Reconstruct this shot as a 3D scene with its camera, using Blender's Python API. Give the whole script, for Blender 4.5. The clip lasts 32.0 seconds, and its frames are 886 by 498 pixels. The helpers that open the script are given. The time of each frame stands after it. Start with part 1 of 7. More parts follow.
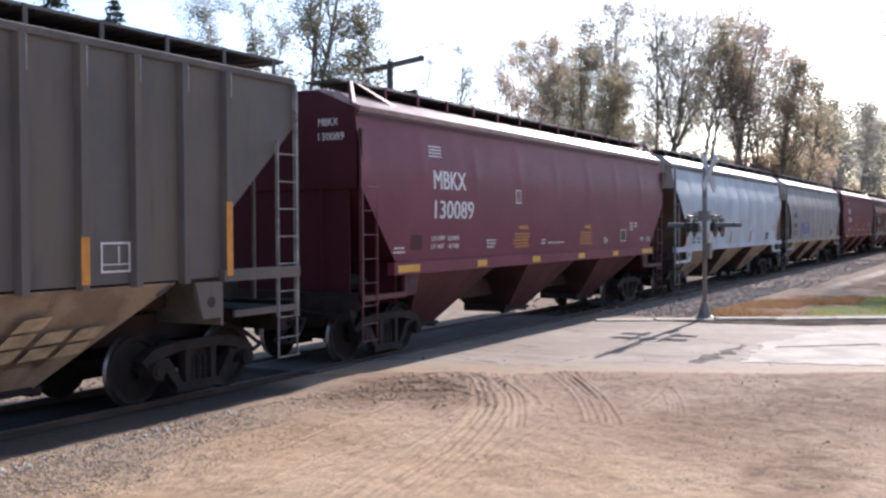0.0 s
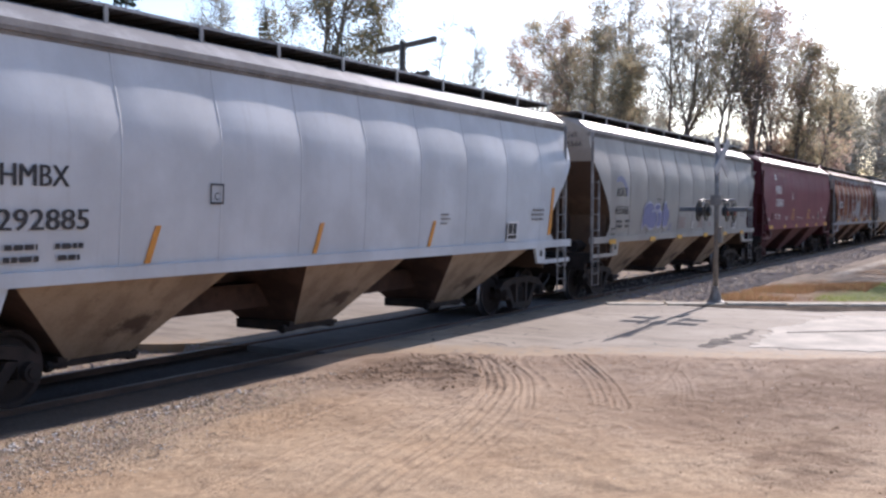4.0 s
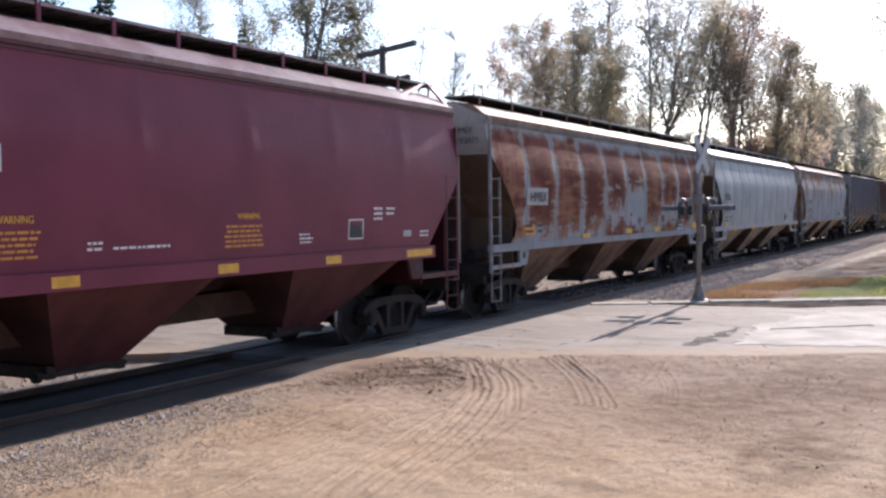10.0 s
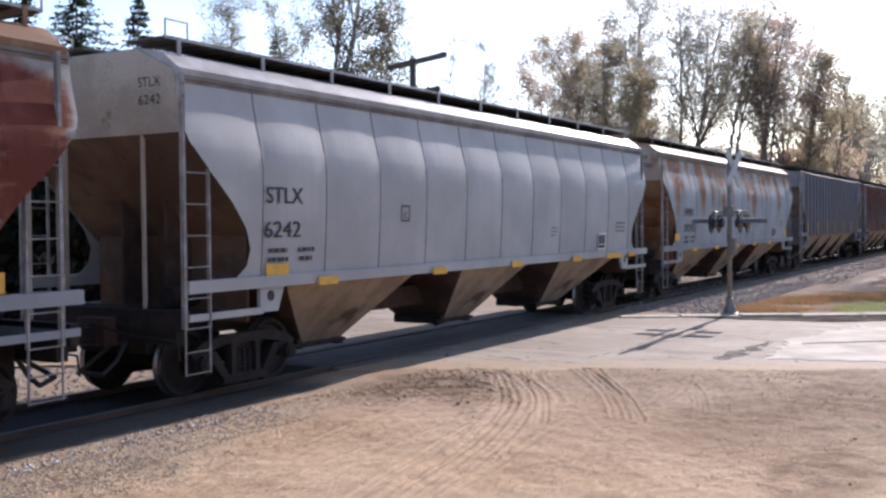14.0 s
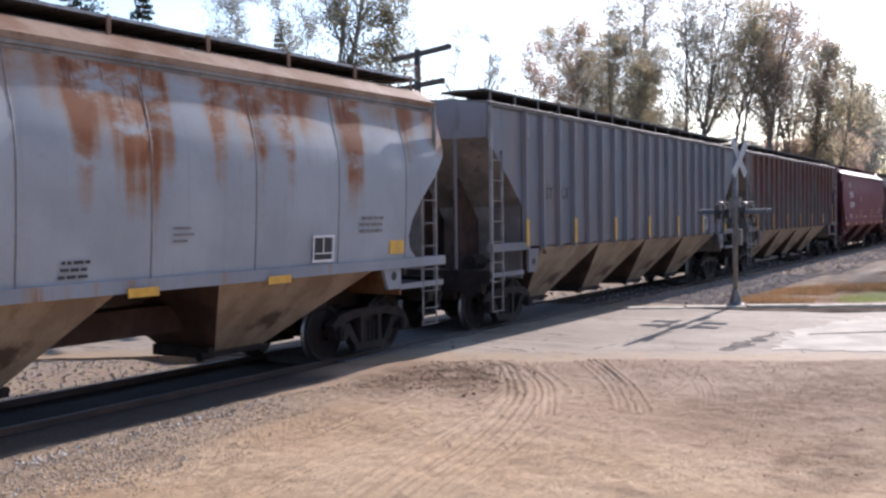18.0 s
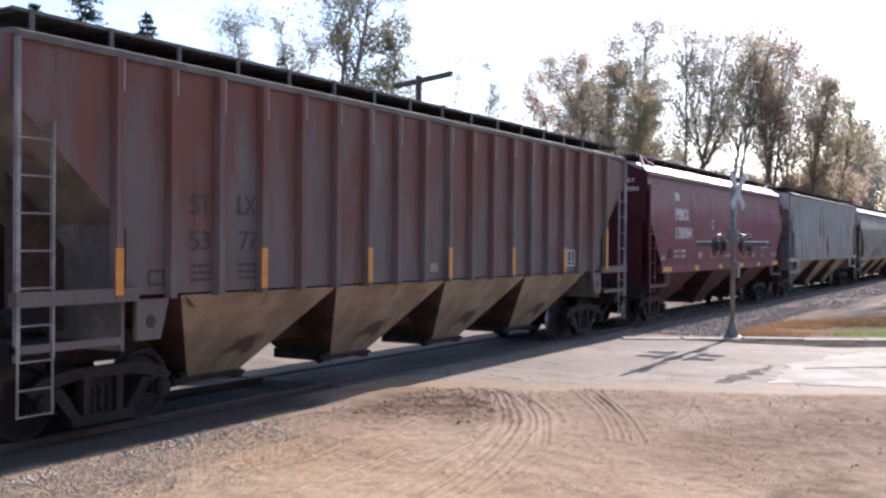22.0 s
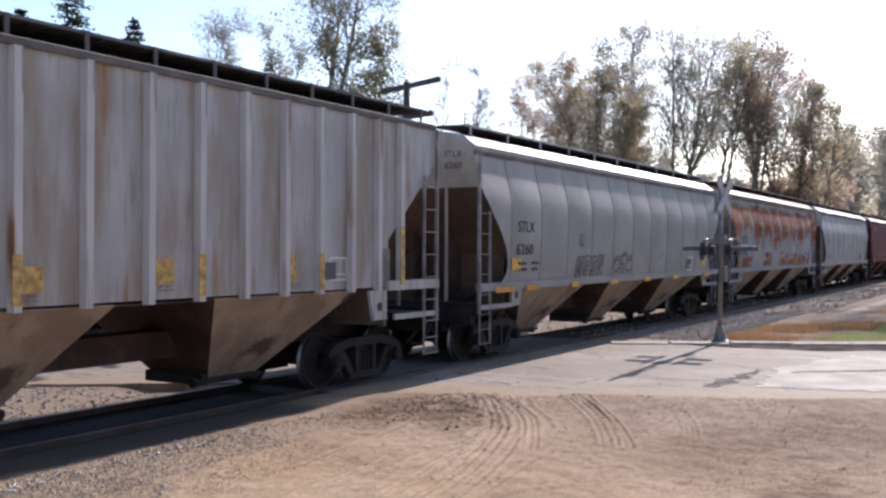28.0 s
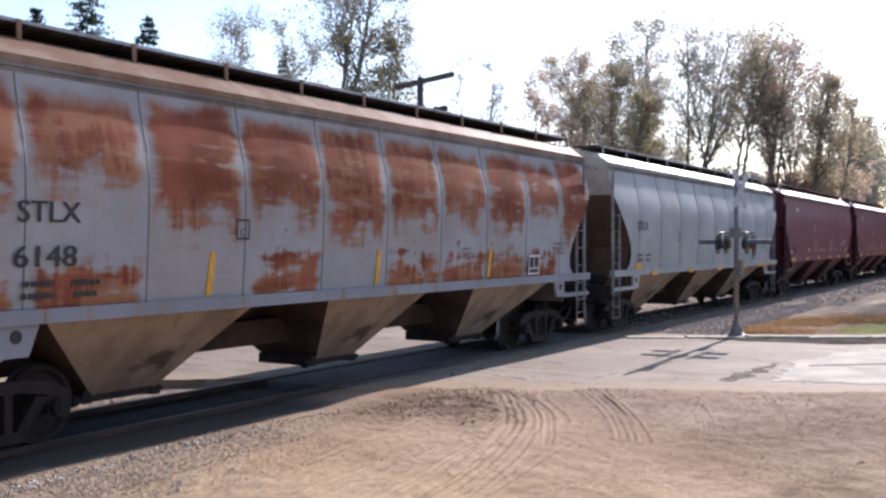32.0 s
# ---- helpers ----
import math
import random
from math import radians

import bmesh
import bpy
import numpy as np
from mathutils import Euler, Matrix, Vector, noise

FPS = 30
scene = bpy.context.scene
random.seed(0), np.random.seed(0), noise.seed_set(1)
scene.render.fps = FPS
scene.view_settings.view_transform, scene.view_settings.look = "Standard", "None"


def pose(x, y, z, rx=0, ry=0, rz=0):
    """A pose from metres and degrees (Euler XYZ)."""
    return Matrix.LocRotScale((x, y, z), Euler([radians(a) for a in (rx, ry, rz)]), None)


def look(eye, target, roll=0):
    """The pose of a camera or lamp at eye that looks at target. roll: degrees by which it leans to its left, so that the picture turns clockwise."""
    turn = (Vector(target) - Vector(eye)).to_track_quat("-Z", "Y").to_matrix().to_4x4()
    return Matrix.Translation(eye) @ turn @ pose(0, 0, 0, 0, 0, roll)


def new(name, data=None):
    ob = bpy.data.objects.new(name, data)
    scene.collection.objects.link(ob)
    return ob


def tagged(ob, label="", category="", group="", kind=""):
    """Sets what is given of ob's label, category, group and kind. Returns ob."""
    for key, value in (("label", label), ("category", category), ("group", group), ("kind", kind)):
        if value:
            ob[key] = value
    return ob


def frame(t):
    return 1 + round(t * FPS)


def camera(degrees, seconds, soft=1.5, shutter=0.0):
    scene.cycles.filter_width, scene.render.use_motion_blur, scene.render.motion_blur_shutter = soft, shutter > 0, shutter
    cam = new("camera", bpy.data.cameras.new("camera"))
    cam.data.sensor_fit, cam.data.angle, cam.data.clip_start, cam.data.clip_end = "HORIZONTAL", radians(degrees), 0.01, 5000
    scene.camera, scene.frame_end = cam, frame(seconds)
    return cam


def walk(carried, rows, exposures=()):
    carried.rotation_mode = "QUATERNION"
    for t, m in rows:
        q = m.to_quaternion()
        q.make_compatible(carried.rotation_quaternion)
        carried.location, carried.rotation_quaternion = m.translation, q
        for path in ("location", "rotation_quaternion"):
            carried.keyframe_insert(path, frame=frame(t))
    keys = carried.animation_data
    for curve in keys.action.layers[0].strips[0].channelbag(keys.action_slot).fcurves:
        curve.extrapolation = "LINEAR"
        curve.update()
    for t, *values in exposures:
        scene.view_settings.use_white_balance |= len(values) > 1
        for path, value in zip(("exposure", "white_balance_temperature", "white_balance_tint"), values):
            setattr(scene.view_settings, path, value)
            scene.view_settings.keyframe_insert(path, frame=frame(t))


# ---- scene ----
cam = camera(47.1, 32.0, 2.6)
EYE = (0.0, -10.84, 2.33)
# seconds and the camera's turn in degrees; it is held in the hand at one spot
TURNS = [
    (0.0, 88.74, 0.29, -60.94), (0.5, 88.67, 0.42, -60.91), (1.0, 88.57, 0.42, -60.81), (1.5, 88.44, 0.37, -60.65),
    (2.0, 88.33, 0.18, -60.56), (2.5, 88.15, -0.09, -60.46), (3.0, 87.98, -0.06, -60.32), (3.5, 87.85, -0.25, -60.33),
    (5.5, 87.45, -0.09, -60.25), (6.0, 87.70, -0.04, -60.09), (6.5, 87.50, -0.75, -59.96), (7.0, 87.22, -1.59, -60.12),
    (7.5, 87.42, -0.62, -61.04), (8.0, 87.76, -0.31, -61.82), (8.5, 87.93, -0.08, -62.33), (9.0, 87.99, 0.14, -62.40),
    (9.5, 87.95, 0.22, -61.84), (10.0, 87.90, 0.79, -61.28), (10.5, 87.89, 0.45, -60.61), (11.0, 87.93, 0.48, -59.71),
    (11.5, 87.99, -0.09, -59.29), (12.0, 88.11, -0.46, -59.04), (12.5, 88.28, -0.13, -59.28), (13.0, 88.56, 0.38, -59.67),
    (13.5, 88.65, 0.47, -59.71), (15.5, 88.08, 0.50, -59.07), (16.0, 88.20, 0.48, -58.88), (16.5, 88.28, 0.67, -58.78),
    (17.0, 88.12, 1.09, -58.89), (17.5, 88.04, 0.75, -59.13), (18.0, 88.11, 0.71, -59.34), (18.5, 88.33, 0.06, -59.61),
    (19.0, 88.67, 0.18, -59.85), (19.5, 89.14, 0.10, -60.10), (20.0, 89.41, -0.09, -60.20), (20.5, 89.54, 0.14, -60.29),
    (21.0, 89.53, 0.08, -60.34), (21.5, 89.47, 0.11, -60.34), (22.0, 89.60, -0.46, -59.45), (22.5, 89.65, -0.10, -58.77),
    (23.0, 89.84, 1.00, -58.96), (23.5, 89.73, 0.70, -60.65), (24.0, 89.67, 0.34, -61.62), (24.5, 89.56, -0.58, -61.71),
    (25.0, 89.43, -0.40, -61.46), (25.5, 89.59, -0.10, -61.53), (27.5, 89.97, -0.08, -60.42), (28.0, 89.90, -0.31, -60.11),
    (28.5, 89.74, -0.31, -59.94), (29.0, 89.73, -0.09, -59.51), (29.5, 89.71, 0.10, -59.45), (30.0, 89.75, -0.36, -59.46),
    (30.5, 89.78, 0.05, -59.32), (31.0, 89.83, 0.14, -59.08), (31.5, 89.71, 0.15, -59.13), (32.0, 89.63, 0.06, -59.28),
]
# seconds and exposure, as the camera adapts to pale and dark cars
LIGHTNESS = [(0.0, 0.75), (1.0, 0.81), (3.0, 0.69), (5.5, 0.48), (7.0, 0.49), (8.0, 0.48), (9.0, 0.51), (10.0, 0.65), (12.0, 0.79), (13.5, 0.71), (15.5, 0.58), (16.0, 0.57), (18.0, 0.66), (20.0, 0.73), (22.0, 0.76), (25.0, 0.65), (28.0, 0.52), (29.0, 0.50), (31.0, 0.54), (32.0, 0.67)]
walk(cam, [(t, pose(*EYE, rx, ry, rz)) for t, rx, ry, rz in TURNS], [(t, e, 6160, 20) for t, e in LIGHTNESS])

# ---- sky and sun ----
SUN_AZ, SUN_EL = 1.5, 27.0
world = bpy.data.worlds.new("sky")
scene.world = world
world.use_nodes = True
sky = world.node_tree.nodes.new("ShaderNodeTexSky")
sky.sky_type, sky.sun_disc = "NISHITA", False
sky.sun_elevation, sky.sun_rotation = radians(SUN_EL), radians(90 - SUN_AZ)
sky.air_density, sky.dust_density = 1.0, 0.4
world.node_tree.links.new(sky.outputs[0], world.node_tree.nodes["Background"].inputs[0])
world.node_tree.nodes["Background"].inputs[1].default_value = 0.15
sun_data = bpy.data.lights.new("sun", "SUN")
sun_data.energy, sun_data.angle, sun_data.color = 4.6, radians(0.6), (1.0, 0.93, 0.84)
sun = new("sun", sun_data)
sun.matrix_world = look((120 * math.cos(radians(SUN_AZ)), 120 * math.sin(radians(SUN_AZ)), 120 * math.tan(radians(SUN_EL))), (0, 0, 0))


# ---- materials ----
class Mat:
    """A node material with short ways to add nodes."""

    def __init__(self, name, rough=0.6, metal=0.0):
        self.m = bpy.data.materials.new(name)
        self.m.use_nodes = True
        self.t = self.m.node_tree
        self.b = self.t.nodes["Principled BSDF"]
        self.b.inputs["Roughness"].default_value = rough
        self.b.inputs["Metallic"].default_value = metal
        self.b.inputs["Specular IOR Level"].default_value = 0.5 if rough < 0.88 else 0.08
        self.co = self.t.nodes.new("ShaderNodeTexCoord").outputs["Object"]

    def link(self, a, b):
        self.t.links.new(a, b)

    def feed(self, socket, v):
        if isinstance(v, bpy.types.NodeSocket):
            self.link(v, socket)
        elif isinstance(v, (tuple, list)) and len(v) == 3 and socket.type == "RGBA":
            socket.default_value = (*v, 1)
        else:
            socket.default_value = v

    def noise(self, scale, detail=4.0, rough=0.55, co=None, stretch=(1, 1, 1), distort=0.0):
        mp = self.t.nodes.new("ShaderNodeMapping")
        mp.inputs["Scale"].default_value = stretch
        self.link(co or self.co, mp.inputs[0])
        n = self.t.nodes.new("ShaderNodeTexNoise")
        n.inputs["Scale"].default_value, n.inputs["Detail"].default_value = scale, detail
        n.inputs["Roughness"].default_value, n.inputs["Distortion"].default_value = rough, distort
        self.link(mp.outputs[0], n.inputs["Vector"])
        return n.outputs["Fac"]

    def voronoi(self, scale, co=None, feature="F1"):
        n = self.t.nodes.new("ShaderNodeTexVoronoi")
        n.feature = feature
        n.inputs["Scale"].default_value = scale
        self.link(co or self.co, n.inputs["Vector"])
        return n

    def ramp(self, v, lo, hi, a=0.0, b=1.0):
        n = self.t.nodes.new("ShaderNodeMapRange")
        n.interpolation_type = "SMOOTHSTEP"
        for k, x in zip((1, 2, 3, 4), (lo, hi, a, b)):
            self.feed(n.inputs[k], x)
        self.feed(n.inputs[0], v)
        return n.outputs[0]

    def math(self, op, a, b=0.0):
        n = self.t.nodes.new("ShaderNodeMath")
        n.operation = op
        self.feed(n.inputs[0], a)
        self.feed(n.inputs[1], b)
        return n.outputs[0]

    def mix(self, f, a, b):
        n = self.t.nodes.new("ShaderNodeMix")
        n.data_type = "RGBA"
        self.feed(n.inputs[0], f)
        self.feed(n.inputs[6], a)
        self.feed(n.inputs[7], b)
        return n.outputs[2]

    def xyz(self):
        n = self.t.nodes.new("ShaderNodeSeparateXYZ")
        self.link(self.co, n.inputs[0])
        return n.outputs

    def rand(self):
        return self.t.nodes.new("ShaderNodeObjectInfo").outputs["Random"]

    def island(self):
        return self.t.nodes.new("ShaderNodeNewGeometry").outputs["Random Per Island"]

    def bump(self, h, strength=0.3, dist=0.02):
        n = self.t.nodes.new("ShaderNodeBump")
        n.inputs["Strength"].default_value, n.inputs["Distance"].default_value = strength, dist
        self.link(h, n.inputs["Height"])
        self.link(n.outputs[0], self.b.inputs["Normal"])

    def colour(self, c):
        self.feed(self.b.inputs["Base Color"], c)
        return self

    def roughness(self, v):
        self.feed(self.b.inputs["Roughness"], v)


def plain(name, col, rough=0.6, metal=0.0, var=0.25, scale=6.0, bump=0.0, gloss=0.5):
    """One colour with mottling at two scales."""
    k = Mat(name, rough, metal)
    k.b.inputs["Specular IOR Level"].default_value = gloss
    n = k.noise(scale)
    n2 = k.noise(scale * 9, 3.0)
    dark, light = tuple(c * (1 - var) for c in col), tuple(min(1, c * (1 + var)) for c in col)
    c = k.mix(k.ramp(n, 0.3, 0.7), dark, light)
    k.colour(k.mix(k.ramp(n2, 0.35, 0.75, 0, 0.35), c, dark))
    if bump:
        k.bump(n2, bump, 0.01)
    return k.m


def car_paint(name, base, rust=None, rust_col=(0.19, 0.06, 0.03), dirt=0.3, dirt_col=(0.16, 0.12, 0.085), rough=0.45, pitch=1.72, phase=0.0, streak=0.4, blush=None, drips=False, runs_rust=0.0, blush_high=0.0, shuffle=False):
    """Weathered car paint: patches of rust inside each panel, streaks down the sheets, dust towards no one place."""
    k = Mat(name, rough)
    x, y, z = k.xyz()
    if shuffle:
        cb = k.t.nodes.new("ShaderNodeCombineXYZ")
        k.feed(cb.inputs[0], k.math("ADD", x, k.math("MULTIPLY", k.rand(), 60.0)))
        k.link(y, cb.inputs[1]), k.link(z, cb.inputs[2])
        k.co = cb.outputs[0]
    big = k.noise(0.7, 5.0)
    fine = k.noise(26.0, 4.0)
    runs = k.noise(2.2, 5.0, 0.65, stretch=(3.2, 1.0, 0.16))
    c = k.mix(k.ramp(big, 0.32, 0.7), tuple(v * 0.86 for v in base), tuple(min(1, v * 1.08) for v in base))
    c = k.mix(k.ramp(runs, 0.52, 0.78, 0, streak), c, tuple(0.55 * v + 0.45 * d for v, d in zip(base, dirt_col)))
    if blush:
        worn = k.noise(0.9, 4.0, 0.6, stretch=(1.6, 1.0, 0.35))
        if blush_high:
            worn = k.math("ADD", worn, k.math("MULTIPLY", k.math("SUBTRACT", z, 2.75), blush_high))
            worn = k.math("ADD", worn, k.math("MULTIPLY", k.math("SUBTRACT", k.noise(3.0, 5.0, 0.7, stretch=(2.6, 1.0, 0.2)), 0.5), 0.25))
        c = k.mix(k.ramp(worn, 0.40, 0.68), c, blush)
        c = k.mix(k.ramp(k.noise(2.6, 5.0, 0.65, stretch=(2.2, 1.0, 0.22)), 0.56, 0.72, 0, 0.55), c, tuple(v * 0.6 for v in blush))
    if runs_rust:
        long_runs = k.noise(1.7, 5.0, 0.65, stretch=(3.0, 1.0, 0.13))
        where = k.noise(0.55, 3.0, 0.5)
        lot = k.math("ADD", long_runs, k.math("MULTIPLY", k.math("SUBTRACT", where, 0.5), 0.6))
        c = k.mix(k.ramp(lot, 0.54, 0.68, 0, runs_rust * 0.8), c, (0.33, 0.20, 0.11))
        c = k.mix(k.ramp(lot, 0.64, 0.76, 0, runs_rust), c, (0.22, 0.085, 0.035))
    c = k.mix(k.ramp(fine, 0.5, 0.9, 0, dirt * 0.6), c, dirt_col)
    if rust:
        step = k.math("ADD", k.math("DIVIDE", x, pitch), 40.0)
        fx, cellno = k.math("FRACT", step), k.math("FLOOR", step)
        wn = k.t.nodes.new("ShaderNodeTexWhiteNoise")
        wn.noise_dimensions = "1D"
        k.link(k.math("ADD", cellno, phase), wn.inputs["W"])
        luck = wn.outputs["Value"]
        edge = k.math("ABSOLUTE", k.math("SUBTRACT", fx, 0.5))
        wob = k.math("SUBTRACT", k.noise(1.3, 4.0, 0.55), 0.5)
        flat = k.math("SUBTRACT", k.noise(1.9, 4.0, 0.6, stretch=(0.55, 1.0, 2.6)), 0.5)
        drip = k.math("SUBTRACT", k.noise(2.6, 4.0, 0.6, stretch=(2.4, 1.0, 0.35)), 0.5)
        cloud = k.noise(0.95, 3.0, 0.5)
        soft = k.math("ADD", k.math("MULTIPLY", wob, 0.34), k.math("MULTIPLY", flat, 0.22))
        reach = k.math("ADD", edge, soft)
        inside = k.ramp(reach, 0.475, 0.375)
        low = k.math("ADD", rust[0], k.math("MULTIPLY", luck, rust[1]))
        uneven = k.math("ADD", k.math("ADD", k.math("MULTIPLY", wob, 1.2), k.math("MULTIPLY", flat, 1.3)), k.math("MULTIPLY", drip, 0.9))
        rise = k.math("SUBTRACT", k.math("ADD", z, uneven), low)
        up = k.ramp(rise, -0.10, 0.28)
        top = k.math("ADD", k.math("ADD", z, k.math("MULTIPLY", wob, 0.7)), k.math("MULTIPLY", luck, 0.18))
        high = k.ramp(top, 4.22, 3.98)
        foot = k.math("MULTIPLY", k.ramp(k.math("ADD", z, uneven), rust[2] + 0.15, rust[2] - 0.15), k.ramp(luck, 0.25, 0.35))
        mask = k.math("MULTIPLY", k.math("MULTIPLY", inside, high), k.math("MAXIMUM", up, foot))
        bare = k.math("MULTIPLY", k.ramp(k.math("ADD", flat, k.math("MULTIPLY", wob, 0.7)), 0.10, 0.19, 0, 0.85), k.ramp(rise, 1.7, 0.7))
        tone = k.mix(k.ramp(cloud, 0.42, 0.62), rust_col, tuple(1.55 * v + 0.012 for v in rust_col))
        warm = tuple(0.75 * v + d for v, d in zip(rust_col, (0.20, 0.12, 0.06)))
        brink = k.math("MAXIMUM", k.ramp(reach, 0.22, 0.42, 0, 0.75), k.ramp(rise, 0.75, 0.1, 0, 0.8))
        tone = k.mix(k.math("MULTIPLY", brink, k.ramp(k.math("ADD", drip, flat), -0.16, 0.14)), tone, warm)
        tone = k.mix(k.math("MULTIPLY", k.ramp(flat, 0.03, 0.16, 0, 0.6), k.ramp(z, 4.1, 3.3)), tone, warm)
        tone = k.mix(k.ramp(drip, 0.06, 0.18, 0, 0.5), tone, tuple(v * 0.62 for v in rust_col))
        tone = k.mix(k.ramp(fine, 0.5, 0.85, 0, 0.15), tone, tuple(v * 0.6 for v in rust_col))
        tone = k.mix(bare, tone, tuple(0.62 * v + 0.38 * d for v, d in zip(base, (0.34, 0.24, 0.14))))
        wn2 = k.t.nodes.new("ShaderNodeTexWhiteNoise")
        wn2.noise_dimensions = "1D"
        k.link(k.math("ADD", k.math("MULTIPLY", cellno, 1.7), phase + 11.0), wn2.inputs["W"])
        tone = k.mix(k.math("MULTIPLY", k.ramp(wn2.outputs["Value"], 0.35, 0.9, 0, 0.75), k.ramp(k.math("ADD", flat, k.math("MULTIPLY", drip, 0.8)), -0.10, 0.10)), tone, warm)
        halo = k.math("MULTIPLY", k.ramp(reach, 0.53, 0.42), k.ramp(rise, -0.55, 0.1, 0, 0.65))
        c = k.mix(k.math("MULTIPLY", halo, k.ramp(top, 4.34, 4.10)), c, tuple(0.55 * v + 0.45 * d for v, d in zip(base, (0.34, 0.20, 0.11))))
        c = k.mix(mask, c, tone)
    if drips:
        # blocks of rust below the eave, from which narrower runs fall
        block = k.ramp(k.noise(0.95, 2.0, 0.5, stretch=(1, 0, 0.02)), 0.40, 0.58)
        column = k.ramp(k.noise(1.9, 3.0, 0.6, stretch=(1, 0, 0.03)), 0.42, 0.58)
        length = k.noise(0.8, 2.0, 0.5, stretch=(1, 0, 0))
        fall = k.math("ADD", k.math("MULTIPLY", block, k.math("ADD", 0.55, k.math("MULTIPLY", length, 0.9))), k.math("MULTIPLY", k.math("MULTIPLY", column, k.ramp(block, 0.0, 1.0, 0.25, 1.0)), length))
        patchy = k.noise(1.7, 5.0, 0.65, stretch=(0.7, 1.0, 1.5))
        spare = k.math("ADD", k.math("SUBTRACT", fall, k.math("SUBTRACT", 4.12, z)), k.math("MULTIPLY", k.math("SUBTRACT", patchy, 0.5), 1.3))
        c = k.mix(k.math("MULTIPLY", k.ramp(spare, -0.45, 0.25, 0, 0.7), k.ramp(patchy, 0.30, 0.46)), c, (0.34, 0.195, 0.105))
        c = k.mix(k.math("MULTIPLY", k.ramp(spare, 0.0, 0.55, 0, 0.85), k.ramp(patchy, 0.36, 0.52)), c, (0.25, 0.088, 0.034))
        c = k.mix(k.math("MULTIPLY", k.ramp(spare, 0.45, 0.9, 0, 0.7), k.ramp(k.noise(4.0, 4.0, 0.6, stretch=(2.0, 1.0, 0.4)), 0.48, 0.6)), c, (0.15, 0.05, 0.024))
    k.b.inputs["Specular IOR Level"].default_value = 0.10 if rust or drips else (0.22 if name.startswith("maroon") else 0.14)
    k.colour(c)
    k.roughness(k.ramp(fine, 0.3, 0.8, rough + (0.3 if rust else 0), min(1, rough + (0.45 if rust else 0.25))))
    k.bump(big, 0.25, 0.05)
    return k.m


def blotched(name, a, b, lo=0.42, hi=0.62, rough=0.8, scale=1.2, speck=(0.03, 0.024, 0.02), stretch=(1, 1, 1), gloss=0.5):
    """Two tones in large patches with dark specks, for dusty or rusty steel."""
    k = Mat(name, rough)
    c = k.mix(k.ramp(k.noise(scale, 5.0, 0.65, stretch=stretch), lo, hi), a, b)
    c = k.mix(k.ramp(k.noise(3.5, 5.0, 0.7), 0.58, 0.75, 0, 0.75), c, speck)
    k.b.inputs["Specular IOR Level"].default_value = gloss
    k.colour(k.mix(k.ramp(k.noise(30.0, 3.0), 0.5, 0.8, 0, 0.35), c, speck))
    return k.m


MAROON = car_paint("maroon_paint", (0.185, 0.040, 0.067), dirt=0.12, dirt_col=(0.14, 0.055, 0.065), rough=0.40, streak=0.25)
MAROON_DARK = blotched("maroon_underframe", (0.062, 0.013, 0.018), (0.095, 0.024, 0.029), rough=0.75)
# the body's maroon darkened for the car ends, their shade in the colour
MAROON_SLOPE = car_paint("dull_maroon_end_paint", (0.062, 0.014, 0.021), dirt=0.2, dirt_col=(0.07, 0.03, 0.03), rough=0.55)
MAROON_LADDER = plain("dull_maroon_bars", (0.095, 0.022, 0.028), 0.6)
WHITE = car_paint("white_car_paint", (0.56, 0.585, 0.61), dirt=0.15, streak=0.25)
CREAM = car_paint("grey_cream_paint", (0.38, 0.36, 0.335), dirt=0.22, streak=0.35)
PALE = car_paint("pale_grey_paint", (0.43, 0.43, 0.425), dirt=0.18, streak=0.3)
STONE = car_paint("stone_grey_paint", (0.355, 0.333, 0.31), dirt=0.25, streak=0.4)
RUSTY = car_paint("rust_eaten_paint", (0.36, 0.37, 0.385), rust=(1.45, 1.5, 1.9), rust_col=(0.125, 0.038, 0.028), pitch=1.72, phase=3.0, streak=0.3)
RUSTY_ORANGE = car_paint("orange_rust_paint", (0.40, 0.40, 0.40), rust=(2.25, 0.8, 2.05), rust_col=(0.20, 0.06, 0.034), pitch=1.71, phase=7.0, streak=0.3)
STREAKED = car_paint("rust_topped_paint", (0.365, 0.385, 0.405), streak=0.4, drips=True)
BLUE_SILL = car_paint("blue_grey_sill_paint", (0.29, 0.305, 0.33), dirt=0.35, streak=0.5, runs_rust=0.7)
RIB_GREY = car_paint("slate_grey_paint", (0.20, 0.205, 0.23), dirt=0.3, streak=0.5, blush=(0.225, 0.19, 0.185))
RIB_GREY_RIB = car_paint("slate_grey_paint_on_ribs", (0.20, 0.205, 0.23), dirt=0.3, streak=0.5, blush=(0.225, 0.19, 0.185), shuffle=True)
RIB_TAUPE = car_paint("taupe_grey_paint", (0.145, 0.132, 0.125), dirt=0.3, streak=0.5, blush=(0.175, 0.145, 0.115))
RIB_TAUPE_RIB = car_paint("taupe_grey_paint_on_ribs", (0.145, 0.132, 0.125), dirt=0.3, streak=0.5, blush=(0.175, 0.145, 0.115), shuffle=True)
RIB_BROWN = car_paint("brown_faded_paint", (0.165, 0.14, 0.135), dirt=0.3, streak=0.6, blush=(0.17, 0.078, 0.062), blush_high=0.10)
RIB_BROWN_RIB = car_paint("brown_faded_paint_on_ribs", (0.165, 0.14, 0.135), dirt=0.3, streak=0.6, blush=(0.17, 0.078, 0.062), blush_high=0.10, shuffle=True)
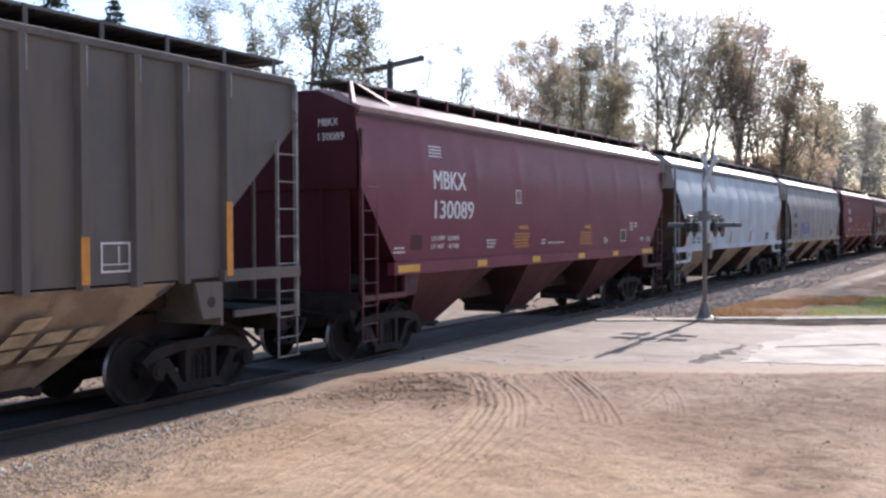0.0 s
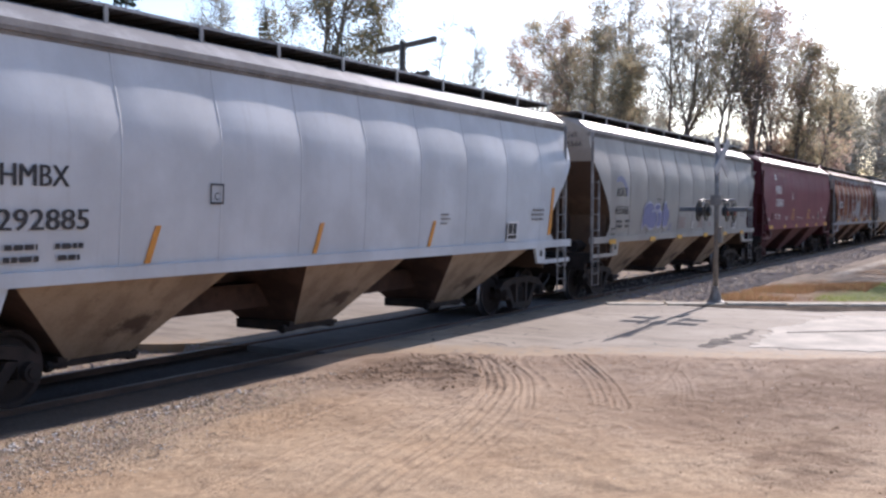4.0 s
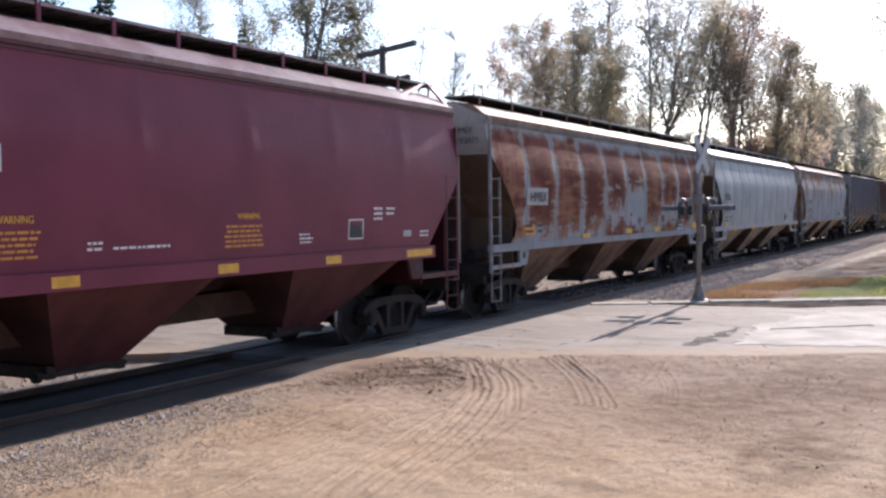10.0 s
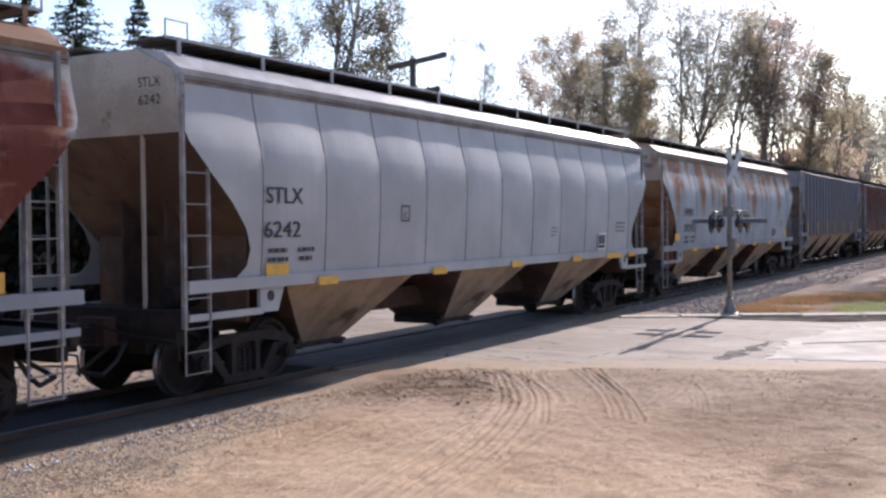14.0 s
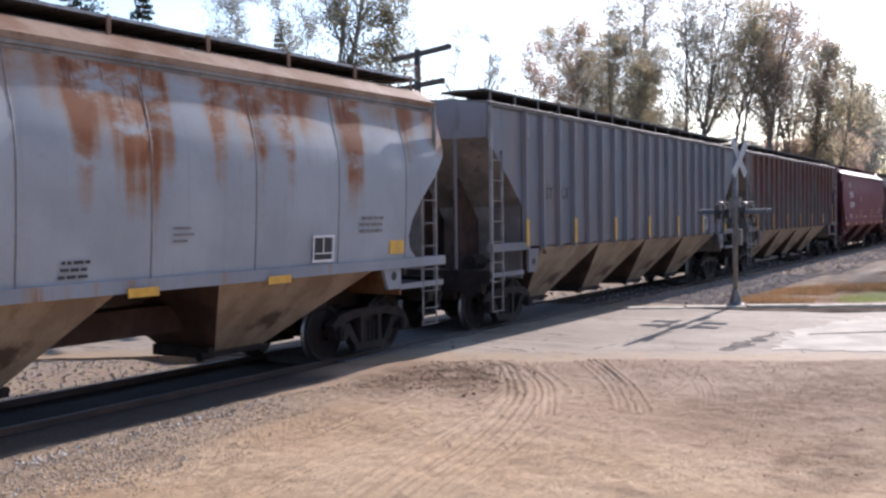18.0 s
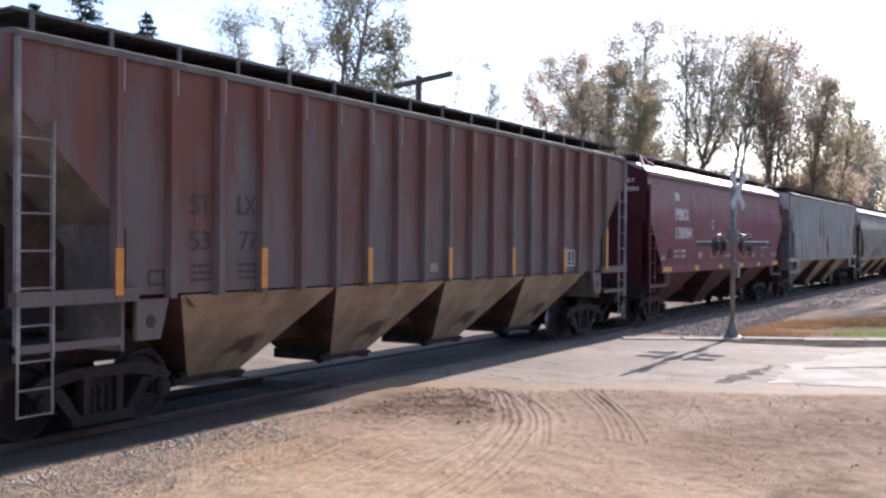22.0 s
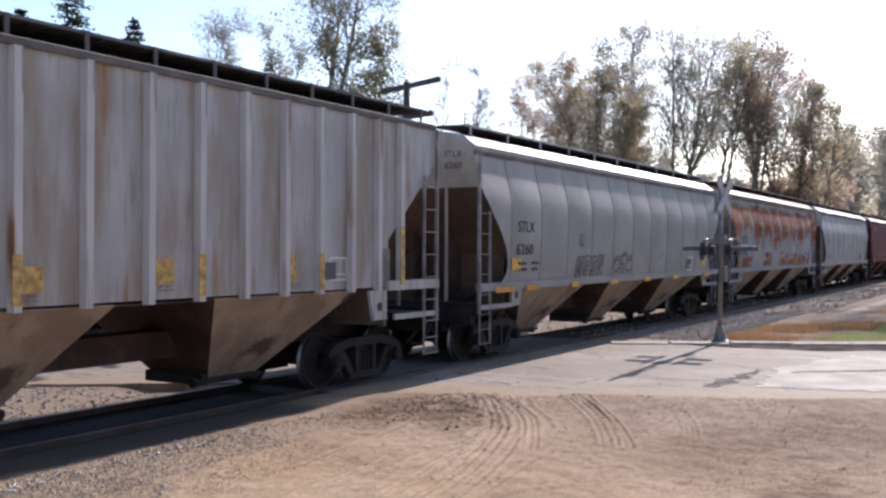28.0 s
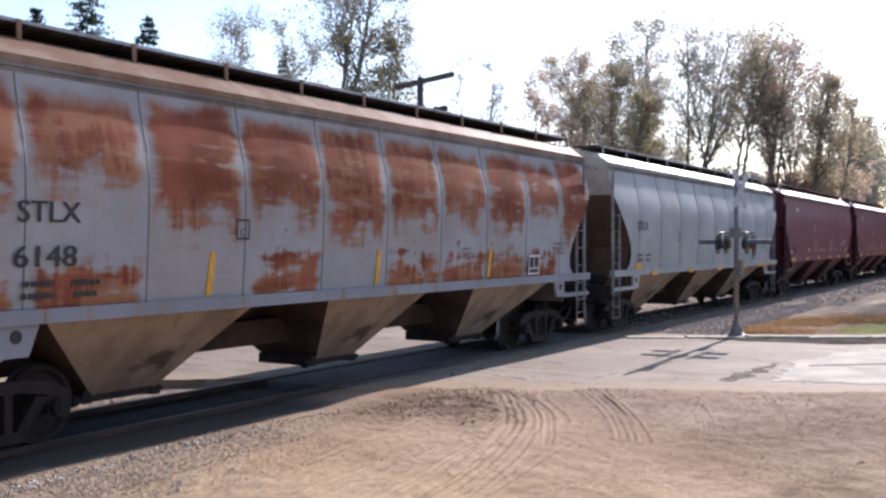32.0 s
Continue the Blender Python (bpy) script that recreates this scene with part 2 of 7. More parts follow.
RIB_PALE = car_paint("pale_ribbed_paint", (0.48, 0.48, 0.47), dirt=0.3, streak=0.7, dirt_col=(0.26, 0.17, 0.10), blush=(0.33, 0.275, 0.22), runs_rust=0.75)
RIB_WHITE = car_paint("chalky_rib_paint", (0.56, 0.545, 0.52), dirt=0.25, streak=0.5, dirt_col=(0.30, 0.18, 0.10), runs_rust=0.9, shuffle=True)
DARK_GREY = car_paint("dark_grey_paint", (0.12, 0.12, 0.13), dirt=0.3)
def hopper_tan():
    """Dusty tan steel with a dark scorched patch low on each bay."""
    k = Mat("dusty_tan_steel", 0.85)
    x, y, z = k.xyz()
    c = k.mix(k.ramp(k.noise(1.2, 5.0, 0.65), 0.40, 0.62), (0.235, 0.175, 0.125), (0.345, 0.27, 0.20))
    c = k.mix(k.ramp(k.noise(2.0, 5.0, 0.65, stretch=(2.5, 1.0, 0.3)), 0.55, 0.75, 0, 0.5), c, (0.15, 0.10, 0.07))
    c = k.mix(k.ramp(k.noise(3.5, 5.0, 0.7), 0.60, 0.76, 0, 0.6), c, (0.10, 0.055, 0.038))
    dx = k.math("DIVIDE", k.math("SUBTRACT", x, 0.22), 0.55)
    dz = k.math("DIVIDE", k.math("SUBTRACT", k.math("SUBTRACT", z, 0.76), k.math("MULTIPLY", x, 0.25)), 0.20)
    rr = k.math("SQRT", k.math("ADD", k.math("MULTIPLY", dx, dx), k.math("MULTIPLY", dz, dz)))
    rr = k.math("ADD", rr, k.math("MULTIPLY", k.math("SUBTRACT", k.noise(2.2, 5.0, 0.7), 0.5), 2.4))
    c = k.mix(k.ramp(rr, 1.0, 0.45, 0, 0.85), c, (0.06, 0.034, 0.026))
    k.colour(k.mix(k.ramp(k.noise(30.0, 3.0), 0.5, 0.8, 0, 0.3), c, (0.07, 0.04, 0.03)))
    return k.m


TAN = hopper_tan()
BROWN_END = blotched("rusty_brown_steel", (0.085, 0.052, 0.036), (0.15, 0.092, 0.058), rough=0.85, scale=0.8)
GRIME = blotched("grimy_truck_steel", (0.011, 0.0075, 0.0072), (0.028, 0.018, 0.016), rough=0.85, scale=3.0)
WHEEL = plain("wheel_steel", (0.018, 0.011, 0.010), 0.8, 0.0)
TREAD = plain("polished_wheel_tread", (0.28, 0.27, 0.28), 0.42, 0.9, 0.1)
HOP_RUST = blotched("rust_brown_hopper_steel", (0.10, 0.052, 0.04), (0.20, 0.125, 0.095), rough=0.85, speck=(0.04, 0.018, 0.014))
# darker tones for hopper faces across the car, with shade painted in
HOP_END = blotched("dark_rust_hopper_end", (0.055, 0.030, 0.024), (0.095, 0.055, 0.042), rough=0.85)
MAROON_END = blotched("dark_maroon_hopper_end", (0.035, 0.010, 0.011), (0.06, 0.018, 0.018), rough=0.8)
SLOPE_GREY = blotched("dirty_grey_slope_steel", (0.16, 0.145, 0.135), (0.26, 0.235, 0.215), rough=0.85, speck=(0.09, 0.055, 0.035))
SLOPE_ORANGE = blotched("orange_rust_slope_steel", (0.20, 0.09, 0.04), (0.30, 0.19, 0.12), rough=0.85, speck=(0.09, 0.04, 0.02))
END_DUSTY = blotched("dusty_end_paint", (0.30, 0.262, 0.218), (0.40, 0.355, 0.30), rough=0.8, scale=0.8, speck=(0.14, 0.085, 0.055))
END_RUSTY = blotched("rust_stained_end_paint", (0.21, 0.125, 0.075), (0.34, 0.30, 0.26), 0.38, 0.55, rough=0.8, scale=0.9, speck=(0.22, 0.085, 0.03))
LADDER = blotched("dull_ladder_steel", (0.20, 0.19, 0.185), (0.33, 0.32, 0.31), rough=0.75, scale=2.5, speck=(0.10, 0.06, 0.045))
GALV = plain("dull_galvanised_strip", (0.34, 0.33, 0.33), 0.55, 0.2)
GRATE = plain("dark_steel_grating", (0.085, 0.072, 0.066), 0.8, 0.0)
SEAM = plain("grimy_seam_steel", (0.20, 0.185, 0.175), 0.8)
BLACK = plain("black_letter_paint", (0.03, 0.03, 0.035), 0.6)
WHITE_LET = plain("white_letter_paint", (0.75, 0.73, 0.72), 0.6, var=0.12)
YELLOW = plain("yellow_reflector", (0.70, 0.38, 0.05), 0.5, var=0.15)
RED_STRIPE = plain("orange_red_stripe", (0.48, 0.13, 0.05), 0.5, var=0.2)
ORANGE = plain("orange_reflector", (0.62, 0.26, 0.04), 0.5, var=0.15)
OLD_YELLOW = plain("worn_yellow_reflector", (0.52, 0.33, 0.10), 0.6, var=0.45, scale=9)
SPRAY_FAINT = plain("faint_blue_spray", (0.25, 0.255, 0.36), 0.6, var=0.25, scale=9)
GRAFF_BLUE = plain("blue_graffiti_paint", (0.175, 0.18, 0.34), 0.6, var=0.15)
GRAFF_PALE = plain("pale_graffiti_paint", (0.46, 0.45, 0.56), 0.6, var=0.12)
GRAFF_SAND = plain("sand_graffiti_paint", (0.48, 0.40, 0.28), 0.6)
RAIL_SIDE = blotched("rusty_rail_steel", (0.07, 0.045, 0.035), (0.12, 0.07, 0.05), rough=0.8)
RAIL_TOP = plain("dull_rail_head", (0.16, 0.15, 0.145), 0.6, 0.7, 0.15)
WOOD = plain("weathered_tie_wood", (0.085, 0.07, 0.058), 0.9, var=0.35, scale=4, bump=0.4)
POLE_GREY = plain("galvanised_post", (0.23, 0.205, 0.185), 0.55, 0.4)
SIGN = plain("faded_sign_board", (0.42, 0.40, 0.40), 0.6, var=0.15)
CONCRETE = plain("concrete", (0.50, 0.44, 0.355), 0.9, var=0.22, scale=3, bump=0.3, gloss=0.08)
LAMP_BLACK = plain("black_signal_housing", (0.02, 0.02, 0.022), 0.6)
HOOD_GREY = plain("weathered_hood_paint", (0.11, 0.105, 0.10), 0.6)
LENS_RED = plain("dark_red_lens", (0.20, 0.015, 0.02), 0.2)


# ---- building helpers ----
def part(name, bm, material, parent=None, label="", smooth=False):
    """Links a bmesh as one mesh object under a thing or under a part."""
    me = bpy.data.meshes.new(name)
    bmesh.ops.recalc_face_normals(bm, faces=bm.faces)
    bm.to_mesh(me)
    bm.free()
    if smooth:
        for p in me.polygons:
            p.use_smooth = True
    me.materials.append(material)
    ob = new(name, me)
    ob.parent = parent
    if label:
        ob["label"] = label
    return ob


def again(ob, m=None, parent=None):
    """One more piece on the same mesh."""
    o = new(ob.name.split(".")[0], ob.data)
    o.parent = parent or ob.parent
    if m is not None:
        o.matrix_basis = m
    if "label" in ob:
        o["label"] = ob["label"]
    return o


def box(bm, x0, x1, y0, y1, z0, z1):
    v = [bm.verts.new((x, y, z)) for x in (x0, x1) for y in (y0, y1) for z in (z0, z1)]
    for f in ((0, 1, 3, 2), (4, 6, 7, 5), (0, 4, 5, 1), (2, 3, 7, 6), (0, 2, 6, 4), (1, 5, 7, 3)):
        bm.faces.new([v[i] for i in f])
    return v


def hexa(bm, low, high):
    """A block between a lower and an upper quad."""
    a = [bm.verts.new(p) for p in low]
    b = [bm.verts.new(p) for p in high]
    bm.faces.new(a[::-1]), bm.faces.new(b)
    for i in range(4):
        bm.faces.new((a[i], a[(i + 1) % 4], b[(i + 1) % 4], b[i]))


def tube(bm, p, q, r, r2=None, seg=6):
    p, q = Vector(p), Vector(q)
    d = (q - p).normalized()
    u = d.orthogonal().normalized()
    w = d.cross(u)
    r2 = r if r2 is None else r2
    rings = []
    for c, rr in ((p, r), (q, r2)):
        rings.append([bm.verts.new(c + (u * math.cos(a) + w * math.sin(a)) * rr) for a in (2 * math.pi * i / seg for i in range(seg))])
    for i in range(seg):
        bm.faces.new((rings[0][i], rings[0][(i + 1) % seg], rings[1][(i + 1) % seg], rings[1][i]))
    bm.faces.new(rings[0][::-1]), bm.faces.new(rings[1])


def prism(bm, outline, y0, y1):
    """An outline in x and z, extruded along y."""
    a = [bm.verts.new((x, y0, z)) for x, z in outline]
    b = [bm.verts.new((x, y1, z)) for x, z in outline]
    bm.faces.new(a), bm.faces.new(b[::-1])
    for i in range(len(a)):
        j = (i + 1) % len(a)
        bm.faces.new((a[i], b[i], b[j], a[j]))


def lathe(bm, profile, seg=24, axis_y=True):
    """A profile of (radius, along) turned about the y axis (or z)."""
    rings = []
    for r, h in profile:
        ring = []
        for i in range(seg):
            a = 2 * math.pi * i / seg
            ring.append(bm.verts.new((r * math.cos(a), h, r * math.sin(a)) if axis_y else (r * math.cos(a), r * math.sin(a), h)))
        rings.append(ring)
    for p, q in zip(rings, rings[1:]):
        for i in range(seg):
            j = (i + 1) % seg
            bm.faces.new((p[i], p[j], q[j], q[i]))
    bm.faces.new(rings[0]), bm.faces.new(rings[-1][::-1])


GLYPHS = {}


def text_mesh(body):
    """The built-in letters as a mesh; each word is made once and then copied."""
    if body in GLYPHS:
        return GLYPHS[body].copy()
    cu = bpy.data.curves.new("letters", "FONT")
    cu.body, cu.resolution_u = body, 3
    ob = bpy.data.objects.new("letters", cu)
    scene.collection.objects.link(ob)
    bpy.context.view_layer.update()
    me = bpy.data.meshes.new_from_object(ob)
    bpy.data.objects.remove(ob)
    bpy.data.curves.remove(cu)
    GLYPHS[body] = me.copy()
    return me


def empty(name, m=None):
    e = new(name)
    e.empty_display_size = 0.3
    if m is not None:
        e.matrix_basis = m
    return e


# ---- ground ----
def ground_material():
    """Sandy dirt, with gravel along the track and dry grass beyond the kerb; noisy borders between them."""
    k = Mat("sandy_ground", 0.95)
    x, y, z = k.xyz()
    wob = k.math("MULTIPLY", k.math("SUBTRACT", k.noise(0.8, 5.0, 0.6), 0.5), 1.6)
    wob2 = k.math("MULTIPLY", k.math("SUBTRACT", k.noise(0.25, 4.0, 0.6), 0.5), 5.0)
    big, mid, fine = k.noise(0.35, 5.0), k.noise(2.4, 6.0, 0.65), k.noise(38.0, 5.0, 0.7)
    dirt = k.mix(k.ramp(big, 0.35, 0.65), (0.335, 0.23, 0.155), (0.435, 0.315, 0.222))
    warm = k.mix(k.ramp(big, 0.35, 0.65), (0.45, 0.30, 0.175), (0.545, 0.39, 0.245))
    dirt = k.mix(k.ramp(k.math("ADD", x, wob2), 14.0, 8.5), dirt, warm)
    dirt = k.mix(k.ramp(mid, 0.50, 0.70, 0, 0.6), dirt, (0.29, 0.185, 0.11))
    dirt = k.mix(k.ramp(k.noise(1.1, 5.0, 0.7, stretch=(0.6, 1.6, 1)), 0.58, 0.72, 0, 0.5), dirt, (0.27, 0.17, 0.105))
    mp = k.t.nodes.new("ShaderNodeMapping")
    mp.inputs["Rotation"].default_value = (0, 0, radians(32))
    k.link(k.co, mp.inputs[0])
    drag = k.noise(3.2, 6.0, 0.7, co=mp.outputs[0], stretch=(0.22, 3.0, 1))
    dirt = k.mix(k.ramp(drag, 0.50, 0.70, 0, 0.38), dirt, (0.31, 0.195, 0.115))
    dirt = k.mix(k.ramp(drag, 0.46, 0.30, 0, 0.35), dirt, (0.62, 0.47, 0.32))
    thin = k.noise(9.0, 5.0, 0.7, co=mp.outputs[0], stretch=(0.12, 3.2, 1))
    dirt = k.mix(k.ramp(thin, 0.56, 0.68, 0, 0.30), dirt, (0.27, 0.175, 0.11))
    dirt = k.mix(k.ramp(thin, 0.44, 0.34, 0, 0.25), dirt, (0.66, 0.52, 0.37))
    dirt = k.mix(k.ramp(fine, 0.35, 0.8, 0, 0.5), dirt, (0.17, 0.12, 0.085))
    dirt = k.mix(k.ramp(k.noise(13.0, 5.0, 0.7), 0.52, 0.68, 0, 0.45), dirt, (0.22, 0.15, 0.10))
    for px, py, rx, ry, amt in ((12.7, -2.9, 1.7, 1.1, 0.85), (10.2, -9.1, 1.6, 0.7, 0.6), (14.6, -9.0, 1.8, 1.3, 0.55), (13.2, -8.3, 3.2, 1.7, 0.35), (13.0, -7.6, 1.6, 0.9, 0.35), (12.3, -4.0, 0.9, 0.9, 0.5)):
        dx = k.math("DIVIDE", k.math("SUBTRACT", x, px), rx)
        dy = k.math("DIVIDE", k.math("SUBTRACT", y, py), ry)
        rr = k.math("ADD", k.math("SQRT", k.math("ADD", k.math("MULTIPLY", dx, dx), k.math("MULTIPLY", dy, dy))), k.math("MULTIPLY", wob, 0.6))
        dirt = k.mix(k.math("MULTIPLY", k.ramp(rr, 1.05, 0.55, 0, amt), k.ramp(mid, 0.25, 0.6)), dirt, (0.17, 0.105, 0.065))
    vor = k.voronoi(30.0)
    grav = k.mix(k.ramp(vor.outputs["Distance"], 0.0, 0.7), (0.43, 0.34, 0.25), (0.24, 0.175, 0.12))
    tint = k.mix(0.35, grav, vor.outputs["Color"])
    grav = k.mix(k.ramp(mid, 0.4, 0.7, 0, 0.5), k.mix(0.25, grav, tint), (0.38, 0.275, 0.18))
    near = k.math("ADD", k.math("ABSOLUTE", y), k.math("MULTIPLY", wob, 0.7))
    left = k.ramp(k.math("ADD", x, wob), 12.0, 10.0)
    strip = k.math("MULTIPLY", k.ramp(near, 3.5, 2.6), k.ramp(near, 1.55, 2.0, 0.25, 1.0))
    far_along = k.math("MULTIPLY", k.ramp(x, 24.0, 26.0), k.ramp(near, 4.5, 3.7))
    g_in = k.math("ADD", k.math("MULTIPLY", strip, k.math("MULTIPLY", left, k.ramp(mid, 0.35, 0.6, 0.25, 0.8))), far_along)
    g_in = k.math("MAXIMUM", g_in, k.math("MULTIPLY", k.ramp(y, 0.9, 1.2), k.ramp(y, 5.0, 4.0)))
    c = k.mix(k.math("MINIMUM", g_in, 1.0), dirt, grav)
    # near-black between the rails: oil stain plus the cars' shade put into colour
    oil_and_shade = k.mix(k.ramp(mid, 0.35, 0.65), (0.045, 0.041, 0.04), (0.085, 0.075, 0.068))
    oil_and_shade = k.mix(k.ramp(fine, 0.4, 0.8, 0, 0.5), oil_and_shade, (0.028, 0.025, 0.024))
    c = k.mix(k.ramp(k.math("ADD", k.math("ABSOLUTE", y), k.math("MULTIPLY", wob, 0.2)), 1.05, 0.80, 0, 0.92), c, oil_and_shade)
    # dark ballast tone beside the rail, with the train's shade mixed in
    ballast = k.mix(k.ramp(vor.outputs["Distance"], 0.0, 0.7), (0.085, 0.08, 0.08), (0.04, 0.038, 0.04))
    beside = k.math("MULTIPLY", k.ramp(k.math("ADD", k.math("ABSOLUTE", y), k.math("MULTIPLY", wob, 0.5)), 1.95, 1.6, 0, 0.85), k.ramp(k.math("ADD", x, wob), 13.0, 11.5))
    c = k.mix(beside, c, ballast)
    straw = k.mix(k.ramp(k.noise(1.3, 5.0), 0.35, 0.65), (0.17, 0.092, 0.048), (0.25, 0.155, 0.088))
    green = k.mix(k.ramp(fine, 0.3, 0.7), (0.10, 0.135, 0.03), (0.17, 0.175, 0.05))
    rough_dirt = k.mix(k.ramp(mid, 0.35, 0.65), (0.16, 0.115, 0.082), (0.27, 0.205, 0.15))
    slant = k.math("SUBTRACT", x, k.math("MULTIPLY", k.math("ADD", y, 2.6), -0.54))
    c = k.mix(k.math("MULTIPLY", k.ramp(slant, 25.9, 26.5), k.ramp(k.math("ADD", y, k.math("MULTIPLY", wob, 0.5)), -3.0, -3.6)), c, rough_dirt)
    lawn = k.mix(k.ramp(k.math("ADD", y, wob), -5.7, -6.7), straw, green)
    back_of_lawn = k.math("ADD", k.math("ADD", x, k.math("MULTIPLY", k.math("ADD", y, 6.0), 1.23)), wob)
    scrub = k.mix(k.ramp(k.noise(0.55, 5.0, 0.65, stretch=(0.5, 1.4, 1)), 0.46, 0.58), rough_dirt, straw)
    lawn = k.mix(k.ramp(back_of_lawn, 34.6, 36.0), lawn, scrub)
    beyond = k.math("MULTIPLY", k.ramp(k.math("ADD", slant, k.math("MULTIPLY", wob, 0.8)), 25.6, 26.6), k.ramp(k.math("ADD", k.math("ADD", y, k.math("MULTIPLY", k.math("MAXIMUM", k.math("SUBTRACT", x, 28.0), 0.0), 0.075)), wob), -3.4, -4.4))
    c = k.mix(beyond, c, lawn)
    trail = k.math("ABSOLUTE", k.math("ADD", k.math("ADD", y, 5.05), k.math("MULTIPLY", k.math("SUBTRACT", x, 43.7), 0.022)))
    trail = k.math("MULTIPLY", k.ramp(k.math("ADD", trail, k.math("MULTIPLY", wob, 0.35)), 0.42, 0.20), k.ramp(x, 37.0, 41.0))
    c = k.mix(k.math("MULTIPLY", trail, k.ramp(mid, 0.35, 0.55)), c, (0.47, 0.39, 0.30))
    back = k.ramp(k.math("ADD", y, wob2), 11.0, 15.0)
    c = k.mix(back, c, straw)
    k.b.inputs["Specular IOR Level"].default_value = 0.08
    k.colour(c)
    fine = k.math("ADD", fine, k.math("MULTIPLY", drag, 0.8))
    k.bump(k.math("ADD", fine, k.math("MULTIPLY", vor.outputs["Distance"], 0.5)), 0.45, 0.03)
    return k.m


def spline(pts, n=24):
    """Points along a smooth line through the given ones."""
    p = [pts[0], *pts, pts[-1]]
    out = []
    for i in range(1, len(p) - 2):
        for j in range(n):
            t = j / n
            out.append([0.5 * (2 * b + (c - a) * t + (2 * a - 5 * b + 4 * c - d) * t * t + (3 * b - a - 3 * c + d) * t ** 3) for a, b, c, d in zip(p[i - 1], p[i], p[i + 1], p[i + 2])])
    return np.array(out + [list(pts[-1])])


# the near edge of the road
ROAD_EDGE = [(13.5, -1.0), (13.8, -1.65), (14.5, -2.2), (14.9, -3.4), (15.6, -4.5), (16.4, -6.4), (17.1, -7.8), (17.9, -9.3), (19.5, -12.5), (24.0, -22.0), (44.0, -60.0)]
# wheel ruts that turn from the road into the yard: line, half width, depth, treads
TURN_RUTS = (
    ([(15.3, -2.55), (14.6, -2.95), (13.95, -3.66), (12.5, -4.54), (11.55, -4.98), (10.2, -5.43), (9.2, -5.67), (7.6, -5.95), (5.8, -6.3)], 0.16, 0.013, 3),
    ([(15.2, -2.9), (14.85, -3.0), (13.64, -4.1), (12.4, -4.86), (11.45, -5.25), (10.2, -5.64), (9.0, -5.91), (7.4, -6.2)], 0.13, 0.011, 2),
    ([(15.4, -3.3), (14.4, -3.68), (13.1, -4.70), (11.8, -5.36), (10.9, -5.75)], 0.10, 0.010, 2),
    ([(15.2, -3.7), (14.27, -4.12), (13.1, -4.97), (12.4, -5.37)], 0.07, 0.009, 1),
    ([(15.5, -4.3), (14.6, -4.9), (13.55, -5.6), (12.58, -6.1), (11.7, -6.47)], 0.12, 0.013, 2),
    ([(15.4, -4.6), (14.5, -5.1), (13.38, -5.86), (12.24, -6.43), (11.6, -6.7)], 0.10, 0.012, 2),
)
CROSS_RUTS = (
    ([(12.2, -2.6), (12.7, -3.2), (12.9, -3.7), (12.6, -4.2)], 0.10, 0.014, 2),
    ([(13.0, -2.5), (13.4, -3.1), (13.2, -3.8)], 0.10, 0.012, 2),
    ([(11.2, -3.2), (11.9, -3.5), (12.4, -3.9)], 0.09, 0.014, 1),
    ([(7.4, -6.4), (9.2, -6.2), (11.4, -5.97), (12.1, -6.23), (13.5, -6.54), (15.2, -6.3)], 0.05, 0.008, 1),
    ([(12.4, -4.5), (11.3, -4.75), (10.1, -4.68), (8.92, -4.75), (7.69, -4.83), (6.4, -4.95)], 0.10, 0.013, 2),
    ([(12.0, -4.85), (11.1, -5.08), (9.88, -5.25), (8.58, -5.46), (7.85, -5.6), (6.6, -5.85)], 0.10, 0.012, 2),
    ([(12.2, -3.48), (10.4, -3.74), (8.8, -3.95)], 0.06, 0.010, 1),
    ([(7.2, -5.1), (9.2, -5.4), (9.9, -5.46), (11.0, -5.3)], 0.05, 0.008, 1),
)
YARD_RUTS = (
    ([(15.8, -5.4), (14.9, -6.3), (13.6, -6.9), (12.2, -7.3)], 0.08, 0.007, 2),
    ([(16.2, -7.0), (14.8, -7.5), (13.0, -8.2), (11.4, -8.6)], 0.10, 0.007, 2),
    ([(8.6, -7.9), (9.2, -8.2), (9.8, -8.65), (10.4, -9.0)], 0.22, 0.010, 4),
    ([(7.0, -7.4), (8.4, -7.5), (9.6, -7.8), (11.0, -8.6)], 0.10, 0.006, 2),
    ([(6.0, -6.9), (8.5, -6.9), (11.0, -7.2), (13.0, -7.8)], 0.08, 0.005, 2),
)
RUTS = TURN_RUTS + CROSS_RUTS + YARD_RUTS


def rough_field(n, seed, smooth):
    r = np.random.RandomState(seed).rand(n, n)
    for _ in range(smooth):
        r = (r + np.roll(r, 1, 0) + np.roll(r, -1, 0) + np.roll(r, 1, 1) + np.roll(r, -1, 1)) / 5
    return (r - r.mean()) / r.std()


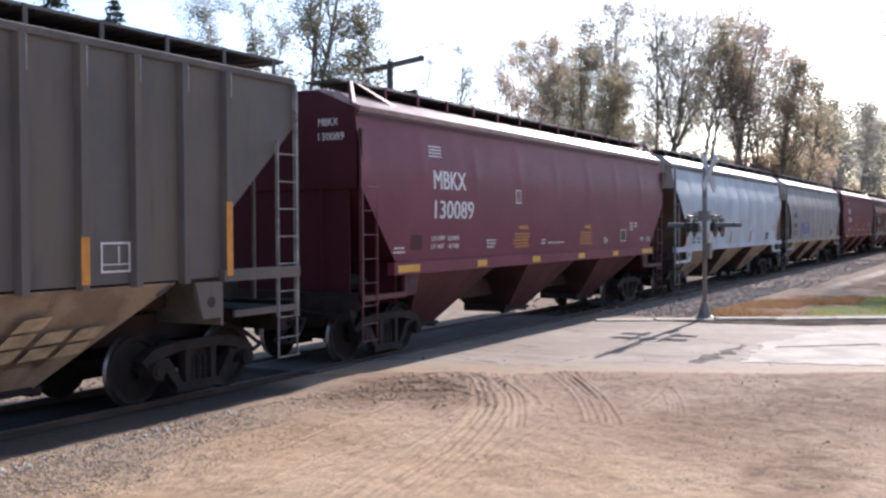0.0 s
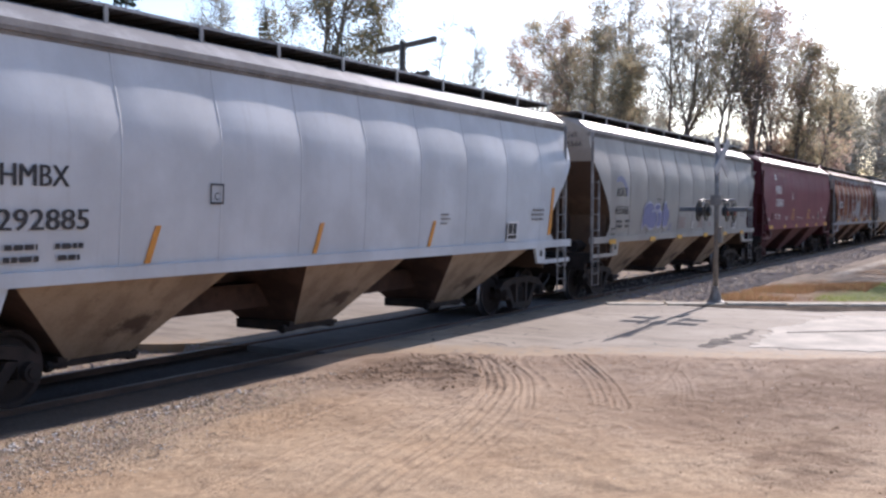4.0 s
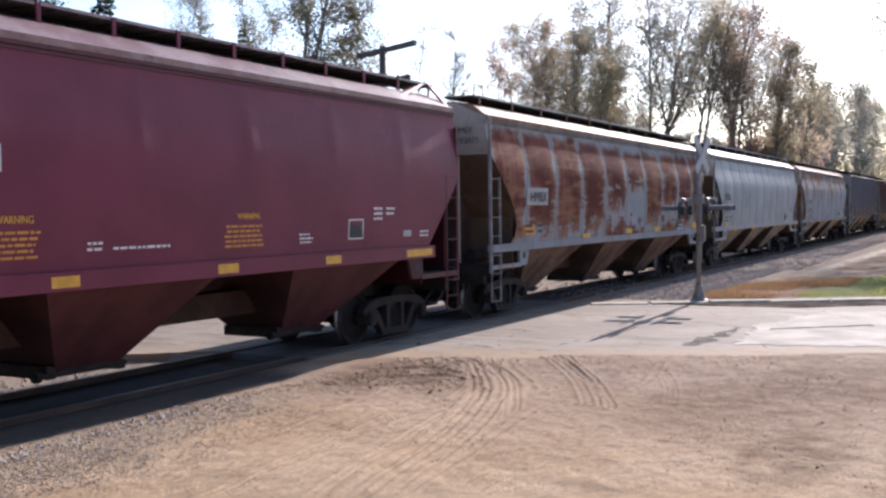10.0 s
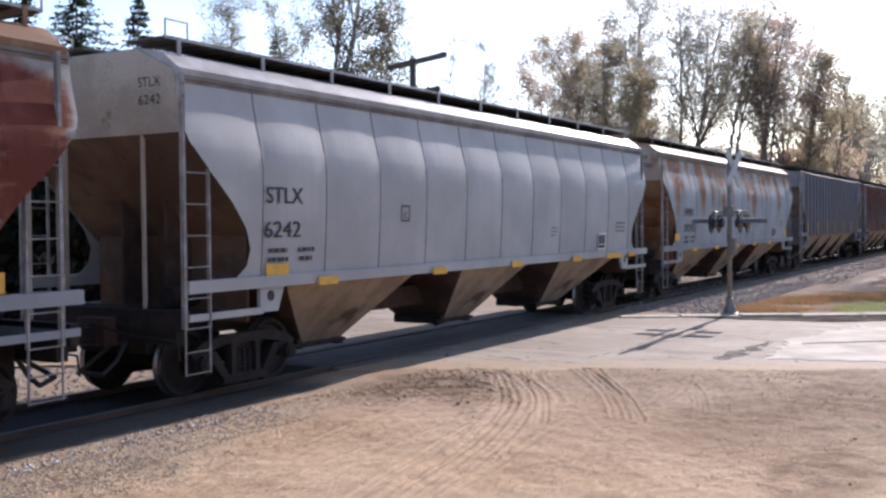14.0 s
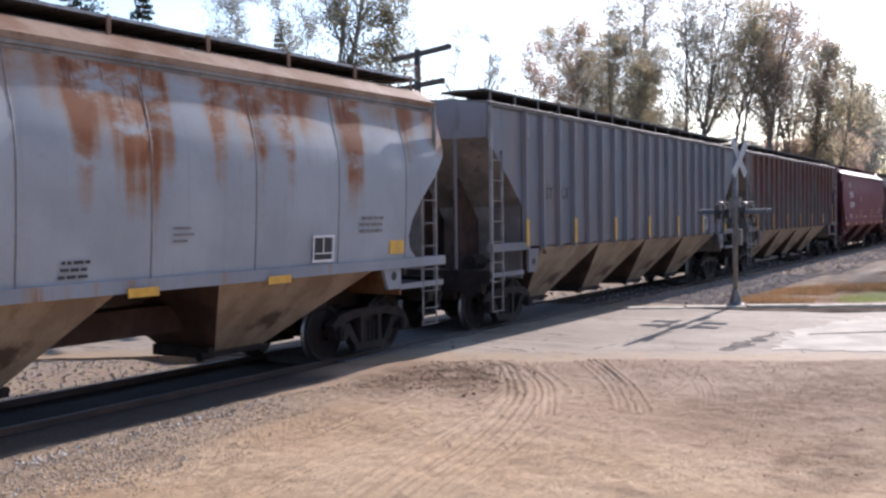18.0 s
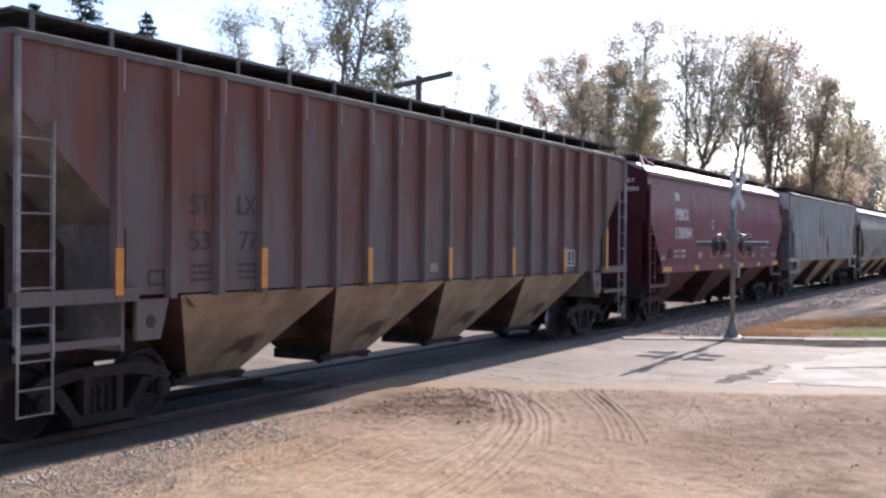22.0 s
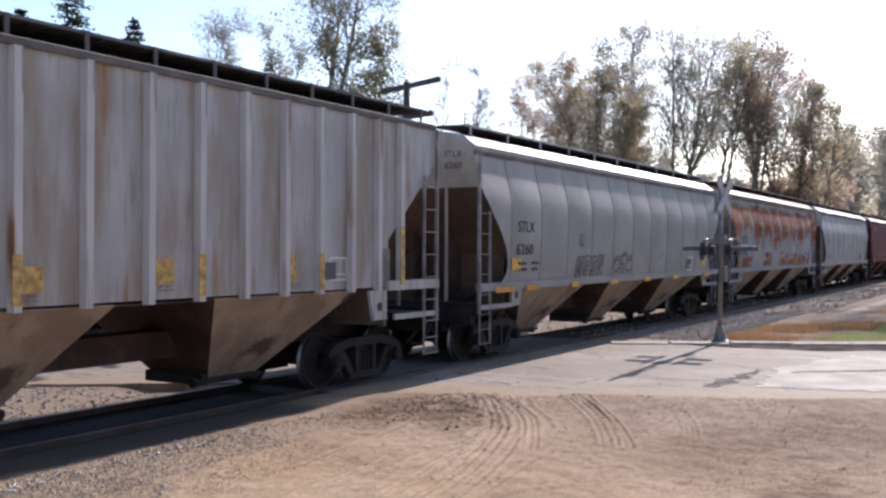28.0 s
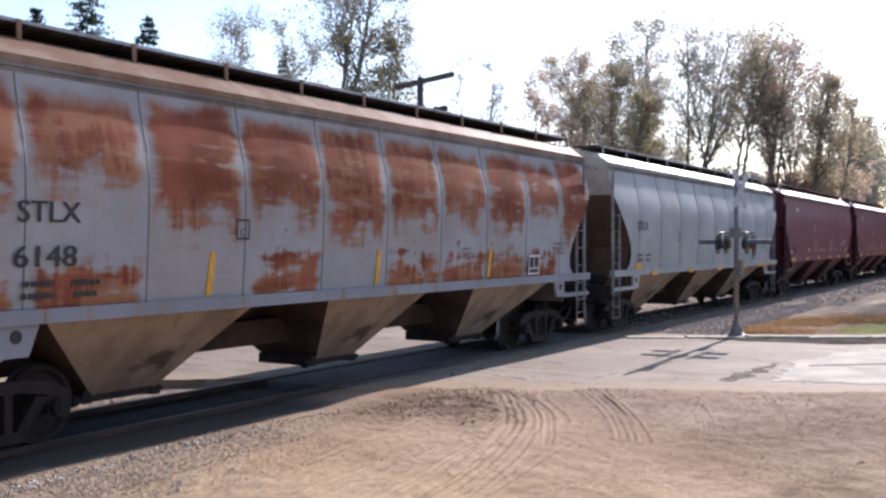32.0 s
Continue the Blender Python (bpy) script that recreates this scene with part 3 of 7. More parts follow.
def ground_height(X, Y):
    h = np.full(X.shape, -0.07)
    for f, n, amp, sm in ((14.0, 256, 0.004, 0), (9.0, 256, 0.005, 1), (2.6, 256, 0.009, 2), (0.7, 128, 0.02, 2)):
        fld = rough_field(n, int(f * 10), sm)
        i, j = (X * f).astype(int) % n, (Y * f).astype(int) % n
        fx, fy = (X * f) % 1, (Y * f) % 1
        i2, j2 = (i + 1) % n, (j + 1) % n
        v = fld[i, j] * (1 - fx) * (1 - fy) + fld[i2, j] * fx * (1 - fy) + fld[i, j2] * (1 - fx) * fy + fld[i2, j2] * fx * fy
        yard = np.clip((-1.7 - Y) / 0.8, 0, 1) * np.clip((26 - X) / 4, 0.3, 1)
        h = h + amp * v * yard
    # sunk bed of the line away from the road, and the flat road
    bed = np.clip((2.6 - Y) / 0.5, 0, 1) * np.clip((Y - 0.85) / 0.2, 0, 1) * np.where((X < 13.0) | (X > 26), 1, 0)
    h = h - 0.10 * bed
    h = h - 0.06 * np.clip((0.7 - np.abs(Y)) / 0.1, 0, 1)
    # the road's own bed
    e = np.array(ROAD_EDGE)
    ex = np.interp(-Y, -e[:, 1], e[:, 0])
    s = X - ex
    lip = 0.05 * np.clip((s + 2.2) / 1.2, 0, 1) - 0.19 * np.clip((s + 0.35) / 1.5, 0, 1)
    h = h + lip * np.clip((24.1 + 0.54 * np.maximum(-Y - 2.6, -0.6) - X) / 0.3, 0, 1) * (Y < -0.95)
    h = h - 0.14 * np.clip((X - 13.4) / 0.3, 0, 1) * np.clip((24.4 - X) / 0.3, 0, 1) * (Y >= -0.95) * (Y < 4)
    for line, half, depth, treads in RUTS:
        s = spline(line, 14)
        m = (X > s[:, 0].min() - 0.5) & (X < s[:, 0].max() + 0.5) & (Y > s[:, 1].min() - 0.5) & (Y < s[:, 1].max() + 0.5)
        xs, ys = X[m], Y[m]
        best = np.full(xs.shape, 9.0)
        for (a, b), (c, d) in zip(s, s[1:]):
            ln = math.hypot(c - a, d - b) + 1e-9
            u = np.clip(((xs - a) * (c - a) + (ys - b) * (d - b)) / ln ** 2, 0, 1)
            px, py = a + u * (c - a), b + u * (d - b)
            dd = np.hypot(xs - px, ys - py)
            side = np.sign((xs - px) * (d - b) - (ys - py) * (c - a))
            best = np.where(dd < np.abs(best), dd * side, best)
        w = np.abs(best) / half
        prof = np.where(w < 1, -depth * (0.45 + 0.55 * np.cos(best / half * math.pi * treads)), 0)
        lip = depth * 0.9 * np.exp(-((w - 1.25) / 0.3) ** 2)
        h[m] += prof + np.where(np.abs(best) < 5, lip, 0)
    return h


def ground():
    gx = np.concatenate([[-900, -500, -250, -120, -60, -30, -15, -6], np.arange(0, 5, 0.4), np.arange(5, 9, 0.05), np.arange(9, 15.4, 0.021), np.arange(15.4, 18.5, 0.05), np.arange(18.5, 30, 0.35), [31, 33, 36, 40, 46, 55, 70, 90, 120, 170, 250, 400, 700, 1200]])
    gy = np.concatenate([[-900, -400, -150, -60, -30, -18, -13, -11.2], np.arange(-10.6, -7.2, 0.05), np.arange(-7.2, -2.0, 0.021), np.arange(-2.0, -1.4, 0.05), np.arange(-1.4, 6, 0.25), [6.5, 8, 10, 13, 17, 24, 35, 50, 80, 140, 260, 500, 1000]])
    X, Y = np.meshgrid(gx, gy, indexing="ij")
    Z = ground_height(X, Y)
    nx, ny = X.shape
    me = bpy.data.meshes.new("ground")
    co = np.stack([X, Y, Z], -1).reshape(-1, 3).astype(np.float32)
    idx = np.arange(nx * ny).reshape(nx, ny)
    f = np.stack([idx[:-1, :-1], idx[1:, :-1], idx[1:, 1:], idx[:-1, 1:]], -1).reshape(-1, 4)
    me.vertices.add(len(co)), me.loops.add(f.size), me.polygons.add(len(f))
    me.vertices.foreach_set("co", co.ravel())
    me.loops.foreach_set("vertex_index", f.ravel().astype(np.int32))
    me.polygons.foreach_set("loop_start", np.arange(0, f.size, 4, dtype=np.int32))
    me.polygons.foreach_set("use_smooth", np.ones(len(f), dtype=bool))
    me.update(calc_edges=True)
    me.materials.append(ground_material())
    tagged(new("ground", me), "sandy dirt yard with wheel ruts and gravel beside the track", "ground", kind="structure")


ground()


def slab(name, outline, z0, z1, mat, label, category, noise_edge=0.0, step=0.4, seed=3):
    """A flat slab over an outline in x and y, with a worn edge."""
    rnd = random.Random(seed)
    pts = []
    for (a, b), (c, d) in zip(outline, outline[1:] + outline[:1]):
        n = max(1, int(math.hypot(c - a, d - b) / step))
        for i in range(n):
            u = i / n
            pts.append((a + (c - a) * u + rnd.uniform(-1, 1) * noise_edge, b + (d - b) * u + rnd.uniform(-1, 1) * noise_edge))
    bm = bmesh.new()
    lo = [bm.verts.new((x, y, z0)) for x, y in pts]
    hi = [bm.verts.new((x, y, z1)) for x, y in pts]
    bm.faces.new(hi)
    for i in range(len(pts)):
        j = (i + 1) % len(pts)
        bm.faces.new((lo[i], lo[j], hi[j], hi[i]))
    bmesh.ops.triangulate(bm, faces=[f for f in bm.faces if len(f.verts) > 4])
    return tagged(part(name, bm, mat), label, category, kind="structure")


def road_material():
    k = Mat("worn_pale_road", 0.8)
    big, mid, fine = k.noise(0.4, 5.0), k.noise(2.0, 6.0, 0.65, stretch=(1.0, 0.35, 1)), k.noise(45.0, 4.0, 0.7)
    c = k.mix(k.ramp(big, 0.35, 0.68), (0.30, 0.245, 0.185), (0.37, 0.308, 0.24))
    c = k.mix(k.ramp(mid, 0.46, 0.66, 0, 0.8), c, (0.21, 0.165, 0.125))
    c = k.mix(k.ramp(k.noise(0.9, 6.0, 0.7, stretch=(1.0, 0.22, 1)), 0.52, 0.66, 0, 0.6), c, (0.235, 0.19, 0.15))
    c = k.mix(k.ramp(k.noise(6.0, 6.0, 0.75, stretch=(0.3, 1.6, 1)), 0.56, 0.68, 0, 0.6), c, (0.17, 0.14, 0.115))
    c = k.mix(k.ramp(k.noise(1.7, 5.0, 0.6), 0.56, 0.7, 0, 0.6), c, (0.37, 0.305, 0.23))
    c = k.mix(k.ramp(fine, 0.4, 0.8, 0, 0.35), c, (0.15, 0.13, 0.12))
    crack = k.voronoi(0.55, feature="DISTANCE_TO_EDGE")
    wob = k.noise(3.0, 4.0)
    c = k.mix(k.math("MULTIPLY", k.ramp(crack.outputs["Distance"], 0.012, 0.004), k.ramp(wob, 0.5, 0.56)), c, (0.07, 0.06, 0.055))
    x, y, z = k.xyz()
    off = k.math("SUBTRACT", k.math("SUBTRACT", x, 14.5), k.math("MULTIPLY", k.math("ADD", y, 2.2), -0.479))
    off = k.math("ADD", off, k.math("MULTIPLY", k.math("SUBTRACT", k.noise(1.6, 6.0, 0.7), 0.5), 3.2))
    dusted = k.math("MULTIPLY", k.ramp(off, 1.3, 0.0, 0, 0.85), k.ramp(k.noise(7.0, 5.0, 0.7), 0.3, 0.55))
    c = k.mix(dusted, c, (0.40, 0.275, 0.165))
    k.b.inputs["Specular IOR Level"].default_value = 0.12
    k.colour(c)
    k.bump(fine, 0.4, 0.012)
    return k.m


ROAD = road_material()
slab("road", [(x - 0.55, y) for x, y in ROAD_EDGE] + [(62.0, -60.0), (35.1, -22.0), (29.9, -12.5), (28.0, -9.0), (26.4, -6.0), (24.8, -3.0), (24.5, -1.0)], -0.25, -0.055, ROAD, "pale worn road over the level crossing", "road", 0.03, 0.5)
slab("road_beyond", [(13.5, 1.0), (24.5, 1.0), (25.5, 5.0), (30.0, 20.0), (36.0, 60.0), (22.0, 60.0), (10.0, 9.0), (-30.0, 6.5), (-30.0, 4.3), (11.0, 4.3)], -0.25, -0.03, ROAD, "pale road beyond the railway track", "road", 0.05, seed=5)
CROSS = plain("dark_crossing_asphalt", (0.12, 0.11, 0.105), 0.85, var=0.2, scale=2, bump=0.3)
slab("crossing_deck", [(13.4, -0.64), (24.6, -0.64), (24.6, 0.64), (13.4, 0.64)], -0.25, -0.03, CROSS, "asphalt deck between the rails of the crossing", "pavement")
for sg, nm in ((-1, "crossing_apron"), (1, "crossing_apron")):
    ya, yb = sorted((sg * 0.835, sg * 1.0))
    slab(nm, [(13.4, ya), (24.6, ya), (24.6, yb), (13.4, yb)], -0.25, -0.026, CROSS, "asphalt strip beside the rail", "pavement")
# long tar patches in the road
TAR = plain("tar_patch", (0.12, 0.10, 0.085), 0.9, var=0.5, scale=4, gloss=0.08)
slab("tar_patch", [(17.5, -6.0), (18.4, -5.97), (19.4, -6.17), (20.6, -6.3), (19.2, -6.36), (18.2, -6.3), (17.4, -6.22)], -0.08, -0.0505, TAR, "dark tar patch in the road", "road patch", 0.10, 0.12)
slab("tar_patch", [(20.3, -6.9), (20.5, -6.95), (21.9, -8.6), (21.7, -8.65)], -0.08, -0.042, TAR, "dark tar seam along the road", "road patch", 0.04, 0.2, 9)
EARTH = blotched("dark_eroded_earth", (0.04, 0.028, 0.02), (0.17, 0.12, 0.085), 0.46, 0.68, rough=0.95, scale=0.9, gloss=0.02)
slab("eroded_gutter", [(24.85, -3.6), (25.1, -4.1), (25.9, -5.6), (27.0, -7.6), (28.6, -10.6), (27.8, -10.6), (26.0, -7.9), (25.0, -6.6), (25.0, -5.8), (24.75, -4.6)], -0.08, -0.040, EARTH, "strip of eroded dark earth along the kerb", "earth", 0.05, 0.3, 21)
slab("concrete_panel", [(17.9, -6.8), (20.9, -6.55), (24.4, -7.4), (25.0, -10.4), (18.9, -10.4)], -0.08, -0.047, plain("pale_concrete_panel", (0.53, 0.465, 0.38), 0.9, var=0.22, scale=1.3, bump=0.2, gloss=0.1), "pale concrete panel let into the road", "road panel", 0.12, 0.2)


# ---- kerb: separate worn lengths ----
def kerb():
    base = tagged(empty("kerb"), "worn concrete kerb between road and verge", "kerb", kind="structure")
    rnd = random.Random(4)
    y, i = -1.9, 0
    while y > -15:
        ln = 1.5
        x = 24.3 + 0.54 * (-y - 2.6) + rnd.uniform(-0.02, 0.02)
        sunk = rnd.uniform(-0.035, 0.02)
        bm = bmesh.new()
        box(bm, 0, 0.62, -ln + 0.004, 0, -0.25, 0.005 + sunk)
        bmesh.ops.bevel(bm, geom=[e for e in bm.edges if all(v.co.z > -0.1 for v in e.verts)], offset=0.035, segments=2, affect="EDGES")
        for v in bm.verts:
            v.co += Vector((rnd.uniform(-0.006, 0.006), 0, rnd.uniform(-0.008, 0.008)))
        ob = part("kerb_stone", bm, CONCRETE, base)
        ob.matrix_basis = pose(x, y, 0, 0, 0, 28.4)
        y -= ln * 0.88
        i += 1


kerb()


# ---- stones: one loose scatter ----
def scatter(name, areas, mat, label, seed):
    """Many small stones as one mesh: areas of (x0, x1, y0, y1, count, least, most)."""
    rnd = np.random.RandomState(seed)
    base = np.array([(1, 0, 0), (-1, 0, 0), (0, 1, 0), (0, -1, 0), (0, 0, 1), (0, 0, -1)], float)
    tri = np.array([(0, 2, 4), (2, 1, 4), (1, 3, 4), (3, 0, 4), (2, 0, 5), (1, 2, 5), (3, 1, 5), (0, 3, 5)])
    vs, fs, n = [], [], 0
    for x0, x1, y0, y1, count, lo, hi in areas:
        xs, ys = rnd.uniform(x0, x1, count), rnd.uniform(y0, y1, count)
        hz = ground_height(xs[:, None], ys[:, None])[:, 0]
        for x, y, z in zip(xs, ys, hz):
            s = lo + (hi - lo) * rnd.rand() ** 3
            v = base * (1 + rnd.uniform(-0.35, 0.35, (6, 1))) * s * rnd.uniform(0.6, 1.2, (1, 3)) * (1, 1, 0.5)
            a = rnd.rand() * 6.28
            v = v @ np.array([[math.cos(a), math.sin(a), 0.2], [-math.sin(a), math.cos(a), 0.15], [-0.2, -0.1, 1]])
            vs.append(v + (x, y, z + s * 0.25))
            fs.append(tri + n)
            n += 6
    me = bpy.data.meshes.new(name)
    me.from_pydata(np.concatenate(vs).tolist(), [], np.concatenate(fs).tolist())
    me.materials.append(mat)
    tagged(new(name, me), label, "gravel", kind="stuff")


def stone_material():
    k = Mat("mixed_gravel", 0.9)
    r = k.island()
    c = k.mix(k.ramp(r, 0.0, 0.6), (0.36, 0.25, 0.16), (0.52, 0.40, 0.28))
    c = k.mix(k.ramp(r, 0.80, 0.95), c, (0.66, 0.62, 0.56))
    k.colour(k.mix(k.ramp(k.noise(60.0, 3.0), 0.4, 0.8, 0, 0.4), c, (0.10, 0.085, 0.07)))
    return k.m


STONES = stone_material()
k = Mat("pale_crushed_ballast", 0.9)
k.colour(k.mix(k.ramp(k.island(), 0.0, 0.9), (0.23, 0.195, 0.18), (0.42, 0.37, 0.345)))
BALLAST = k.m
k = Mat("clod_soil", 0.95)
k.colour(k.mix(k.ramp(k.island(), 0.0, 0.9), (0.26, 0.165, 0.10), (0.42, 0.28, 0.17)))
CLODS = k.m
k = Mat("pale_loose_stone", 0.85)
k.colour(k.mix(k.ramp(k.island(), 0.0, 0.9), (0.46, 0.38, 0.31), (0.70, 0.64, 0.57)))
scatter("pale_stones", ((4.8, 8.6, -2.30, -2.0, 300, 0.010, 0.032), (8.4, 10.2, -2.25, -2.0, 70, 0.012, 0.045), (5.2, 8.0, -3.5, -2.4, 160, 0.006, 0.02)), k.m, "pale broken stones along the edge of the track bed", 17)
scatter("dirt_clods", ((8, 17, -10, -4.0, 800, 0.005, 0.020), (11.6, 14.2, -4.4, -2.3, 800, 0.008, 0.032), (14.0, 16.6, -8.0, -2.6, 350, 0.006, 0.024), (9, 15, -10, -7.5, 250, 0.006, 0.024)), CLODS, "small crumbled clods of dry soil over the yard", 14)
scatter("trackside_gravel", ((4.5, 10.0, -3.1, -1.75, 9500, 0.004, 0.018), (4.5, 7.5, -3.6, -2.2, 5500, 0.004, 0.020), (10.0, 12.6, -2.9, -1.8, 1600, 0.003, 0.016), (5.0, 10.0, -4.0, -3.0, 3200, 0.003, 0.015), (5, 17, -10, -4.2, 1300, 0.003, 0.016), (13.5, 17.0, -6.5, -2.2, 420, 0.004, 0.018), (5.0, 9.5, -2.35, -1.9, 700, 0.010, 0.036), (9.0, 12.0, -2.4, -2.0, 260, 0.008, 0.034)), STONES, "loose grey and tan gravel beside the railway track", 11)
scatter("ballast", ((26.0, 40.0, -3.7, -1.3, 11000, 0.012, 0.042), (40, 75.0, -4.2, -1.3, 8500, 0.02, 0.055), (75, 120.0, -4.4, -1.3, 3500, 0.03, 0.06), (27, 33, -4.4, -3.2, 700, 0.012, 0.04), (3, 13.2, 1.0, 4.2, 3200, 0.015, 0.045), (26.5, 60, -1.3, 3, 2600, 0.03, 0.07)), BALLAST, "coarse crushed stone ballast along the railway line", 12)


# ---- track ----
def track():
    base = tagged(empty("railway_track"), "standard railway track with rusty rails and wooden ties", "railway track", kind="structure")
    prof = [(-0.07, -0.17), (0.07, -0.17), (0.07, -0.155), (0.012, -0.13), (0.012, -0.045), (0.036, -0.035), (0.036, -0.004), (0.028, 0.0), (-0.028, 0.0), (-0.036, -0.004), (-0.036, -0.035), (-0.012, -0.045), (-0.012, -0.13), (-0.07, -0.155)]
    for y in (-0.7535, 0.7535):
        bm = bmesh.new()
        a = [bm.verts.new((-200, y + b, c)) for b, c in prof]
        d = [bm.verts.new((700, y + b, c)) for b, c in prof]
        for i in range(len(prof)):
            j = (i + 1) % len(prof)
            bm.faces.new((a[i], a[j], d[j], d[i]))
        r = part("rail", bm, RAIL_SIDE, base)
        r.data.materials.append(RAIL_TOP)
        for p in r.data.polygons:
            if p.center.z > -0.005:
                p.material_index = 1
    bm = bmesh.new()
    box(bm, -0.11, 0.11, -1.28, 1.28, -0.33, -0.165)
    first = part("tie", bm, WOOD, base)
    first.matrix_basis = pose(-6, 0, 0)
    x = -5.45
    rnd = random.Random(2)
    while x < 70:
        if not 13.2 < x < 24.8:
            again(first, pose(x, rnd.uniform(-0.04, 0.04), 0, 0, 0, rnd.uniform(-1, 1)))
        x += 0.53


track()


# ---- crossing signal ----
def crossing_signal():
    s = tagged(empty("crossing_signal", pose(25.84, -4.1, -0.06)), "grey level crossing post with crossbuck boards and flashing lamps", "crossing signal")
    bm = bmesh.new()
    tube(bm, (0, 0, 0.0), (0, 0, 4.25), 0.06, seg=12)
    part("post", bm, POLE_GREY, s, smooth=True)
    bm = bmesh.new()
    lathe(bm, [(0.24, 0.0), (0.24, 0.05), (0.17, 0.10), (0.10, 0.30), (0.085, 0.42), (0.062, 0.44)], 16, False)
    part("cast_base", bm, POLE_GREY, s)
    # crossbuck, its boards facing along the road
    for ang in (-45, 45):
        bm = bmesh.new()
        box(bm, -0.60, 0.60, -0.012, 0.012, -0.115, 0.115)
        bmesh.ops.bevel(bm, geom=list(bm.edges), offset=0.006, segments=1, affect="EDGES")
        b = part("crossbuck_board", bm, SIGN, s, "faded white crossbuck board")
        b.matrix_basis = pose(0.04, -0.08 if ang > 0 else -0.11, 3.74) @ pose(0, 0, 0, 0, 0, -8) @ pose(0, 0, 0, 0, ang, 0)
    # lamp arm with two pairs of lamps, hoods and backgrounds
    bm = bmesh.new()
    d = Vector((math.cos(radians(2)), math.sin(radians(2)), 0))
    n = Vector((-d.y, d.x, 0))
    tube(bm, tuple(-n * 0.46 + Vector((0, 0, 2.62))), tuple(n * 0.46 + Vector((0, 0, 2.62))), 0.03, seg=8)
    for f in (-1, 1):
        tube(bm, tuple(-d * 0.42 + n * (0.30 * f) + Vector((0, 0, 2.62))), tuple(d * 0.42 + n * (0.30 * f) + Vector((0, 0, 2.62))), 0.022, seg=8)
        for u in (-0.42, 0.42):
            tube(bm, tuple(d * u + n * (0.28 * f) + Vector((0, 0, 2.62))), tuple(d * u + n * (0.28 * f) + Vector((0, 0, 2.40))), 0.02, seg=6)
    box(bm, -0.13, 0.13, -0.13, 0.13, 2.5, 2.75)
    part("lamp_arm", bm, POLE_GREY, s)
    for u in (-0.42, 0.42):
        for f in (-1, 1):
            c = d * u + n * (0.34 * f) + Vector((0, 0, 2.34))
            bm = bmesh.new()
            tube(bm, tuple(c), tuple(c + n * f * 0.03), 0.25, seg=20)
            tube(bm, tuple(c - n * f * 0.10), tuple(c), 0.11, 0.13, seg=12)
            lamp = part("signal_lamp", bm, LAMP_BLACK, s)
            bm = bmesh.new()
            tube(bm, tuple(c + n * f * 0.03), tuple(c + n * f * 0.05), 0.105, seg=14)
            part("lens", bm, LENS_RED, lamp, "dark red glass lens")
            bm = bmesh.new()
            for i in range(9):
                a0, a1 = math.pi * (i / 9), math.pi * ((i + 1) / 9)
                p = [c + (d * math.cos(a) + Vector((0, 0, math.sin(a)))) * 0.125 for a in (a0, a1)]
                q = [w + n * f * 0.48 for w in p]
                bm.faces.new([bm.verts.new(w) for w in (p[0], p[1], q[1], q[0])])
            part("hood", bm, HOOD_GREY, lamp)
    bm = bmesh.new()
    box(bm, -0.09, 0.09, -0.16, -0.06, 1.55, 1.95)
    part("junction_box", bm, POLE_GREY, s)


crossing_signal()


# ---- utility pole behind the line ----
def utility_pole():
    x, y = 26.9, 5.96
    s = tagged(empty("utility_pole", pose(x, y, -0.07, 0, 0, 0)), "dark wooden utility pole with two crossarms", "utility pole")
    bm = bmesh.new()
    tube(bm, (0, 0, 0), (0, 0, 7.55), 0.15, 0.10, seg=10)
    part("mast", bm, WOOD, s, smooth=True)
    for z, ln, yaw in ((7.42, 1.55, -114), (6.45, 1.2, -114)):
        bm = bmesh.new()
        box(bm, -ln, ln, -0.06, 0.06, -0.075, 0.075)
        a = part("crossarm", bm, WOOD, s)
        a.matrix_basis = pose(0, 0, z) @ pose(0, -0.12, 0, 0, 0, yaw)
        for u in (-ln + 0.1, ln - 0.1):
            bm = bmesh.new()
            tube(bm, (u, 0, 0.07), (u, 0, 0.13), 0.02, seg=6)
            part("pin", bm, POLE_GREY, a)


utility_pole()


# ---- trees ----
def bark_material(name, col):
    return plain(name, col, 0.9, var=0.35, scale=5, bump=0.5)


def leaf_material(name, a, b, c):
    k = Mat(name, 0.6)
    r = k.island()
    col = k.mix(k.ramp(r, 0.0, 0.7), a, b)
    col = k.mix(k.ramp(r, 0.8, 0.9), col, c)
    k.colour(col)
    tr = k.t.nodes.new("ShaderNodeBsdfTranslucent")
    k.feed(tr.inputs[0], col)
    ms = k.t.nodes.new("ShaderNodeMixShader")
    ms.inputs[0].default_value = 0.8
    out = k.t.nodes["Material Output"]
    k.link(k.b.outputs[0], ms.inputs[1])
    k.link(tr.outputs[0], ms.inputs[2])
    k.link(ms.outputs[0], out.inputs[0])
    return k.m


BARK = bark_material("grey_brown_bark", (0.20, 0.165, 0.14))
LEAF_OLIVE = leaf_material("olive_autumn_leaves", (0.36, 0.34, 0.235), (0.50, 0.44, 0.30), (0.58, 0.42, 0.26))
LEAF_RUST = leaf_material("russet_autumn_leaves", (0.42, 0.29, 0.24), (0.52, 0.38, 0.30), (0.54, 0.44, 0.29))
LEAF_DULL = leaf_material("dull_green_leaves", (0.32, 0.325, 0.285), (0.43, 0.415, 0.36), (0.50, 0.40, 0.30))
LEAF_DARK = leaf_material("dark_olive_leaves", (0.125, 0.13, 0.085), (0.22, 0.205, 0.13), (0.34, 0.25, 0.14))
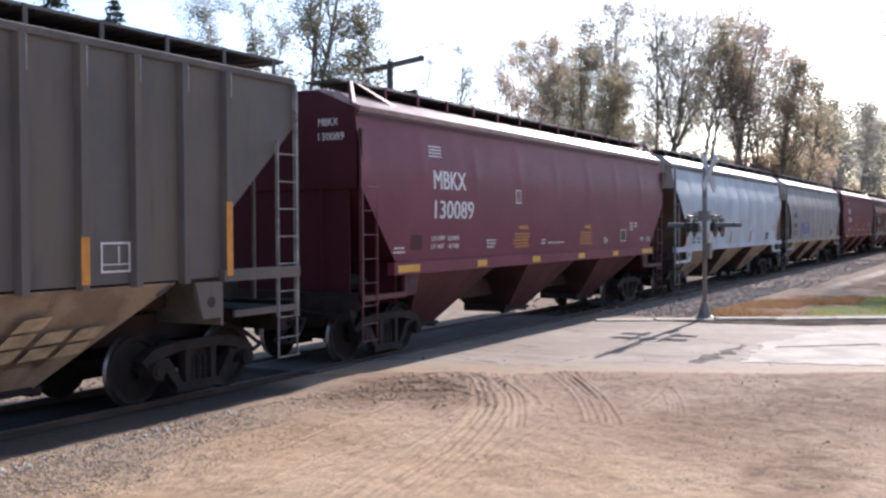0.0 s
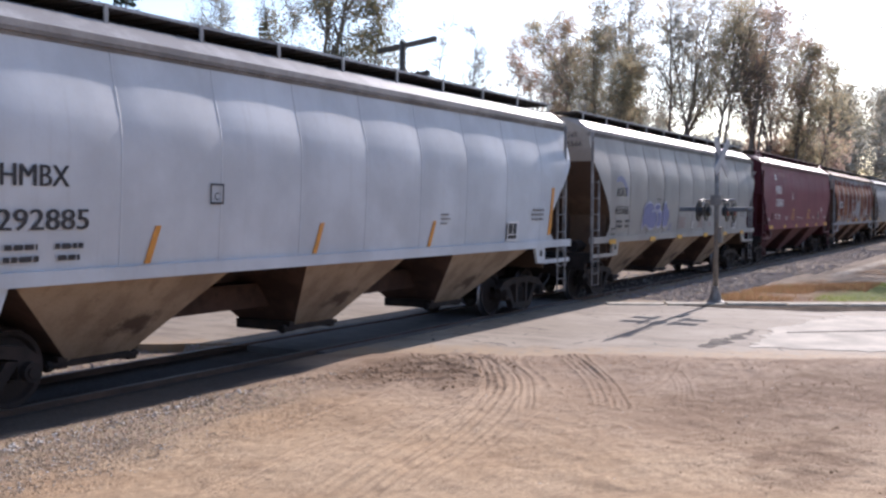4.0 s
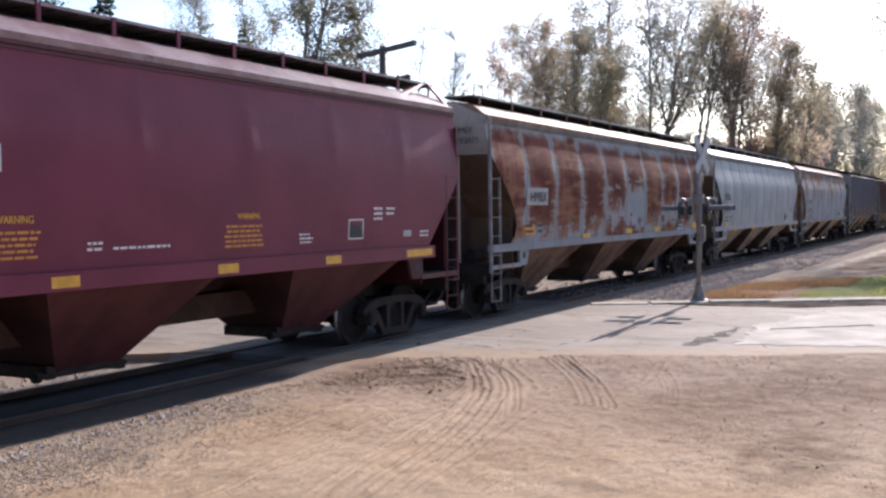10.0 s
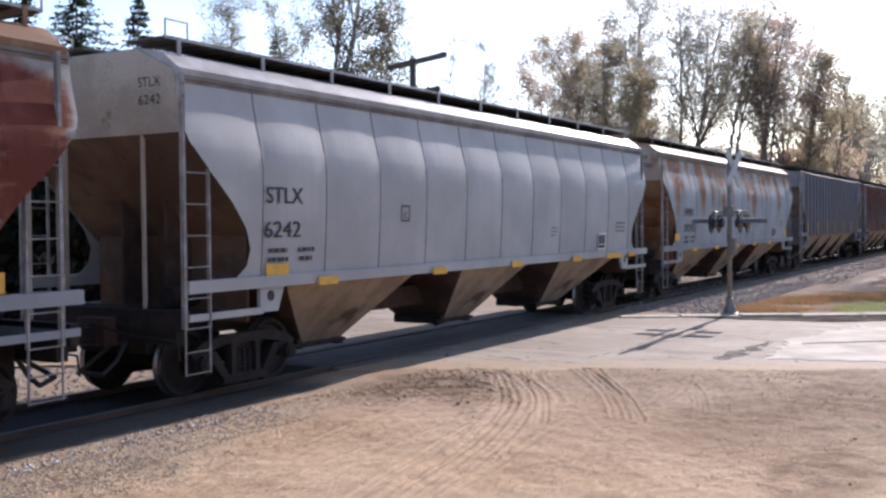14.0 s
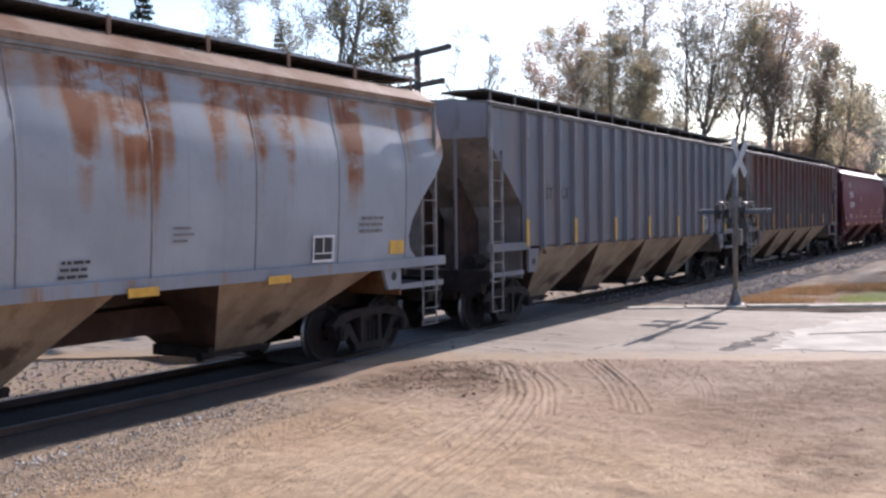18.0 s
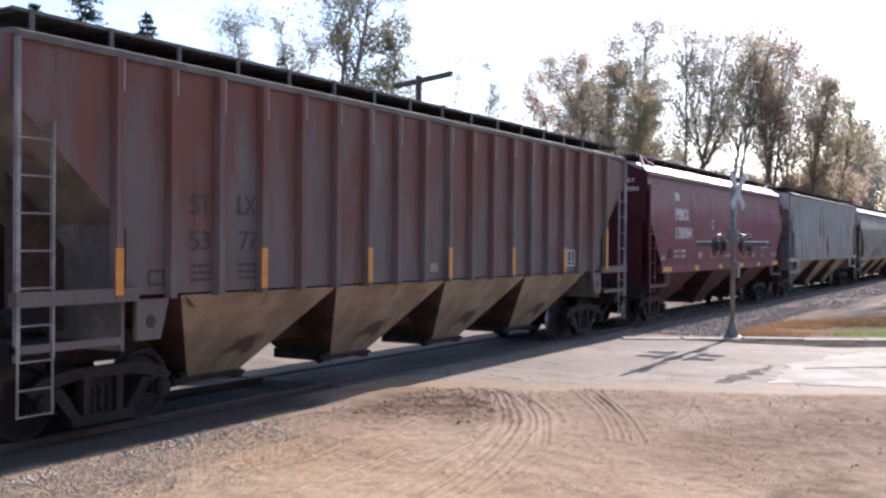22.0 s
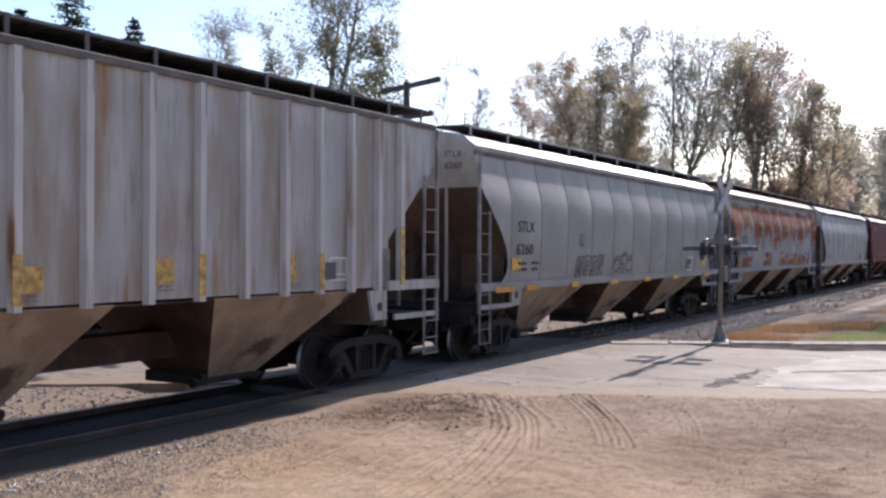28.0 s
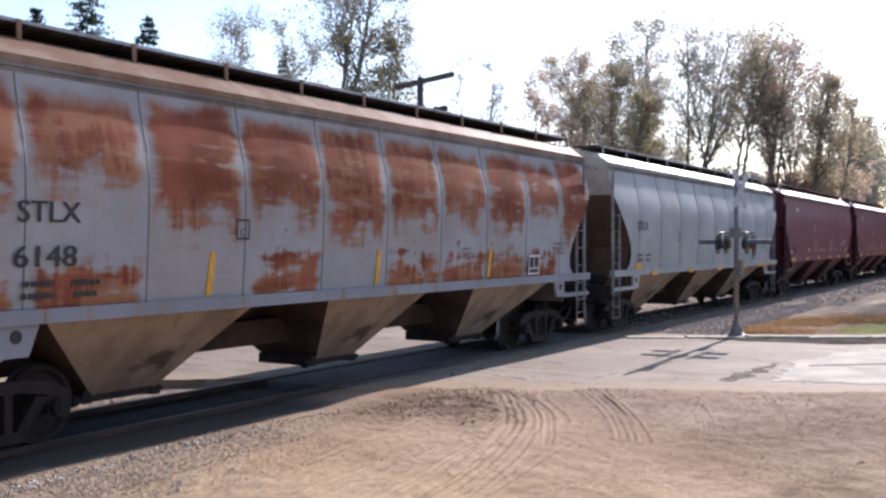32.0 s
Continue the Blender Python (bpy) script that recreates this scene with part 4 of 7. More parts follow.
LEAF_PALE = leaf_material("pale_grey_green_leaves", (0.24, 0.25, 0.22), (0.31, 0.31, 0.27), (0.34, 0.29, 0.21))
NEEDLES = leaf_material("dark_spruce_needles", (0.018, 0.032, 0.022), (0.03, 0.045, 0.03), (0.04, 0.05, 0.03))


def leaves(spots, count, size, reach, rnd):
    """Small leaf quads in loose clumps about the given spots."""
    r = np.random.RandomState(rnd.randrange(10 ** 6))
    if not spots:
        return [], []
    cs = []
    for p in spots:
        k = r.uniform(0.6, 1.25)
        n = int(count * k * 1.7)
        cs.append(np.array(p) + r.normal(0, reach * k, (n, 3)) * (1, 1, 0.75))
    c = np.concatenate(cs)
    u = r.normal(0, 1, c.shape)
    u /= np.linalg.norm(u, axis=1)[:, None]
    w = np.cross(u, r.normal(0, 1, c.shape))
    w /= np.linalg.norm(w, axis=1)[:, None]
    s = size * r.uniform(0.55, 1.45, (len(c), 1))
    vs = np.stack([c - u * s, c + w * s * 0.6, c + u * s, c - w * s * 0.6], 1).reshape(-1, 3)
    return vs, np.arange(len(vs)).reshape(-1, 4)


def leaf_mesh(name, vs, fs, mat):
    """A mesh of four-cornered leaves, filled straight from arrays."""
    me = bpy.data.meshes.new(name)
    me.vertices.add(len(vs)), me.loops.add(fs.size), me.polygons.add(len(fs))
    me.vertices.foreach_set("co", vs.astype(np.float32).ravel())
    me.loops.foreach_set("vertex_index", fs.astype(np.int32).ravel())
    me.polygons.foreach_set("loop_start", np.arange(0, fs.size, 4, dtype=np.int32))
    me.update(calc_edges=True)
    me.materials.append(mat)
    return me


def branch(segs, twigs, p, d, ln, r, rnd, level, low=0.0, rise=0.05, droop=0.0):
    """A bent, tapering shoot that forks three times; the last shoots are kept as twigs for the leaves."""
    n = (12, 4, 3, 2)[level]
    step = ln / n
    for i in range(n):
        u = (i + 1) / n
        sway = Vector((rnd.gauss(0, 1), rnd.gauss(0, 1), rnd.gauss(0, 0.7))) * (0.06, 0.15, 0.22, 0.25)[level]
        d = (d + sway + Vector((0, 0, rise if level < 2 else -droop))).normalized()
        q = p + d * step
        segs.append((*p, *q, max(0.006, r * (1 - 0.75 * i / n)), max(0.005, r * (1 - 0.75 * (i + 1) / n))))
        if level == 3:
            twigs.append((*p, *q))
        elif u >= (low if level == 0 else 0.3):
            for _ in range(2 + (level == 0 and rnd.random() < 0.5)):
                side = Vector((rnd.gauss(0, 1), rnd.gauss(0, 1), rnd.gauss(0.15, 0.5)))
                side = (side - d * side.dot(d)).normalized()
                lean = (0.75, 0.75, 0.95)[level] * rnd.uniform(0.6, 1.25)
                out = (d + side * lean).normalized()
                if level == 0:
                    m = BREADTH[0] * rnd.uniform(0.5, 1.15) * (1.0 - 0.45 * max(0.0, (u - 0.6) / 0.4))
                else:
                    m = ln * (0.64, 0.52)[level - 1] * rnd.uniform(0.6, 1.25)
                branch(segs, twigs, q, out, m, r * (1 - 0.75 * u) * 0.5 + (0.010, 0.005, 0.002)[level], rnd, level + 1, 0, rise, droop)
        p = q


BREADTH = [1.0]


def shoots_mesh(name, segs, mat):
    """Every shoot as a four-sided tapering tube, in one mesh."""
    a = np.array(segs)
    p, q, r0, r1 = a[:, 0:3], a[:, 3:6], a[:, 6:7], a[:, 7:8]
    d = q - p
    d /= np.linalg.norm(d, axis=1)[:, None] + 1e-9
    u = np.cross(d, np.where(np.abs(d[:, 2:3]) > 0.8, (1.0, 0, 0), (0, 0, 1.0)))
    u /= np.linalg.norm(u, axis=1)[:, None]
    w = np.cross(d, u)
    vs = np.stack([p + u * r0, p + w * r0, p - u * r0, p - w * r0, q + u * r1, q + w * r1, q - u * r1, q - w * r1], 1).reshape(-1, 3)
    f = np.array([(0, 1, 5, 4), (1, 2, 6, 5), (2, 3, 7, 6), (3, 0, 4, 7)])
    fs = (f[None] + 8 * np.arange(len(a))[:, None, None]).reshape(-1, 4)
    return leaf_mesh(name, vs, fs, mat)


def tree(x, y, height, width, seed, leaf, label, per=9, size=0.075, low=0.35, stems=1, trunk=0.16, bare=0.0, name="broadleaf_tree", droop=0.0, spray=0.22, splay=0.12):
    """Stems that fork into boughs, shoots and twigs, with small leaves scattered along the twigs."""
    rnd = random.Random(seed)
    t = tagged(empty(name, pose(x, y, -0.1)), label, "tree", "trees behind the line")
    segs, twigs = [], []
    BREADTH[0] = width * (0.52 if stems == 1 else 0.44)
    for k in range(stems):
        a = 2 * math.pi * k / stems + rnd.uniform(-0.5, 0.5)
        out = Vector((math.cos(a), math.sin(a), 0))
        many = stems > 1
        branch(segs, twigs, out * 0.3 * many + Vector((0, 0, -0.1)), (Vector((0, 0, 1)) + out * splay * many).normalized(), height * rnd.uniform(0.86, 0.95), trunk, rnd, 0, low, 0.05, droop)
    part_ob = new("trunk", shoots_mesh("trunk", segs, BARK))
    part_ob.parent = t
    r = np.random.RandomState(seed)
    w = np.array(twigs)
    # some boughs keep their leaves and some have shed them
    keep = w[r.rand(len(w)) >= bare]
    if len(keep):
        n = int(len(keep) * per)
        i = r.randint(0, len(keep), n)
        f = r.rand(n, 1)
        c = keep[i, 0:3] * (1 - f) + keep[i, 3:6] * f + r.normal(0, spray, (n, 3)) * (1, 1, 0.9)
        u = r.normal(0, 1, c.shape)
        u /= np.linalg.norm(u, axis=1)[:, None]
        v = np.cross(u, r.normal(0, 1, c.shape))
        v /= np.linalg.norm(v, axis=1)[:, None]
        z = size * r.uniform(0.5, 1.5, (n, 1))
        vs = np.stack([c - u * z, c + v * z * 0.6, c + u * z, c - v * z * 0.6], 1).reshape(-1, 3)
        crown = new("crown", leaf_mesh("crown", vs, np.arange(len(vs)).reshape(-1, 4), leaf))
        crown.parent = t
    return t


def spruce(x, y, height, seed):
    rnd = random.Random(seed)
    t = tagged(empty("spruce_tree", pose(x, y, -0.1)), "dark green spruce with drooping tiers of needles", "tree", "trees behind the line")
    bm = bmesh.new()
    tube(bm, (0, 0, 0), (0, 0, height), height * 0.014, 0.01, 8)
    tips = []
    z = height * 0.12
    while z < height * 0.985:
        reach = min(2.6, (height - z) * 0.40 + 0.06)
        for i in range(8):
            a = rnd.uniform(0, 6.28)
            ln = reach * rnd.uniform(0.65, 1.1)
            tip = Vector((math.cos(a) * ln, math.sin(a) * ln, z - ln * 0.10 + 0.12 * ln * rnd.random()))
            tube(bm, (0, 0, z), tip, 0.03, 0.008, 4)
            m = max(3, int(ln / 0.22))
            for j in range(m):
                u = (j + 1) / m
                tips.append(Vector((0, 0, z)).lerp(tip, u))
        z += 0.30
    part("trunk", bm, BARK, t)
    vs, fs = leaves(tips, 5, 0.075, 0.075, rnd)
    c = new("crown", leaf_mesh("crown", vs, fs, NEEDLES))
    c.parent = t


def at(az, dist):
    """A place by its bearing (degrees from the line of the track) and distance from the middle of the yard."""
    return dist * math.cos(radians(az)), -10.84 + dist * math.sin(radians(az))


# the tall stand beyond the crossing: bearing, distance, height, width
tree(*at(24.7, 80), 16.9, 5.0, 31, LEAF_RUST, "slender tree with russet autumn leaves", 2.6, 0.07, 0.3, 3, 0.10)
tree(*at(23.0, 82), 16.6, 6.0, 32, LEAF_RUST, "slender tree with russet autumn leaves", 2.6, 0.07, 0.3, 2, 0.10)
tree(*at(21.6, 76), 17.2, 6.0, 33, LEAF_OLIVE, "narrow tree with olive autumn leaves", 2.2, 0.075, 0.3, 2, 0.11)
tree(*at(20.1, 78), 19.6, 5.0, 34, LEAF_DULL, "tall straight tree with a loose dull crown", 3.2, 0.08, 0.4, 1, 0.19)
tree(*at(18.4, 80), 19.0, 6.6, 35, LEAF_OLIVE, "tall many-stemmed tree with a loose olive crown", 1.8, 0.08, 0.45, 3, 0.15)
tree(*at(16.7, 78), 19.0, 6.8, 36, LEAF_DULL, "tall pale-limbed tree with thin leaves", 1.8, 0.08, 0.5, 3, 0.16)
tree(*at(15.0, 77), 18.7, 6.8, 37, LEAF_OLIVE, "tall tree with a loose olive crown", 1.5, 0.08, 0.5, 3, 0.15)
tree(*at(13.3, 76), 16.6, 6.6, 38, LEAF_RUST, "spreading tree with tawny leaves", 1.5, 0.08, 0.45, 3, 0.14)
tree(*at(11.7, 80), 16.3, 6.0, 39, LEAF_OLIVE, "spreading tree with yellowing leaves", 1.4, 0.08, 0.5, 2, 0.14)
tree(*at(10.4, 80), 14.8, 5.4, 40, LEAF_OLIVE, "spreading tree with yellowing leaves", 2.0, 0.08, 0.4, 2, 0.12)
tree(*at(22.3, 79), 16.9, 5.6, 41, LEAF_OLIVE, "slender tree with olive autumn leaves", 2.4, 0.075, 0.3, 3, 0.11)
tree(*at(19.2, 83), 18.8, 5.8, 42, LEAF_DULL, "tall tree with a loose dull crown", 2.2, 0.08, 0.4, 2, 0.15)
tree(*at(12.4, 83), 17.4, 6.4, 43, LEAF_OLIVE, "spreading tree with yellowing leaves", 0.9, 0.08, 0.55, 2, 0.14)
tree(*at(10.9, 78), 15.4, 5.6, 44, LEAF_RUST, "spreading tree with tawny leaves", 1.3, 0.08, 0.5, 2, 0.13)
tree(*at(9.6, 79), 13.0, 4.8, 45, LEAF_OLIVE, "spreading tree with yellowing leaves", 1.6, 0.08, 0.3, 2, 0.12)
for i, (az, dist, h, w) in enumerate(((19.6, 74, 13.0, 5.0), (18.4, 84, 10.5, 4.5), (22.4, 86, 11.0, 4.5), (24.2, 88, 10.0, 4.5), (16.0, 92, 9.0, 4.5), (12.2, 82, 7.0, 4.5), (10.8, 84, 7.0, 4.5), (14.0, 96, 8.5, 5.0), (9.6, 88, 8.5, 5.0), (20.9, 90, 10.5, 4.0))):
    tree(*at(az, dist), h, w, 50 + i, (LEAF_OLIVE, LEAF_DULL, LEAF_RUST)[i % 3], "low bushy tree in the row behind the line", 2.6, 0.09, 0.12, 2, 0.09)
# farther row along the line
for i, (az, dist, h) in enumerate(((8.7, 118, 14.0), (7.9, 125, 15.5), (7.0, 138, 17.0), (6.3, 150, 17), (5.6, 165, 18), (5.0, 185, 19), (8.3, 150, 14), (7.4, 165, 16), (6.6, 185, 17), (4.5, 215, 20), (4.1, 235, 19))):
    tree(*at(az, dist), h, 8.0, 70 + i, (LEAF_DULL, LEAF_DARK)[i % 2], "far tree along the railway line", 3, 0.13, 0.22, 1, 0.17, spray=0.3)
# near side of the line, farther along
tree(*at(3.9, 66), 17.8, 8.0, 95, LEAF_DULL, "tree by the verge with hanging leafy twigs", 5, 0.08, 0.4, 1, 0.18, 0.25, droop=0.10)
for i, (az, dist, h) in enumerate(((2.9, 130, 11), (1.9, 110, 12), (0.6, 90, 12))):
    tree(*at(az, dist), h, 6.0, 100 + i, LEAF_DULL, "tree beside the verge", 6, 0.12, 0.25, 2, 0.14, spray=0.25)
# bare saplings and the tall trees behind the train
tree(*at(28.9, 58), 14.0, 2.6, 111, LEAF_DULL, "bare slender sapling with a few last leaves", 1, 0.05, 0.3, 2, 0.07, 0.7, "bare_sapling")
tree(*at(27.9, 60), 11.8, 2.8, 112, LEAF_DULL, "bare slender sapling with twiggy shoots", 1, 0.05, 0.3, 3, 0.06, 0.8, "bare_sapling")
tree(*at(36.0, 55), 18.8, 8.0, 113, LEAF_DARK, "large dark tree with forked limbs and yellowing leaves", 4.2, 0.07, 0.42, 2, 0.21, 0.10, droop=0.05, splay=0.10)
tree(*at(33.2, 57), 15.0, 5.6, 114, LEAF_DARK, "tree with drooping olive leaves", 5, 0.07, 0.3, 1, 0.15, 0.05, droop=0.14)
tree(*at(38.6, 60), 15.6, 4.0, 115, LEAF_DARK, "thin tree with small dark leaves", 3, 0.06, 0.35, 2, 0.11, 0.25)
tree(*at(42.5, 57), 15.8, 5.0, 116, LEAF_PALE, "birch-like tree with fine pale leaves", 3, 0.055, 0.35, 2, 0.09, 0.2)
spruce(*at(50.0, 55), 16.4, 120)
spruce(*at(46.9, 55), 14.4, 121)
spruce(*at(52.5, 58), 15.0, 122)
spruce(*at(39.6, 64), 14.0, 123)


def wood_edge():
    """Thick low growth in the distance and unseen woods around, one uncounted mass."""
    rnd = random.Random(8)
    vs, fs = [], []
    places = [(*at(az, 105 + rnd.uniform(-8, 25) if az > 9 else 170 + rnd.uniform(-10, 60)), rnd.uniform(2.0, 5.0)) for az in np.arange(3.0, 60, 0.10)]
    # unseen woods added behind the camera and at both ends, to cut sky light
    places += [(rnd.uniform(75, 280), rnd.uniform(-26, -15), rnd.uniform(8.0, 14.0)) for _ in range(420)]
    places += [(rnd.uniform(-50, -38), rnd.uniform(-40, 40), rnd.uniform(8.0, 14.0)) for _ in range(300)]
    places += [(rnd.uniform(-60, 70), rnd.uniform(-46, -34), rnd.uniform(7.0, 13.0)) for _ in range(420)]
    for cx, cy, top in places:
        for _ in range(46):
            c = Vector((cx + rnd.gauss(0, 1.0), cy + rnd.gauss(0, 1.0), rnd.uniform(0, top)))
            u = Vector((rnd.gauss(0, 1), rnd.gauss(0, 1), rnd.gauss(0, 1))).normalized()
            w = u.orthogonal().normalized()
            s = rnd.uniform(0.15, 0.42) * (1.6 if cy < -14 or cx < -30 else 1.0)
            i = len(vs)
            vs += [c - u * s, c + w * s * 0.6, c + u * s, c - w * s * 0.6]
            fs.append((i, i + 1, i + 2, i + 3))
    me = bpy.data.meshes.new("far_undergrowth")
    me.from_pydata([tuple(v) for v in vs], [], fs)
    me.materials.append(LEAF_DULL)
    tagged(new("far_undergrowth", me), "low dense undergrowth along the edge of the woods, and unseen woods added around", "undergrowth", kind="stuff")


wood_edge()


def hedge():
    """A dark evergreen hedge behind the far road."""
    rnd = random.Random(18)
    spots = []
    for _ in range(3600):
        top = 4.6 + 0.7 * math.sin(rnd.uniform(0, 6.28))
        spots.append(Vector((rnd.uniform(-26, 21) if rnd.random() < 0.7 else rnd.uniform(27, 48), rnd.uniform(11.0, 13.2), rnd.uniform(0.0, top))))
    vs, fs = leaves(spots, 16, 0.20, 0.30, rnd)
    me = leaf_mesh("evergreen_hedge", vs, fs, plain("dark_hedge_twigs", (0.022, 0.021, 0.016), 0.9, var=0.4, gloss=0.05))
    tagged(new("evergreen_hedge", me), "dark overgrown evergreen hedge behind the far road", "hedge", kind="stuff")


hedge()


# ---- verge: straw and green blades beyond the kerb ----
def verge(name, count, x0, x1, y0, y1, tall, mat, label, seed, patch):
    """Leaning blades, thick in patches and thin between them."""
    r = np.random.RandomState(seed)
    fld = rough_field(64, seed, 3)
    x = x0 + (x1 - x0) * r.rand(count * 2) ** 1.5
    y = r.uniform(y0, y1, count * 2)
    thick = fld[(x * 1.3).astype(int) % 64, (y * 1.3).astype(int) % 64]
    keep = (thick + r.normal(0, 0.5, len(x)) > patch) & (x - 0.54 * (-y - 2.6) > 25.9 + r.rand(len(x)) * 1.5) & (y < -3.7 - 0.075 * np.maximum(x - 28, 0)) & (x + 1.23 * (y + 6) < 35.0 + r.normal(0, 0.4, len(x)))
    x, y = x[keep][:count], y[keep][:count]
    n = len(x)
    h = tall * r.uniform(0.4, 1.2, n) * (1 + (x - x0) / 40)
    w = 0.006 + 0.006 * r.rand(n) + (x - x0) * 0.0004
    a = r.uniform(0, 6.28, n)
    z = np.full(n, -0.08)
    d = np.stack([np.cos(a) * w, np.sin(a) * w, 0 * a], 1)
    lean = np.stack([r.normal(0, 0.5, n), r.normal(0, 0.5, n), np.ones(n)], 1) * h[:, None]
    p = np.stack([x, y, z], 1)
    vs = np.stack([p - d, p + d, p + lean + d * 0.25, p + lean - d * 0.25], 1).reshape(-1, 3)
    tagged(new(name, leaf_mesh(name, vs, np.arange(len(vs)).reshape(-1, 4), mat)), label, "grass", kind="stuff")


STRAW = leaf_material("dry_straw_blades", (0.21, 0.115, 0.06), (0.27, 0.165, 0.095), (0.18, 0.15, 0.075))
GREEN = leaf_material("green_grass_blades", (0.17, 0.21, 0.05), (0.25, 0.27, 0.08), (0.36, 0.30, 0.13))
verge("dry_grass", 12000, 26.8, 36, -6.9, -3.9, 0.09, STRAW, "dry orange straw grass on the verge", 61, 0.1)
verge("dry_grass", 9000, 27.0, 31.5, -5.6, -3.6, 0.10, STRAW, "matted dry orange grass near the kerb", 64, 0.2)
verge("green_grass", 22000, 28.0, 44, -14.0, -6.1, 0.09, GREEN, "short green grass on the verge", 62, -0.2)
verge("weeds", 1500, 26.6, 40, -4.4, -3.2, 0.14, STRAW, "sparse dry weeds at the edge of the ballast", 63, 0.6)


# ---- the train ----
R_WHEEL = 0.457
# seconds, and metres a second by then
SPEEDS = ((0, 6.72), (4, 6.724), (8, 7.104), (12, 7.119), (14, 7.1), (16, 7.746), (20, 7.54), (24, 7.693), (28, 7.925), (32, 7.892))


def gone(t):
    """How far the train has rolled by t seconds."""
    s = 0.0
    for (ta, a), (tb, b) in zip(SPEEDS, SPEEDS[1:]):
        d = min(t, tb) - ta
        if d > 0:
            s += d * (a + (a + (b - a) * d / (tb - ta))) / 2
    return s


# shapes of the three kinds: eave, sill, inset of the end by height, roof rise, board's height and reach, bays
KINDS = {
    "smooth": dict(eave=4.30, sill=1.55, cut=((0, 4.3), (0, 2.98), (1.12, 1.72), (1.12, 1.55)), rise=0.35, hip=1.12, board=0.50, reach=1.12, bays=3, reachz=2.98),
    "round": dict(eave=4.30, sill=1.52, cut=((0, 4.3), (0, 3.55), (0.06, 3.38), (0.38, 3.02), (0.80, 2.62), (1.08, 2.28), (1.18, 2.0), (1.12, 1.78), (0.92, 1.62), (0.85, 1.52)), rise=0.35, hip=1.10, board=0.48, reach=1.12, bays=3, reachz=3.52),
    "ribbed": dict(eave=4.50, sill=1.66, cut=((0, 4.5), (0, 3.85), (1.58, 2.45), (1.58, 1.66)), rise=0.14, hip=1.30, board=0.30, reach=1.38, bays=4, reachz=3.85),
}


def inset(kind, z):
    c = KINDS[kind]["cut"]
    for (a, za), (b, zb) in zip(c, c[1:]):
        if zb <= z <= za:
            return a + (b - a) * (za - z) / max(1e-6, za - zb)
    return c[-1][0] if z < c[-1][1] else 0.0


def side_y(kind, z):
    k = KINDS[kind]
    if kind == "ribbed":
        return 1.50
    u = (z - k["sill"]) / (k["eave"] - k["sill"])
    bulge = 0.07 if kind == "round" else 0.045
    top = min(1.0, max(0.0, (u - 0.58) / 0.36))
    return 1.54 + bulge * math.sin(math.pi * min(1, u * 0.9)) - (0.15 if kind == "round" else 0.08) * top * top * (3 - 2 * top)


PITCH = {"round": None, "ribbed": None}


def seams(kind, half):
    if kind == "round" and PITCH[kind]:
        p = PITCH[kind]
        m = math.ceil(half / p)
        return [p * i for i in range(-m, m + 1)]
    if kind == "ribbed" and PITCH[kind]:
        u = PITCH[kind]
        return [-v for v in u[:0:-1]] + list(u)
    n = 10 if kind == "round" else (8 if kind == "smooth" else 18)
    lo = half - (1.58 if kind == "ribbed" else 0.0)
    return [-lo + 2 * lo * i / n for i in range(n + 1)]


def side_sheet(car, kind, half, paint, sign):
    k = KINDS[kind]
    ss = seams(kind, half)
    cols = {-half, half}
    for a, b in zip(ss, ss[1:]):
        cols |= {a, b, a + 0.05, b - 0.05, a + 0.16, b - 0.16, a + 0.3, b - 0.3}
        if kind != "ribbed":
            cols |= {a + (b - a) * f for f in (0.25, 0.5, 0.75)}
    for e in (-1, 1):
        cols |= {e * (half - v) for v, _ in k["cut"]}
        cols |= {e * (half - 1.25 * i / 6) for i in range(7)}
    cols = sorted(c for c in cols if -half <= c <= half)
    zs = sorted({k["sill"] + (k["eave"] - k["sill"]) * i / 14 for i in range(15)} | {z for _, z in k["cut"]})
    bm = bmesh.new()
    grid = []
    for z in zs:
        lim = half - inset(kind, z)
        row = []
        for col in cols:
            x = max(-lim, min(lim, col))
            y = side_y(kind, z)
            if kind == "round":
                i = max(j for j in range(len(ss)) if ss[j] <= x + 1e-6)
                f = (x - ss[i]) / (ss[1] - ss[0])
                u = (z - k["sill"]) / (k["eave"] - k["sill"])
                y += 0.022 * (1 - abs(2 * f - 1) ** 2.5) * math.sin(math.pi * u) ** 0.5 if 0 < u < 1 else 0
            elif kind == "smooth":
                u = (z - k["sill"]) / (k["eave"] - k["sill"])
                near = min(abs(x - q) for q in ss)
                y += 0.006 * math.sin(x * 1.7 + z) * math.sin(z * 2.3) + 0.016 * math.exp(-(near / 0.17) ** 2) * math.exp(-((u - 0.72) / 0.17) ** 2)
            row.append(bm.verts.new((x, sign * y, z)))
        grid.append(row)
    for r, s in zip(grid, grid[1:]):
        for i in range(len(cols) - 1):
            bm.faces.new((r[i], r[i + 1], s[i + 1], s[i]))
    bmesh.ops.remove_doubles(bm, verts=bm.verts, dist=2e-4)
    bmesh.ops.dissolve_degenerate(bm, edges=bm.edges, dist=1e-4)
    ob = part("side_sheet", bm, paint, car, smooth=kind != "ribbed")
    return ob


